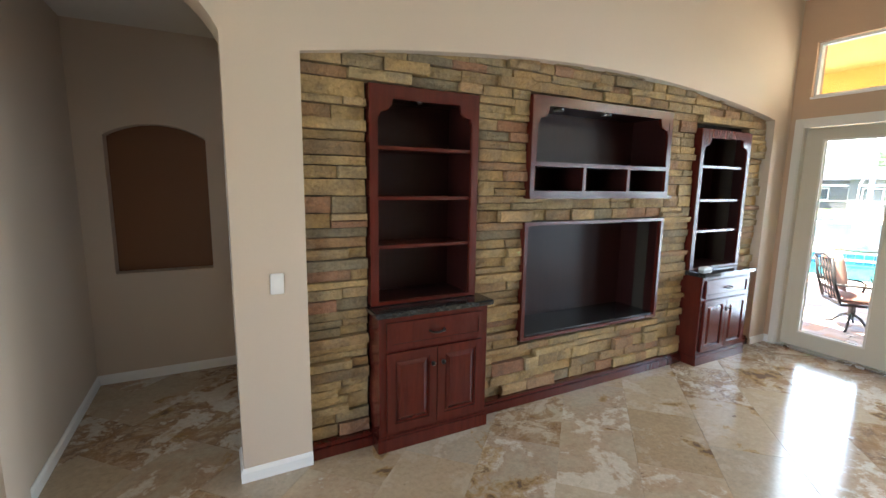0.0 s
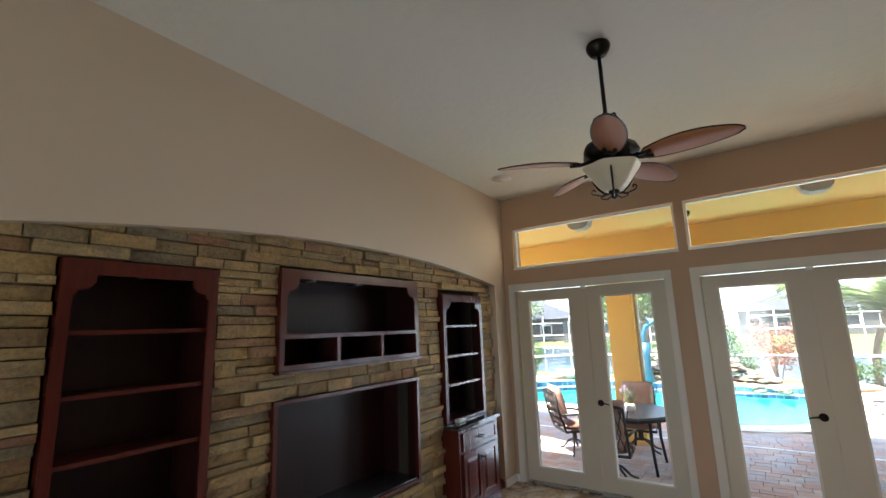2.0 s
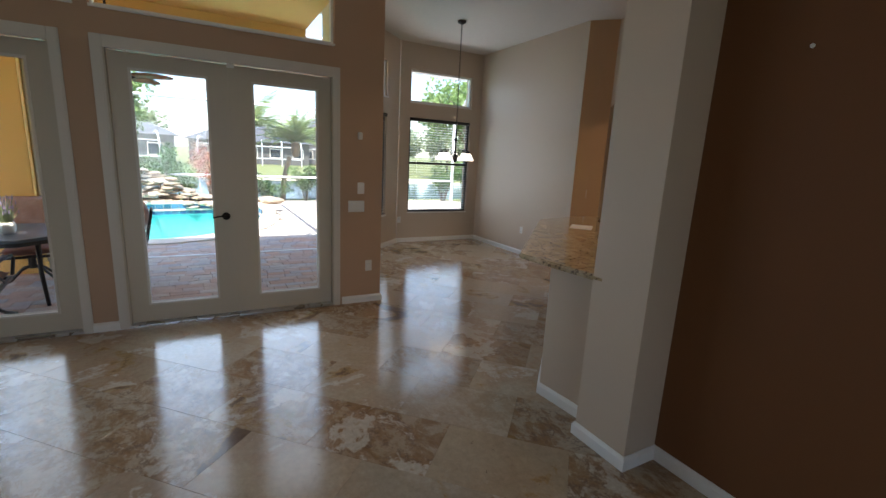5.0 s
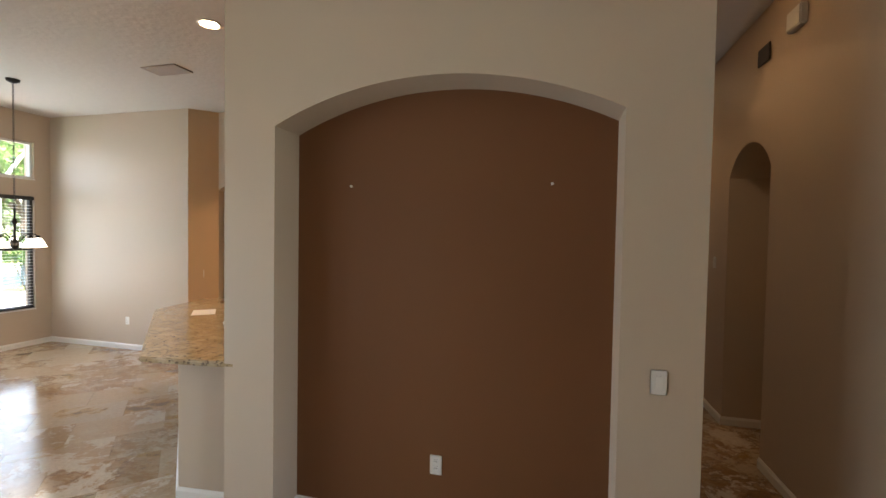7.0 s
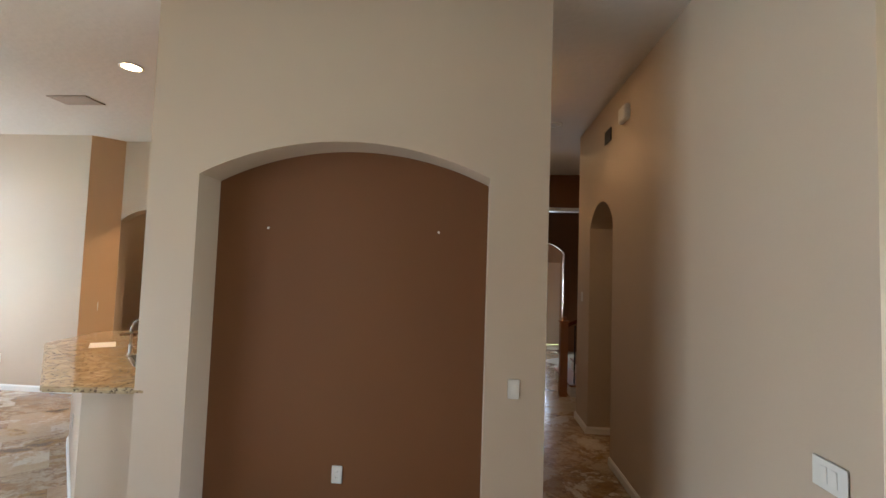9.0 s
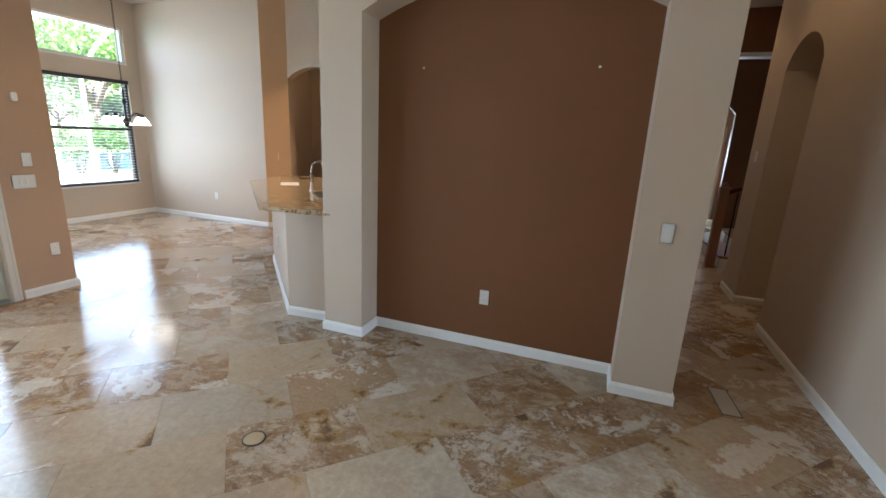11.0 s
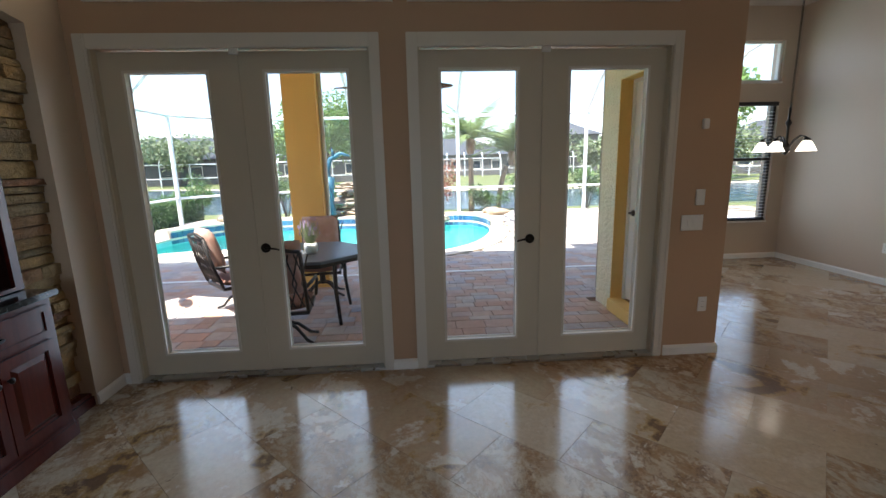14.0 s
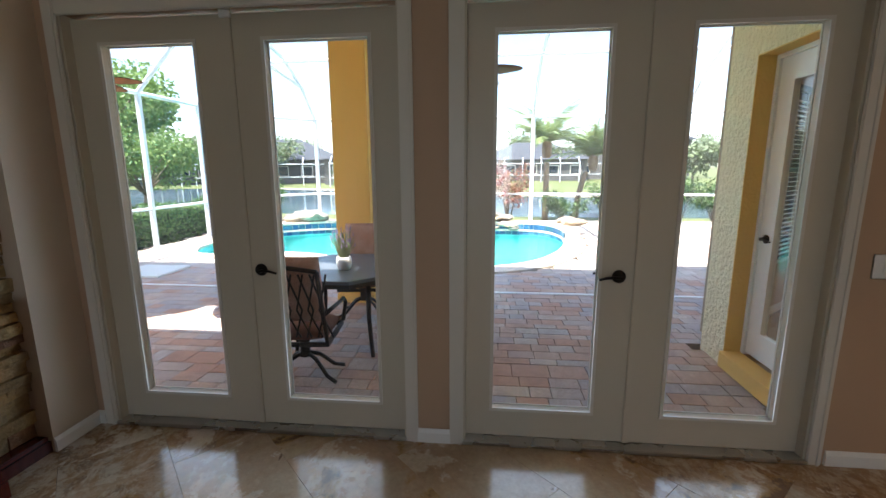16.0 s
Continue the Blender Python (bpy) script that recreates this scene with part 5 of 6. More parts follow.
part("handrail", tube(bmesh.new(), [(-0.81, -5.765, 1.04), (-1.0, -5.765, 1.13), (-2.75, -5.765, 2.30)], 0.028, 10), CHERRY, o, "dark wooden handrail", True)
for k in range(6):
    x, z = RUN(k)
    for dx in (0.06, 0.19):
        part("baluster", tube(bmesh.new(), [(x - dx, -5.765, z), (x - dx, -5.765, z + 0.82 + dx * 0.66)], 0.011, 8), IRON, o, "dark iron baluster", True)
st = structure(thing("stairs", "pale wooden staircase in the hallway", "stairs"))
for k in range(7):
    x, z = RUN(k)
    part("tread", boxed(x - 0.27, -6.90, z - 0.03, x + 0.02, -5.70, z, 0.006), MAPLE, st)
    part("riser", boxed(x - 0.27, -6.88, 0.0, x, -5.72, z - 0.031), TRIM, st, "white painted riser")


# ---- patio, pool and garden ----
Z = -0.13  # paving
WATER = -0.27
POOL = [(11.0, 6.05), (11.25, 5.0), (11.2, 4.0), (10.75, 3.0), (10.35, 1.8), (10.3, 0.6), (10.75, -0.2), (11.6, -0.75), (12.7, -1.1), (13.8, -1.15), (14.6, -0.75), (14.75, 0.4), (14.55, 1.8), (14.7, 3.2), (14.7, 4.6), (14.1, 5.8), (13.0, 6.5), (11.8, 6.55)]


def smooth_loop(pts, per=4):
    out, n = [], len(pts)
    for i in range(n):
        p0, p1, p2, p3 = (Vector(pts[(i + k) % n]) for k in (-1, 0, 1, 2))
        for k in range(per):
            t = k / per
            q = 0.5 * ((2 * p1) + (p2 - p0) * t + (2 * p0 - 5 * p1 + 4 * p2 - p3) * t * t + (3 * p1 - p0 - 3 * p2 + p3) * t ** 3)
            out.append((q.x, q.y))
    return out


def grown(pts, d):
    n, out = len(pts), []
    for i in range(n):
        a, b = Vector(pts[i - 1]), Vector(pts[(i + 1) % n])
        t = (b - a).normalized()
        out.append((pts[i][0] - t.y * d, pts[i][1] + t.x * d))
    return out


pool = smooth_loop(POOL)
area = sum(a[0] * b[1] - b[0] * a[1] for a, b in zip(pool, pool[1:] + pool[:1]))
out_sign = -1 if area > 0 else 1
GRASS = paint("lawn_grass", (0.11, 0.13, 0.04), 0.9, 0.35, 30, 0.25, 0.5, depth=0.03)
FAR = 2500
structure(part("ground", slab([rect(-FAR, -FAR, FAR, FAR), rect(-3.3, -10.7, 16.95, 7.6)], "z", -0.9, -0.40), GRASS), "green lawn reaching to the horizon", "ground")
structure(part("ground_bed", slab([rect(-3.3, -10.7, 16.95, 7.6), grown(pool, out_sign * 0.02)], "z", -0.5, Z - 0.06), SAND), "sand bed under the paving", "ground")
pondm, t, nodes, links, b = nodes_of("pond_water")
b.inputs["Base Color"].default_value = (0.05, 0.10, 0.13, 1)
b.inputs["Roughness"].default_value = 0.08
wv = sock(nodes, "ShaderNodeTexNoise", Scale=1.5, Detail=4.0)
bp = sock(nodes, "ShaderNodeBump", Strength=0.25, Distance=0.05)
links.new(nodes.new("ShaderNodeNewGeometry").outputs["Position"], wv.inputs["Vector"])
links.new(wv.outputs[0], bp.inputs["Height"])
links.new(bp.outputs[0], b.inputs["Normal"])
structure(part("water", slab([smooth_loop([(20.5, -30), (20.2, -8), (20.6, 3), (21.5, 12), (24, 24), (30, 34), (40, 36), (44, 22), (38, 10), (33, 0), (31, -12), (33, -30), (27, -36)])], "z", -0.4, -0.388), pondm), "still blue-grey pond beyond the garden", "pond")
structure(part("shore", slab([smooth_loop([(44.5, 24), (38.5, 10), (33.5, 0), (31.5, -12), (33.5, -32), (35.0, -32), (33.0, -12), (35, 0), (40, 10), (46, 24)])], "z", -0.398, -0.380), paint("sandy_bank", (0.50, 0.42, 0.32), 0.9, 0.2, 10, 0.5, 0.3)), "pale sandy bank of the pond", "bank")

# pool shell, tile band and water
PLASTER = paint("pool_plaster", (0.20, 0.58, 0.57), 0.6, 0.06, 20, 1.0, 0.05)
structure(part("pool_shell", slab([grown(pool, out_sign * 0.22), pool], "z", -1.5, Z - 0.02), PLASTER), "pale turquoise pool wall", "pool")
structure(part("pool_floor", slab([grown(pool, out_sign * 0.1)], "z", -1.6, -1.45), PLASTER), "pale turquoise pool floor", "pool")
wm, t, nodes, links, b = nodes_of("pool_water")
tr = nodes.new("ShaderNodeBsdfTransparent")
tr.inputs[0].default_value = (0.42, 0.88, 0.86, 1)
gl = nodes.new("ShaderNodeBsdfGlossy")
gl.inputs["Roughness"].default_value = 0.05
fr = nodes.new("ShaderNodeFresnel")
fr.inputs[0].default_value = 1.33
mx = nodes.new("ShaderNodeMixShader")
nz = sock(nodes, "ShaderNodeTexNoise", Scale=5.0, Detail=3.0, Distortion=0.8)
bp = sock(nodes, "ShaderNodeBump", Strength=0.5, Distance=0.05)
links.new(nodes.new("ShaderNodeNewGeometry").outputs["Position"], nz.inputs["Vector"])
links.new(nz.outputs[0], bp.inputs["Height"])
links.new(bp.outputs[0], gl.inputs["Normal"])
links.new(bp.outputs[0], fr.inputs["Normal"])
links.new(fr.outputs[0], mx.inputs[0])
links.new(tr.outputs[0], mx.inputs[1])
links.new(gl.outputs[0], mx.inputs[2])
links.new(mx.outputs[0], nodes["Material Output"].inputs[0])
bm = bmesh.new()
vs = [bm.verts.new((x, y, WATER)) for x, y in grown(pool, out_sign * 0.005)]
bm.faces.new(vs)
water = structure(part("pool_water", bm, wm), "clear turquoise rippled pool water", "water")
water.visible_shadow = False
# coping
bm = slab([grown(pool, out_sign * 0.42), grown(pool, -out_sign * 0.03)], "z", Z - 0.02, Z + 0.025)
structure(part("coping", bm, DECK), "pale stone pool coping", "coping")
# raised far wall with blue tiles
k0 = min(range(len(pool)), key=lambda i: (pool[i][0] - 13.0) ** 2 + (pool[i][1] + 1.3) ** 2)
seq = [pool[(k0 + i) % len(pool)] for i in range(46)]
seq = [p for p in seq if p[0] > 12.6]
wallpts = grown(seq, out_sign * 0.03)[1:-1]
outer = grown(seq, out_sign * 0.34)[1:-1]
structure(part("raised_beam", slab([wallpts + outer[::-1]], "z", Z - 0.1, 0.03), DECK), "raised pale stone pool wall", "pool wall")
structure(part("raised_cap", slab([grown(seq, -out_sign * 0.02)[1:-1] + grown(seq, out_sign * 0.42)[1:-1][::-1]], "z", 0.031, 0.085), DECK), "pale stone cap of the raised pool wall", "coping")
BLUE = pieces("blue_pool_tile", [(0.03, 0.10, 0.22), (0.05, 0.18, 0.34), (0.10, 0.26, 0.42), (0.03, 0.13, 0.20)], 0.2, 60, 0.1, 0.002)
band = structure(thing("tile_band", "band of small blue glazed pool tiles", "tiles"))
me = bpy.data.meshes.new("tile")
bm = boxed(-0.5, -0.5, -0.5, 0.5, 0.5, 0.5)
bm.to_mesh(me)
bm.free()
me.materials.append(BLUE)
line = grown(seq, -out_sign * 0.006)[1:-1]
count = 0
for a, b in zip(line, line[1:]):
    a, b = Vector(a), Vector(b)
    n = max(1, round((b - a).length / 0.15))
    for i in range(n):
        c = a + (b - a) * ((i + 0.5) / n)
        for row in range(2):
            if count < 290:
                tl = new("tile", me)
                tl.parent = band
                tl.matrix_basis = Matrix.Translation((c.x, c.y, -0.035 - row * 0.145)) @ Matrix.Rotation(math.atan2(b.y - a.y, b.x - a.x), 4, "Z") @ Matrix.Diagonal(((b - a).length / n - 0.012, 0.02, 0.13, 1))
                count += 1

# lanai: roof, beam, column
# The roof slot is added, shaped so a sun patch falls on the pavers.
structure(part("lanai_roof", slab([rect(5.66, -1.38, 9.0, 8.0), [(5.72, 2.45), (6.12, 2.45), (6.90, 4.7), (6.2, 5.3), (5.72, 5.3)]], "z", 3.32, 3.5), YELLOW), "yellow painted patio roof with a slot added to let sun in", "roof")
structure(part("lanai_beam", boxed(8.28, -1.38, 2.98, 8.66, 8.0, 3.32), YELLOW), "yellow stucco beam over the patio", "beam")
structure(part("roof_main", slab([[(-4.2, -11.2), (9.2, -11.2), (9.2, -1.2), (5.74, -1.2), (5.74, 5.6), (-4.2, 5.6)]], "z", CEILING + 0.38, CEILING + 0.55), DECK), "house roof edge", "roof")
col = thing("patio_column", "square golden yellow stucco patio column", "column")
part("shaft", boxed(8.29, 1.93, Z, 8.64, 2.35, 2.98, 0.01), YELLOW, col)
part("foot", boxed(8.27, 1.91, Z, 8.66, 2.37, Z + 0.12, 0.008), YELLOW, col)
part("downpipe", tube(bmesh.new(), [(8.45, 1.90, Z), (8.45, 1.90, 2.98)], 0.03, 10), PLASTIC, col, "white rain downpipe", True)
col2 = thing("patio_column", "square golden yellow stucco patio column", "column")
part("shaft", boxed(8.29, 7.5, Z, 8.64, 7.92, 2.98, 0.01), YELLOW, col2)
for y in (2.06, -0.44):
    o = thing("patio_speaker", "grey wedge-shaped patio loudspeaker under the roof", "speaker", "patio speakers", pose(6.25, y, 3.17))
    GREY = bpy.data.materials.get("speaker_grey") or paint("speaker_grey", (0.42, 0.42, 0.40), 0.6, 0.05, 100, 3, 0.1)
    part("cabinet", slab([[(-0.16, 0.06), (0.16, 0.06), (0.13, -0.05), (0.06, -0.09), (-0.06, -0.09), (-0.13, -0.05)]], "x", -0.09, 0.09), GREY, o)
    for b in o.children:
        b.rotation_euler = (0, 0, 0)
    part("bracket", boxed(-0.02, -0.03, 0.06, 0.02, 0.03, 0.15), TRIM, o)
ceiling_fan(7.25, 0.88, 3.32, 2.27, 248, "dark patio ceiling fan with brown leaf blades", False, 0.95)
ceiling_fan(7.25, 4.5, 3.32, 2.32, 285, "dark patio ceiling fan with brown leaf blades", False, 0.95)
structure(part("drain", boxed(8.84, -6.0, Z + 0.001, 8.90, 7.3, Z + 0.006), PLASTIC), "white deck drain strip across the pavers", "drain")
tagged(part("deck_hatch", boxed(9.2, 5.5, Z + 0.002, 9.95, 6.3, Z + 0.035, 0.006), TRIM), "flat white hatch cover on the pavers", "hatch")

# screen cage
CAGE = paint("white_aluminium", (0.68, 0.71, 0.73), 0.4, 0.03, 60, 2, 0.02)
cage = thing("screen_cage", "white aluminium pool cage of posts and curved beams", "pool cage")


def bar(name, pts, r=0.045):
    part(name, tube(bmesh.new(), pts, r, 6), CAGE, cage)


POSTS = [(9.0, 7.35), (11.5, 7.35), (13.25, 7.35), (15.2, 7.35), (16.75, 5.9), (16.75, 2.6), (16.75, -0.75), (16.3, -4.8), (16.3, -8.5)]
for x, y in POSTS:
    bar("post", [(x, y, -0.4), (x, y, 2.95)], 0.06)
for a, b in zip(POSTS, POSTS[1:]):
    bar("chair_rail", [(*a, 0.70), (*b, 0.70)], 0.035)
    bar("eave_rail", [(*a, 2.95), (*b, 2.95)], 0.045)
    bar("sill_rail", [(*a, -0.35), (*b, -0.35)], 0.04)
for y in (5.9, 2.6, -0.75, -4.8, -8.5):
    x = 16.75 if y > -2 else 16.3
    bar("roof_beam", [(x, y, 2.95), (x - 0.9, y, 3.75), (x - 1.9, y, 4.30), (x - 3.0, y, 4.5), (9.0, y, 4.5), (9.0, y, 3.4)], 0.05)
bar("purlin", [(13.7, 7.35, 4.5), (13.7, -8.5, 4.5)], 0.05)
bar("purlin", [(11.4, 7.35, 4.5), (11.4, -8.5, 4.5)], 0.05)
bar("purlin", [(14.9, 7.35, 4.25), (14.9, -8.5, 4.25)], 0.05)
for x in (11.5, 13.25):
    bar("roof_beam", [(x, 7.35, 2.95), (x, 6.4, 3.9), (x, 5.9, 4.5)], 0.045)
bar("purlin", [(9.0, 5.9, 4.5), (16.0, 5.9, 3.75)], 0.045)

SCREEN, t, nodes, links, b = nodes_of("insect_screen_mesh")
b.inputs["Base Color"].default_value = (0.62, 0.64, 0.64, 1)
b.inputs["Roughness"].default_value = 0.8
see = nodes.new("ShaderNodeBsdfTransparent")
mx = nodes.new("ShaderNodeMixShader")
mx.inputs[0].default_value = 0.05
links.new(see.outputs[0], mx.inputs[1])
links.new(b.outputs[0], mx.inputs[2])
links.new(mx.outputs[0], nodes["Material Output"].inputs[0])


def screen(corners):
    bm = bmesh.new()
    bm.faces.new([bm.verts.new(p) for p in corners])
    part("screen", bm, SCREEN, cage, "fine grey insect screen")


for a, b in zip(POSTS, POSTS[1:]):
    screen([(*a, -0.33), (*b, -0.33), (*b, 0.68), (*a, 0.68)])
    screen([(*a, 0.72), (*b, 0.72), (*b, 2.92), (*a, 2.92)])
SLOPE = [(0.0, 2.98), (0.9, 3.75), (1.9, 4.30), (3.0, 4.5)]
for a, b in zip(POSTS[4:], POSTS[5:]):
    for (d0, z0), (d1, z1) in zip(SLOPE, SLOPE[1:]):
        screen([(a[0] - d0, a[1], z0), (b[0] - d0, b[1], z0), (b[0] - d1, b[1], z1), (a[0] - d1, a[1], z1)])

# pavers: rows along the house, lengths mixed
paver_me = bpy.data.meshes.new("paver")
bm = boxed(-0.5, -0.5, -1.0, 0.5, 0.5, 0.0)
bmesh.ops.bevel(bm, geom=[e for e in bm.edges if all(v.co.z > -0.01 for v in e.verts)], offset=0.025, segments=1, affect="EDGES")
bm.to_mesh(paver_me)
bm.free()
paver_me.materials.append(PAVER)
pv = structure(thing("patio_paving", "brown and grey brick pavers of the covered patio", "paving"))
rp = random.Random(21)
near_p, far_p = [], []
pool_big = grown(pool, out_sign * 0.40)


def inside(p, loop):
    x, y, c = p[0], p[1], False
    for (x1, y1), (x2, y2) in zip(loop, loop[1:] + loop[:1]):
        if (y1 > y) != (y2 > y) and x < (x2 - x1) * (y - y1) / (y2 - y1) + x1:
            c = not c
    return c


x = 5.68
while x < 16.9:
    d = rp.choice((0.115, 0.155, 0.155, 0.225))
    y = -9.0 + rp.uniform(0, 0.2)
    while y < 7.5:
        l = rp.choice((0.155, 0.225, 0.225, 0.30))
        cx, cy = x + d / 2, y + l / 2
        blocked = (cy < -1.40 and cx < 7.3) or (cy < -1.40 and (cx - 7.2) * 1.45 + (cy + 1.5) * 1.30 < 0.0) or (cx < 8.7 and cy < -3.0)
        if not blocked and not inside((cx, cy), pool_big):
            near_p.append((cx, cy, d, l))
        y += l
    x += d
near_p.sort(key=lambda s: (s[0] - 5.66) ** 2 + 0.35 * (s[1] - 0.8) ** 2)
verts, faces, marks = [], [], []
pm = [v.co.copy() for v in paver_me.vertices]
pf = [tuple(p.vertices) for p in paver_me.polygons]
for k, (cx, cy, d, l) in enumerate(near_p):
    lift = rp.uniform(-0.0015, 0.0015)
    if k < 290:
        o = new("paver", paver_me)
        o.parent = pv
        o.matrix_basis = Matrix.Translation((cx, cy, Z + lift)) @ Matrix.Diagonal((d - 0.006, l - 0.006, 0.06, 1))
    else:
        s = len(verts)
        verts += [(cx + v.x * (d - 0.006), cy + v.y * (l - 0.006), Z + lift + v.z * 0.06) for v in pm]
        faces += [tuple(i + s for i in f) for f in pf]
        # pavers past x = 10 take the paler copy with sunlight painted in
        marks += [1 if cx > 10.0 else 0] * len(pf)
me = bpy.data.meshes.new("paver_field")
me.from_pydata(verts, [], faces)
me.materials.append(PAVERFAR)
me.materials.append(SUNLITPAVER)
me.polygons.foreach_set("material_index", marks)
rest = new("paver_field", me)
rest.parent = pv
rest["kind"] = "stuff"


# ---- patio furniture ----
CASTIRON = paint("dark_cast_aluminium", (0.035, 0.03, 0.028), 0.45, 0.2, 60, 5, 0.1, metal=0.5)
SLATE = paint("blue_grey_slate_top", (0.10, 0.115, 0.135), 0.35, 0.25, 14, 4, 0.15)
CLOTH = pieces("patterned_cushion", [(0.44, 0.25, 0.19), (0.48, 0.29, 0.23)], 0.9, 90, 0.3, 0.003, (0.58, 0.42, 0.36), 0.7)
SEATCLOTH = paint("brown_seat_cloth", (0.22, 0.11, 0.085), 0.9, 0.12, 120, 4, 0.3)


def pillow(bm, sx, sy, sz, m):
    n, rows = 8, []
    made = []
    for side in (1, -1):
        grid = []
        for j in range(n + 1):
            row = []
            for i in range(n + 1):
                u, v = 2 * i / n - 1, 2 * j / n - 1
                h = (max(0, 1 - abs(u) ** 3) * max(0, 1 - abs(v) ** 3)) ** 0.5
                row.append(bm.verts.new(m @ Vector((u * sx / 2, side * sy / 2 * h, v * sz / 2))))
            grid.append(row)
        for j in range(n):
            for i in range(n):
                bm.faces.new((grid[j][i], grid[j][i + 1], grid[j + 1][i + 1], grid[j + 1][i]))
        made += [v for r in grid for v in r]
    bmesh.ops.remove_doubles(bm, verts=made, dist=1e-5)
    return bm


def patio_chair(m, cushion=True):
    """A cast swivel rocker; it faces +y from its origin on the ground."""
    o = thing("patio_chair", "dark cast-metal swivel patio chair with patterned cushions", "chair", "chairs round the patio table", m)
    for a in (30, 150, 210, 330):
        c, s = math.cos(radians(a)), math.sin(radians(a))
        part("foot", tube(bmesh.new(), [(0, 0, 0.22), (c * 0.12, s * 0.12, 0.17), (c * 0.24, s * 0.24, 0.05), (c * 0.33, s * 0.33, 0.018)], 0.018, 7, 0.016), CASTIRON, o, "", True)
    part("swivel_post", lathe(bmesh.new(), [(0, 0.18), (0.045, 0.18), (0.04, 0.30), (0.06, 0.36), (0, 0.36)], 14), CASTIRON, o, "", True)
    part("seat_frame", slab([rect(-0.27, -0.25, 0.27, 0.27), rect(-0.245, -0.225, 0.245, 0.245)], "z", 0.36, 0.395), CASTIRON, o)
    bm = bmesh.new()
    pillow(bm, 0.52, 0.13, 0.50, Matrix.Translation((0, 0.01, 0.44)) @ Matrix.Rotation(math.pi / 2, 4, "X"))
    part("seat_cushion", bm, SEATCLOTH, o, "brown seat cushion", True)
    tilt = Matrix.Translation((0, -0.25, 0.40)) @ Matrix.Rotation(radians(14), 4, "X")
    for x in (-0.26, 0.26):
        part("back_post", tube(bmesh.new(), [tilt @ Vector((x, 0, 0)), tilt @ Vector((x, -0.02, 0.3)), tilt @ Vector((x * 0.96, 0, 0.62))], 0.018, 8), CASTIRON, o, "", True)
    part("top_rail", tube(bmesh.new(), [tilt @ Vector((-0.25, 0, 0.62)), tilt @ Vector((0, 0.0, 0.66)), tilt @ Vector((0.25, 0, 0.62))], 0.018, 8), CASTIRON, o, "", True)
    bm = bmesh.new()
    for i in range(-3, 4):
        for k in (1, -1):
            tube(bm, [tilt @ Vector((i * 0.085 - 0.06 * k, 0, 0.05)), tilt @ Vector((i * 0.085 + 0.02 * k, -0.008, 0.30)), tilt @ Vector((i * 0.085 - 0.06 * k, 0, 0.60))], 0.008, 5)
    part("back_lattice", bm, CASTIRON, o, "dark cast lattice back", True)
    if cushion:
        bm = bmesh.new()
        pillow(bm, 0.50, 0.17, 0.56, tilt @ Matrix.Translation((0, 0.092, 0.42)))
        part("back_cushion", bm, CLOTH, o, "red and cream patterned cushion", True)
    for x in (-0.30, 0.30):
        part("armrest", tube(bmesh.new(), [tilt @ Vector((x * 0.9, 0, 0.26)), (x, -0.05, 0.65), (x, 0.18, 0.63), (x, 0.25, 0.58), (x * 0.95, 0.20, 0.42)], 0.017, 8), CASTIRON, o, "", True)
    return o


patio_chair(pose(6.40, 1.97, Z, 0, 0, -84) @ Matrix.Scale(0.93, 4))
patio_chair(pose(7.42, 2.80, Z, 0, 0, -138) @ Matrix.Scale(0.92, 4))
patio_chair(pose(7.90, 1.93, Z, 0, 0, 98) @ Matrix.Scale(0.90, 4))
patio_chair(pose(7.3, 1.0, Z, 0, 0, 5) @ Matrix.Scale(0.90, 4))

o = thing("patio_table", "octagonal slate-topped patio table with dark metal legs", "table", m=pose(7.13, 1.88, Z, 0, 0, 0))
TOPZ = 0.73
oct_pts = [(0.62 * math.cos(radians(22.5 + 45 * k)) * 1.0, 0.62 * math.sin(radians(22.5 + 45 * k))) for k in range(8)]
part("tabletop", ribbon(oct_pts, TOPZ - 0.03, TOPZ, 0.006), SLATE, o, "blue-grey slate top")
part("apron", slab([[(x * 0.93, y * 0.93) for x, y in oct_pts], [(x * 0.88, y * 0.88) for x, y in oct_pts]], "z", TOPZ - 0.075, TOPZ - 0.031), CASTIRON, o)
for k in range(4):
    a = radians(45 + 90 * k)
    c, s = math.cos(a), math.sin(a)
    part("leg", tube(bmesh.new(), [(c * 0.45, s * 0.45, TOPZ - 0.04), (c * 0.44, s * 0.44, 0.35), (c * 0.49, s * 0.49, 0.0)], 0.024, 8, 0.018), CASTIRON, o, "", True)

LAV = paint("lavender_stems", (0.20, 0.24, 0.12), 0.8, 0.3, 40, 20, 0.0)
LAVF = paint("lavender_flowers", (0.36, 0.28, 0.42), 0.8, 0.3, 60, 20, 0.0)
o = thing("potted_plant", "small lavender plant in a white ribbed pot on the patio table", "plant", m=pose(7.00, 1.83, Z + TOPZ))
part("pot", lathe(bmesh.new(), [(0, 0.001), (0.05, 0.001), (0.065, 0.03), (0.068, 0.08), (0.06, 0.115), (0.054, 0.115), (0.054, 0.10), (0, 0.10)], 28, (0, 0, 0), 0.02, 14), TRIM, o, "white ribbed pot", True)
bm, bf = bmesh.new(), bmesh.new()
rl = random.Random(3)
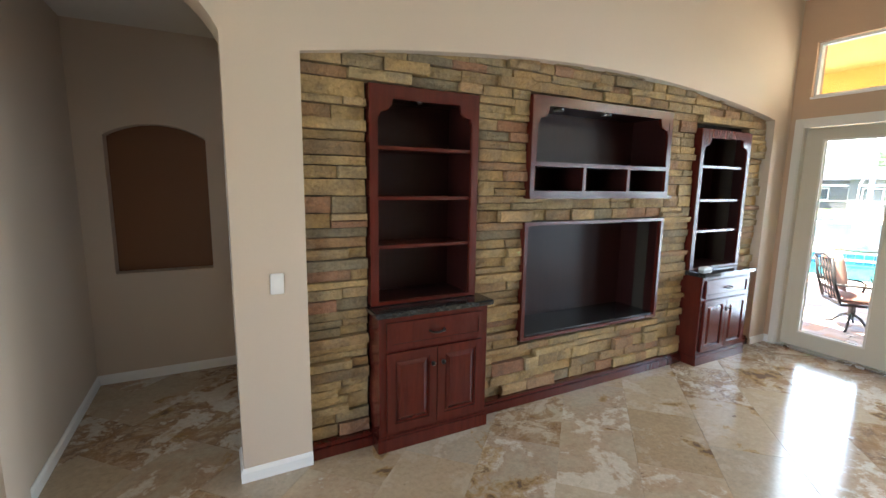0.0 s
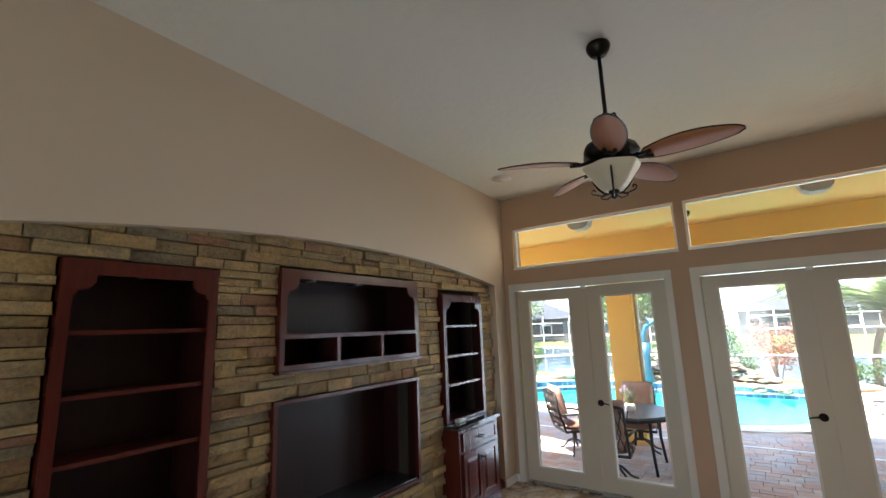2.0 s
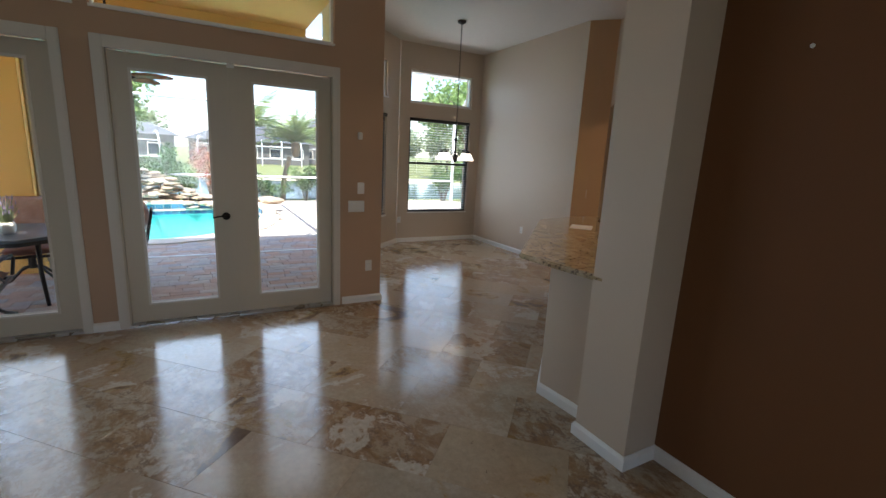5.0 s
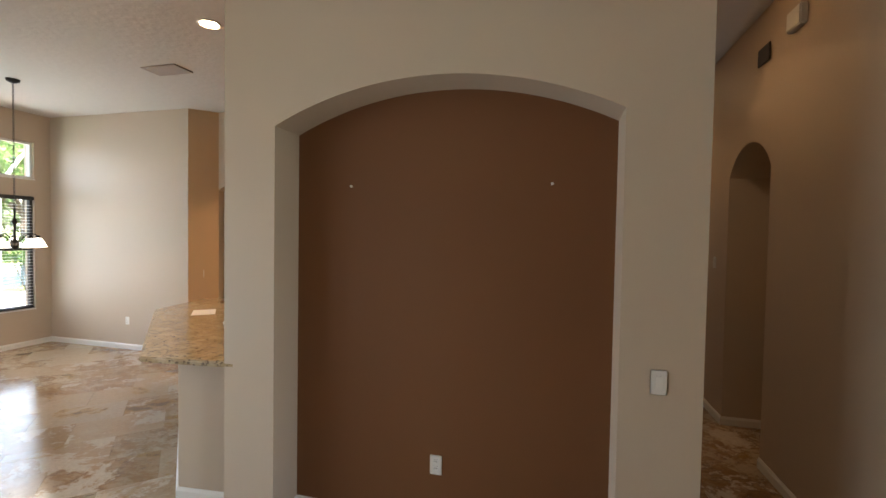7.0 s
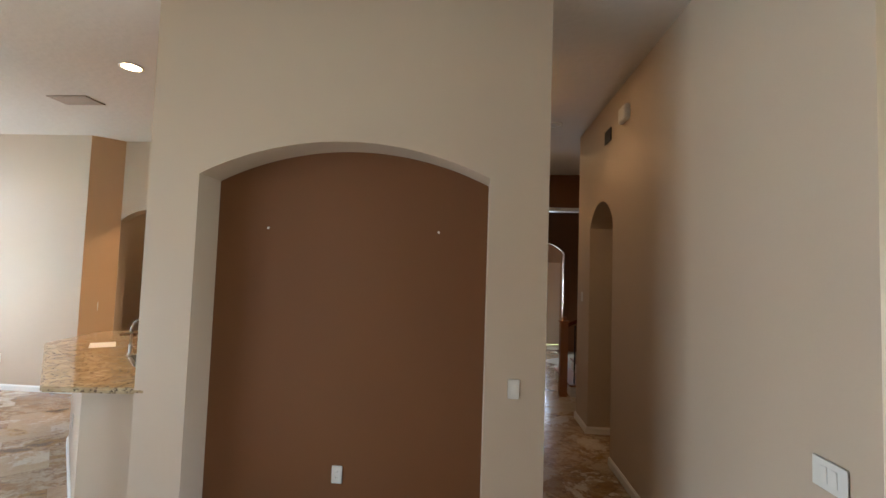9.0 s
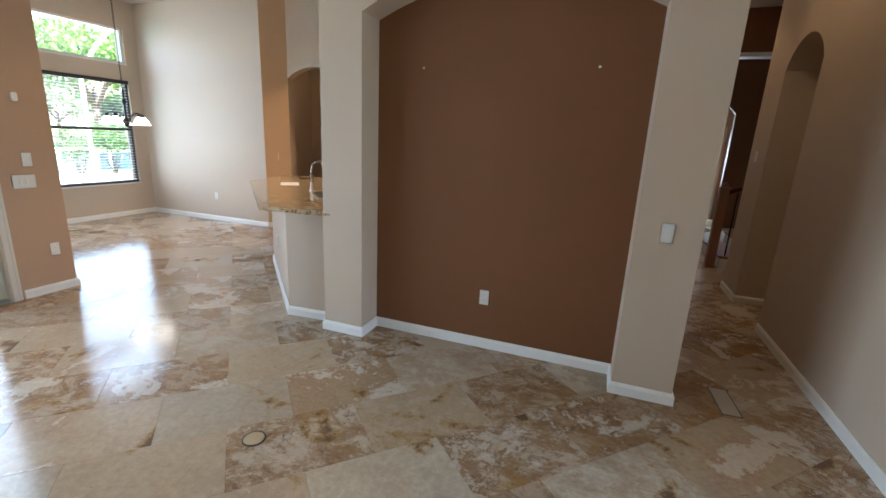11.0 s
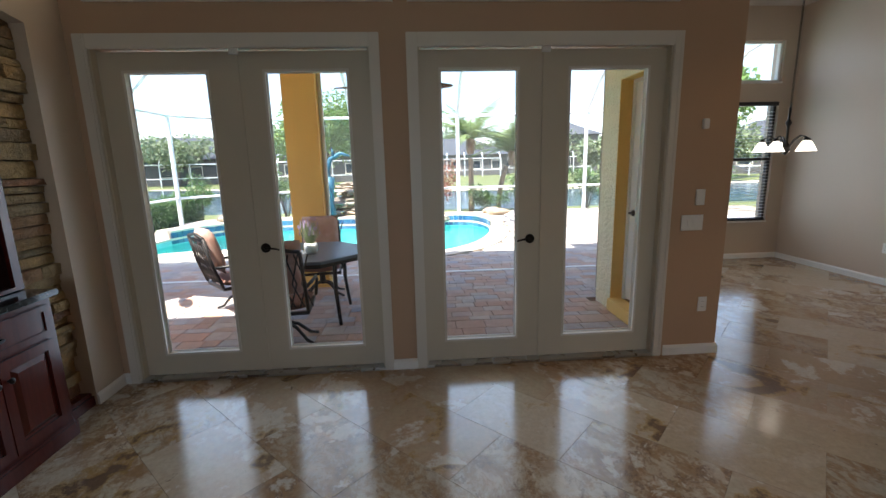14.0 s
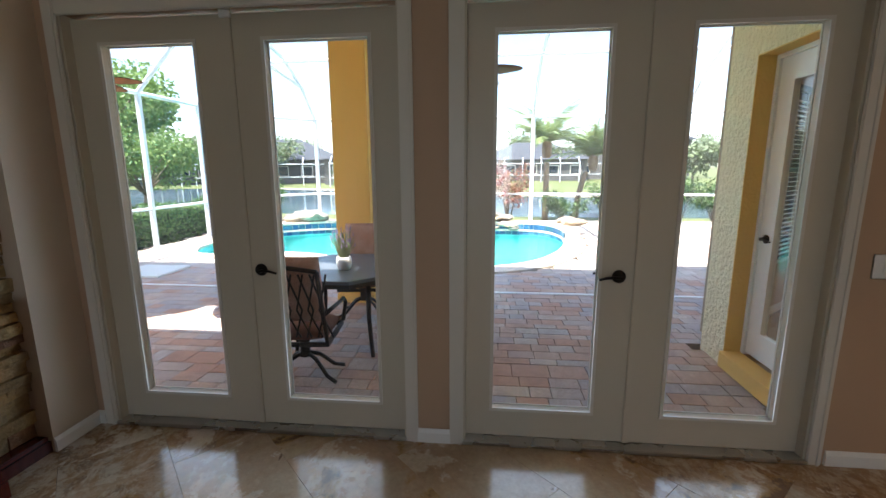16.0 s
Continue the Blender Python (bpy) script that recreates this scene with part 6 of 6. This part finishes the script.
for k in range(90):
    a, r, h = rl.uniform(0, 6.28), rl.uniform(0.02, 0.12), rl.uniform(0.10, 0.25)
    p1 = Vector((math.cos(a) * r * 0.3, math.sin(a) * r * 0.3, 0.10))
    p2 = Vector((math.cos(a) * r, math.sin(a) * r, 0.10 + h))
    tube(bm, [p1, (p1 + p2) / 2 + Vector((0, 0, 0.02)), p2], 0.003, 4, 0.002)
    if k % 2:
        tube(bf, [p2, p2 + Vector((0, 0, 0.035))], 0.006, 5, 0.003)
part("stems", bm, LAV, o, "green stems")
part("flowers", bf, LAVF, o, "pale purple flower spikes")

# ---- rocks and statue ----
ROCK = pieces("waterfall_rock", [(0.40, 0.34, 0.26), (0.32, 0.25, 0.18), (0.46, 0.41, 0.33), (0.28, 0.24, 0.20), (0.38, 0.29, 0.20)], 0.85, 18, 0.7, 0.02, (0.12, 0.10, 0.08), 0.6)


def boulder(seed):
    rnd = random.Random(seed)
    bm = bmesh.new()
    bmesh.ops.create_icosphere(bm, subdivisions=2, radius=0.5)
    for v in bm.verts:
        n = noise.noise(v.co * 2.3 + Vector((seed * 7.1, 0, 0)))
        v.co *= 1 + 0.35 * n
        v.co.z = max(-0.42, min(0.42, v.co.z * 1.15))
    me = bpy.data.meshes.new("rock")
    bm.to_mesh(me)
    bm.free()
    me.materials.append(ROCK)
    return me


ROCKS = [boulder(s) for s in range(8)]
fall = thing("rock_waterfall", "stacked natural rock waterfall behind the pool", "rock waterfall")
rr = random.Random(12)
for layer in range(13):
    z = -0.14 + layer * 0.086
    for k in range(int(26 - layer * 1.35)):
        mid, half = 1.35 + 0.075 * layer, 1.85 - layer * 0.105
        y = mid + rr.uniform(-1, 1) * half
        xx = 14.95 + rr.uniform(-0.24, 0.30) + layer * 0.043
        s = rr.uniform(0.26, 0.56)
        r = new("rock", rr.choice(ROCKS))
        r.parent = fall
        r.matrix_basis = Matrix.Translation((xx, y, z + 0.06)) @ Euler((rr.uniform(-0.12, 0.12), rr.uniform(-0.12, 0.12), rr.uniform(0, 6.3))).to_matrix().to_4x4() @ Matrix.Diagonal((s, s * rr.uniform(0.55, 1.0), s * rr.uniform(0.17, 0.30), 1))
for x, y, s in ((14.75, 5.35, 0.8), (14.55, 5.75, 0.55), (14.2, -1.55, 0.5), (14.6, -1.45, 0.45)):
    r = new("boulder", ROCKS[int(s * 10) % 8])
    tagged(r, "pale rounded boulder on the pool edge", "boulder", "pool edge boulders")
    r.matrix_basis = Matrix.Translation((x, y, 0.085 + s * 0.16)) @ Matrix.Diagonal((s, s * 1.2, s * 0.45, 1))
bm = bmesh.new()
tube(bm, [(0, 0, 0), (0.03, 0.05, 0.4), (-0.02, 0.0, 0.8), (0.02, -0.06, 1.15)], 0.20, 12, 0.13)
tube(bm, [(0.02, -0.05, 0.95), (0.0, 0.02, 1.3), (0.02, -0.10, 1.62), (0.0, -0.38, 1.78), (0.0, -0.62, 1.70)], 0.10, 12, 0.03)
tube(bm, [(0.02, 0.0, 0.7), (0.0, 0.16, 1.1), (0.02, 0.22, 1.5), (0.0, 0.10, 1.85)], 0.09, 10, 0.03)
tube(bm, [(0.0, -0.2, 1.68), (0.0, -0.15, 1.95)], 0.05, 8, 0.01)
st = part("statue", bm, paint("verdigris_bronze", (0.045, 0.13, 0.19), 0.5, 0.35, 20, 4, 0.3, metal=0.3), None, "", True)
tagged(st, "blue-green patinated bronze garden statue by the pool", "statue")
st.matrix_basis = pose(14.6, 3.05, 0.05)

# ---- planting ----
def leaves_mesh(name, n, where, size, seed, droop=0.3):
    """Many small folded leaves round given centres: where(rnd) gives a place and an outward way."""
    rnd = random.Random(seed)
    verts, faces = [], []
    for _ in range(n):
        p, out = where(rnd)
        d = Vector((rnd.gauss(0, 1), rnd.gauss(0, 1), rnd.gauss(0, 0.7))) + out * 0.8
        d.normalize()
        s = d.cross(Vector((rnd.gauss(0, 1), rnd.gauss(0, 1), rnd.gauss(0, 1)))).normalized()
        L = size * rnd.uniform(0.6, 1.3)
        w = L * 0.28
        tip = p + d * L - Vector((0, 0, droop * L * rnd.random()))
        m1 = p + d * L * 0.5
        k = len(verts)
        verts += [p, m1 + s * w, tip, m1 - s * w]
        faces += [(k, k + 1, k + 2), (k, k + 2, k + 3)]
    me = bpy.data.meshes.new(name)
    me.from_pydata([tuple(v) for v in verts], [], faces)
    return me


def leafy(name, colours):
    m, t, nodes, links, b = nodes_of(name)
    geo = nodes.new("ShaderNodeNewGeometry")
    c = ramp(nodes, links, geo.outputs["Random Per Island"], [((i + 0.5) / len(colours), q) for i, q in enumerate(colours)])
    links.new(c, b.inputs["Base Color"])
    b.inputs["Roughness"].default_value = 0.55
    tl = nodes.new("ShaderNodeBsdfTranslucent")
    links.new(c, tl.inputs[0])
    mx = nodes.new("ShaderNodeMixShader")
    mx.inputs[0].default_value = 0.3
    links.new(b.outputs[0], mx.inputs[1])
    links.new(tl.outputs[0], mx.inputs[2])
    links.new(mx.outputs[0], nodes["Material Output"].inputs[0])
    return m


LEAF = leafy("shrub_leaves", [(0.06, 0.13, 0.03), (0.09, 0.18, 0.04), (0.12, 0.22, 0.05), (0.05, 0.11, 0.03)])
LEAFPALE = leafy("tree_leaves", [(0.15, 0.25, 0.07), (0.19, 0.30, 0.08), (0.12, 0.20, 0.06), (0.22, 0.31, 0.10)])
# Washed-out greens for far crowns: distance haze mixed into the leaf colour.
LEAFHAZE = leafy("hazed_far_leaves", [(0.17, 0.22, 0.11), (0.21, 0.26, 0.13), (0.14, 0.19, 0.10), (0.24, 0.28, 0.16)])
LEAFRED = leafy("red_croton_leaves", [(0.30, 0.06, 0.05), (0.35, 0.12, 0.08), (0.10, 0.14, 0.04), (0.40, 0.18, 0.12)])
PALM = leafy("palm_fronds", [(0.21, 0.29, 0.10), (0.27, 0.34, 0.13), (0.15, 0.22, 0.07)])
BARK = paint("grey_bark", (0.16, 0.12, 0.09), 0.9, 0.3, 30, 6, 0.8, depth=0.02)
PALMBARK = paint("ringed_palm_bark", (0.24, 0.16, 0.10), 0.9, 0.35, 18, 8, 0.9, depth=0.02)


def shrub(x, y, z, r, h, n, seed, mat=None, size=0.09, label="leafy green shrub beyond the pool cage"):
    rnd = random.Random(seed)
    o = thing("shrub", label, "shrub", "garden shrubs", pose(x, y, z))
    tips = []
    for k in range(7):
        a, rr_ = rnd.uniform(0, 6.28), rnd.uniform(0.25, 0.9) * r
        tip = Vector((math.cos(a) * rr_, math.sin(a) * rr_, h * rnd.uniform(0.55, 0.95)))
        part("stem", tube(bmesh.new(), [(0, 0, 0), tip * 0.5 + Vector((0, 0, 0.1 * h)), tip], 0.022, 5, 0.008), BARK, o, "", True)
        tips.append(tip)
        tips.append(tip * 0.65 + Vector((rnd.uniform(-0.2, 0.2) * r, rnd.uniform(-0.2, 0.2) * r, 0.1 * h)))

    def where(q):
        c = q.choice(tips)
        d = Vector((q.gauss(0, 1), q.gauss(0, 1), q.gauss(0, 0.9))).normalized()
        return c + d * (q.random() ** 0.5) * 0.36 * r, d
    me = leaves_mesh("foliage", n, where, size, seed)
    me.materials.append(mat or LEAF)
    f = new("foliage", me)
    f.parent = o
    return o


spots = [(17.6, 7.9, 0.8, 1.7), (17.7, 5.1, 0.75, 2.1), (17.6, 3.9, 0.6, 1.6), (17.5, 2.4, 0.6, 1.3), (17.7, 0.6, 0.9, 1.3), (17.8, -1.9, 0.7, 1.1), (17.9, -3.2, 0.6, 1.4), (17.5, -5.4, 0.7, 2.0), (17.4, -6.4, 0.7, 1.6), (16.8, -8.4, 0.8, 1.8), (17.6, -10.0, 0.9, 2.0)]
for i, (x, y, r, h) in enumerate(spots):
    shrub(x, y, -0.4, r, h, 1700, 40 + i)
shrub(17.4, -0.1, -0.4, 0.9, 2.0, 1900, 77, LEAFRED, label="red-leaved croton shrub behind the rocks")
shrub(16.2, 1.2, -0.13, 0.7, 1.6, 1500, 78, label="green shrub rising behind the waterfall rocks")

# clipped hedge outside the north side of the cage
o = thing("hedge", "dense dark green clipped hedge along the cage", "hedge")


def hedge_where(q):
    x, y, zz = q.uniform(7.5, 17.5), q.uniform(7.75, 8.6), q.uniform(-0.4, 0.62)
    if q.random() < 0.6:
        y = 7.75 + q.random() * 0.12
    elif q.random() < 0.5:
        zz = 0.55 + q.random() * 0.12
    return Vector((x, y, zz + 0.06 * math.sin(x * 3.1))), Vector((0, -0.6, 0.4))


me = leaves_mesh("foliage", 16000, hedge_where, 0.075, 5)
me.materials.append(LEAF)
f = new("foliage", me)
f.parent = o
part("twigs", boxed(7.6, 7.95, -0.4, 17.4, 8.45, 0.50), paint("hedge_core", (0.02, 0.035, 0.012), 0.95, 0.4, 30, 4, 0.5), o, "dark inner twigs")


def palm(x, y, z, lean, height, seed):
    rnd = random.Random(seed)
    o = thing("palm_tree", "young date palm with a stout trunk and arching fronds", "palm tree", "palms by the pond", pose(x, y, z))
    top = Vector((lean[0], lean[1], height))
    bm = bmesh.new()
    pts = [Vector((0, 0, 0)).lerp(top, s) + Vector((lean[0], lean[1], 0)) * 0.25 * math.sin(math.pi * s) * -1 for s in (0, 0.2, 0.4, 0.6, 0.75)]
    tube(bm, pts, 0.11, 10, 0.085)
    part("trunk", bm, PALMBARK, o, "", True)
    bm = bmesh.new()
    lathe(bm, [(0.10, -0.55), (0.14, -0.45), (0.16, -0.25), (0.15, -0.08), (0.08, 0.05), (0, 0.08)], 14, top, 0.08, 7)
    part("crown_shaft", bm, PALMBARK, o, "shaggy brown leaf bases", True)
    verts, faces = [], []
    for k in range(34):
        a = 2.4 * k + rnd.uniform(-0.2, 0.2)
        up = rnd.uniform(0.35, 1.40)
        L = rnd.uniform(1.5, 2.15)
        c, s = math.cos(a), math.sin(a)
        spine = []
        for i in range(13):
            t = i / 12
            r = L * t * math.cos(up * (1 - 0.5 * t))
            zz = L * t * math.sin(up) - 0.80 * L * t * t * (0.80 - 0.30 * up)
            spine.append(top + Vector((c * r, s * r, zz)))
        side = Vector((-s, c, 0))
        for i in range(1, 13):
            d = (spine[i] - spine[i - 1]).normalized()
            for sg in (1, -1):
                for h in (0.0, 0.33, 0.66):
                    p = spine[i - 1].lerp(spine[i], h)
                    l = 0.42 * math.sin(math.pi * min(1, (i + h) / 13 * 0.9 + 0.12))
                    tip = p + (side * sg * 0.8 + d * 0.55 + Vector((0, 0, -0.28 + rnd.uniform(-0.15, 0.15)))).normalized() * l
                    n = len(verts)
                    verts += [p - d * 0.022, p + d * 0.022, tip]
                    faces.append((n, n + 1, n + 2))
        for i in range(12):
            n = len(verts)
            verts += [spine[i] + side * 0.012, spine[i] - side * 0.012, spine[i + 1] - side * 0.008, spine[i + 1] + side * 0.008]
            faces.append((n, n + 1, n + 2, n + 3))
    me = bpy.data.meshes.new("fronds")
    me.from_pydata([tuple(v) for v in verts], [], faces)
    me.materials.append(PALM)
    f = new("fronds", me)
    f.parent = o
    return o


palm(18.6, -1.42, -0.4, (0.0, 0.02), 2.75, 1)
palm(19.2, -2.55, -0.4, (0.15, -0.55), 2.3, 2)


def tree(x, y, h, r, n, seed, size=0.5, mat=None):
    rnd = random.Random(seed)
    o = thing("tree", "broad leafy tree with an uneven green crown", "tree", "garden trees", pose(x, y, -0.4))
    part("trunk", tube(bmesh.new(), [(0, 0, 0), (0.1, 0.05, h * 0.25), (0, 0, h * 0.5)], 0.035 * h, 9, 0.02 * h), BARK, o, "", True)
    clumps = []
    for k in range(14):
        a, e = rnd.uniform(0, 6.28), rnd.uniform(-0.3, 1.0)
        d = r * rnd.uniform(0.35, 0.95)
        c = Vector((math.cos(a) * d, math.sin(a) * d, h * 0.62 + e * h * 0.28))
        clumps.append((c, r * rnd.uniform(0.28, 0.5)))
        part("limb", tube(bmesh.new(), [(0, 0, h * 0.3), c * 0.5 + Vector((0, 0, h * 0.2)), c], 0.012 * h, 5, 0.004 * h), BARK, o, "", True)

    def where(q):
        c, rad = q.choice(clumps)
        d = Vector((q.gauss(0, 1), q.gauss(0, 1), q.gauss(0, 0.8))).normalized()
        return c + d * rad * q.random() ** 0.4, d
    me = leaves_mesh("crown", n, where, size, seed)
    me.materials.append(mat or LEAFPALE)
    f = new("crown", me)
    f.parent = o
    return o


tree(21.3, 18.2, 6.3, 3.5, 16000, 1, 0.22)
tree(18.8, 13.6, 3.1, 1.8, 7000, 2, 0.16)
tree(44.5, 8.6, 7.4, 4.2, 10000, 3, 0.34)
tree(37, -22, 9.5, 4.6, 9000, 4, 0.40)
# distant trees, in the leaves paled to look hazy
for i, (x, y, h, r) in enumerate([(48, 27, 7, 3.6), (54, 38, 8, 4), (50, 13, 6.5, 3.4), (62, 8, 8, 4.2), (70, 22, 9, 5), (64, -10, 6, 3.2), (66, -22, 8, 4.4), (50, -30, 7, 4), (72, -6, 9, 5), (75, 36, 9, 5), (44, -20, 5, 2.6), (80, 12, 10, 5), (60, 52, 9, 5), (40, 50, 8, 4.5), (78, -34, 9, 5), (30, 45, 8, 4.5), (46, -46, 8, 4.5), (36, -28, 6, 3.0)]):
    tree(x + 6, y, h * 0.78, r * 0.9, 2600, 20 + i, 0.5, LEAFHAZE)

# ---- houses across the pond ----
HOUSEWALL = paint("pale_house_wall", (0.085, 0.082, 0.08), 0.8, 0.08, 20, 0.5, 0.2)
SHINGLE = paint("grey_shingle_roof", (0.05, 0.056, 0.068), 0.9, 0.15, 30, 0.8, 0.4)
DARKWIN = paint("dark_window_glass", (0.03, 0.04, 0.05), 0.1, 0.1, 10, 1, 0.0)


def house(x, y, turn_, w, d, h, label):
    o = thing("house", label, "house", "houses across the pond", pose(x, y, -0.4, 0, 0, turn_))
    part("wall", boxed(-d / 2, -w / 2, 0, d / 2, w / 2, h), HOUSEWALL, o)
    bm = bmesh.new()
    e = 0.6
    low = [bm.verts.new(p) for p in ((-d / 2 - e, -w / 2 - e, h), (d / 2 + e, -w / 2 - e, h), (d / 2 + e, w / 2 + e, h), (-d / 2 - e, w / 2 + e, h))]
    rz = h + d * 0.26
    r1, r2 = bm.verts.new((0, -w / 2 + d / 2, rz)), bm.verts.new((0, w / 2 - d / 2, rz))
    bm.faces.new(low[::-1])
    bm.faces.new((low[0], low[1], r1))
    bm.faces.new((low[1], low[2], r2, r1))
    bm.faces.new((low[2], low[3], r2))
    bm.faces.new((low[3], low[0], r1, r2))
    part("roof", bm, SHINGLE, o, "grey hipped shingle roof")
    n = int(w / 3)
    storeys = 2 if h > 4 else 1
    for s in range(storeys):
        for k in range(n):
            yy = -w / 2 + (k + 0.5) * w / n
            wd = part("window", slab([rect(yy - 0.75, 0.9 + s * 2.8, yy + 0.75, 2.2 + s * 2.8), rect(yy - 0.65, 1.0 + s * 2.8, yy + 0.65, 2.1 + s * 2.8)], "x", -d / 2 - 0.05, -d / 2), CASING, o, "cream-framed window")
            part("pane", boxed(-d / 2 - 0.03, yy - 0.65, 1.0 + s * 2.8, -d / 2 - 0.01, yy + 0.65, 2.1 + s * 2.8), DARKWIN, wd)
    for k in range(6):
        yy = -w * 0.4 + k * w * 0.16
        part("cage_post", tube(bmesh.new(), [(-d / 2 - 5, yy, 0), (-d / 2 - 5, yy, 2.4), (-d / 2 - 3.6, yy, 3.2), (-d / 2, yy, 3.2)], 0.06, 5), CAGE, o)
    for z in (0.9, 2.4):
        part("cage_rail", tube(bmesh.new(), [(-d / 2 - 5, -w * 0.4, z), (-d / 2 - 5, w * 0.4, z)], 0.05, 5), CAGE, o)
    return o


house(62, 30, 20, 18, 11, 3.0, "single-storey house with a grey roof and pool cage")
house(60, 12, 8, 17, 11, 3.0, "single-storey house with a grey roof and pool cage")
house(72, -6, -5, 15, 10, 3.0, "single-storey house with a grey roof and pool cage")
house(78, -22, -14, 16, 11, 5.8, "two-storey house with a grey roof and pool cage")
house(52, 46, 38, 18, 11, 3.0, "single-storey house with a grey roof and pool cage")
house(50, -42, -35, 18, 11, 3.0, "single-storey house with a grey roof and pool cage")


# ---- floor tiles, laid on the diagonal ----
def tile_mesh(a, b, bevel=0.0008):
    bm = boxed(0, 0, -0.012, a, b, 0.0)
    bmesh.ops.bevel(bm, geom=[e for e in bm.edges if all(v.co.z > -0.001 for v in e.verts)], offset=bevel, segments=1, affect="EDGES")
    me = bpy.data.meshes.new("tile")
    bm.to_mesh(me)
    bm.free()
    return me


floor = bpy.data.objects["floor"]
TA, TB, GAP = 0.685, 0.46, 0.0010
tile_me = tile_mesh(TA - GAP, TB - GAP)
tile_me.materials.append(TILE)
turn = Matrix.Rotation(radians(45), 4, "Z")
near, far = [], bmesh.new()


def on_floor(x, y):
    if -0.9 < x < 5.62 and -1.75 < y < 3.0:
        return True
    if -0.75 < x < 0.35 and (2.9 < y < 4.7 or -10.6 < y < -1.7):
        return True
    if 2.6 < x < 5.8 and -7.0 < y < -1.7:
        return True
    if 5.4 < x < 8.5 and -4.75 < y < -1.5 and (x - 7.2) * 1.41 + (y + 1.6) * 1.26 < 0.15:
        return True
    return -3.2 < x < -0.7 and -0.7 < y < 2.4


spots = []
for j in range(-24, 25):
    for i in range(-17, 18):
        u, v = i * TA + (TA / 2 if j % 2 else 0), j * TB
        c = turn @ Vector((u + TA / 2, v + TB / 2, 0)) + Vector((2.0, -1.0, 0))
        corners = [turn @ Vector((u + a, v + b, 0)) + Vector((2.0, -1.0, 0)) for a in (0, TA) for b in (0, TB)]
        if any(on_floor(p.x, p.y) for p in corners + [c]):
            spots.append((u, v, c))
spots.sort(key=lambda s: (s[2].x - 2.4) ** 2 + (s[2].y - 0.2) ** 2)
def cuts(corners):
    """Planes of the outer walls that a tile would stick out through."""
    out = []
    xs, ys = [p.x for p in corners], [p.y for p in corners]
    cy = sum(ys) / 4
    if max(xs) > 5.58 and cy > -1.50:
        out.append(((5.58, 0, 0), (1, 0, 0)))
    if max(ys) > -1.48 and max(xs) > 5.70 and cy <= -1.50:
        out.append(((0, -1.48, 0), (0, 1, 0)))
    if max(xs) > 8.55:
        out.append(((8.55, 0, 0), (1, 0, 0)))
    if max((p.x - 7.24) * 1.45 + (p.y + 1.50) * 1.30 for p in corners) > 0 and cy < -1.0 and min(xs) > 6.0:
        out.append(((7.24, -1.50, 0), (1.45, 1.30, 0)))
    return out


for k, (u, v, c) in enumerate(spots):
    m = Matrix.Translation((2.0, -1.0, 0)) @ turn @ Matrix.Translation((u, v, 0))
    planes = cuts([m @ Vector((a, b, 0)) for a in (0, TA) for b in (0, TB)])
    if not planes and k < 290:
        t = new("tile", tile_me)
        t.parent = floor
        t.matrix_basis = m
        continue
    one = bmesh.new()
    one.from_mesh(tile_me)
    bmesh.ops.transform(one, matrix=m, verts=one.verts)
    for co, no in planes:
        bmesh.ops.bisect_plane(one, geom=one.verts[:] + one.edges[:] + one.faces[:], plane_co=co, plane_no=no, clear_outer=True)
    if one.faces and planes and k < 290:
        part("tile", one, TILE, floor)
        continue
    me = bpy.data.meshes.new("cut")
    one.to_mesh(me)
    one.free()
    far.from_mesh(me)
rest = part("tile_field", far, TILEFAR, floor)
rest["kind"] = "stuff"
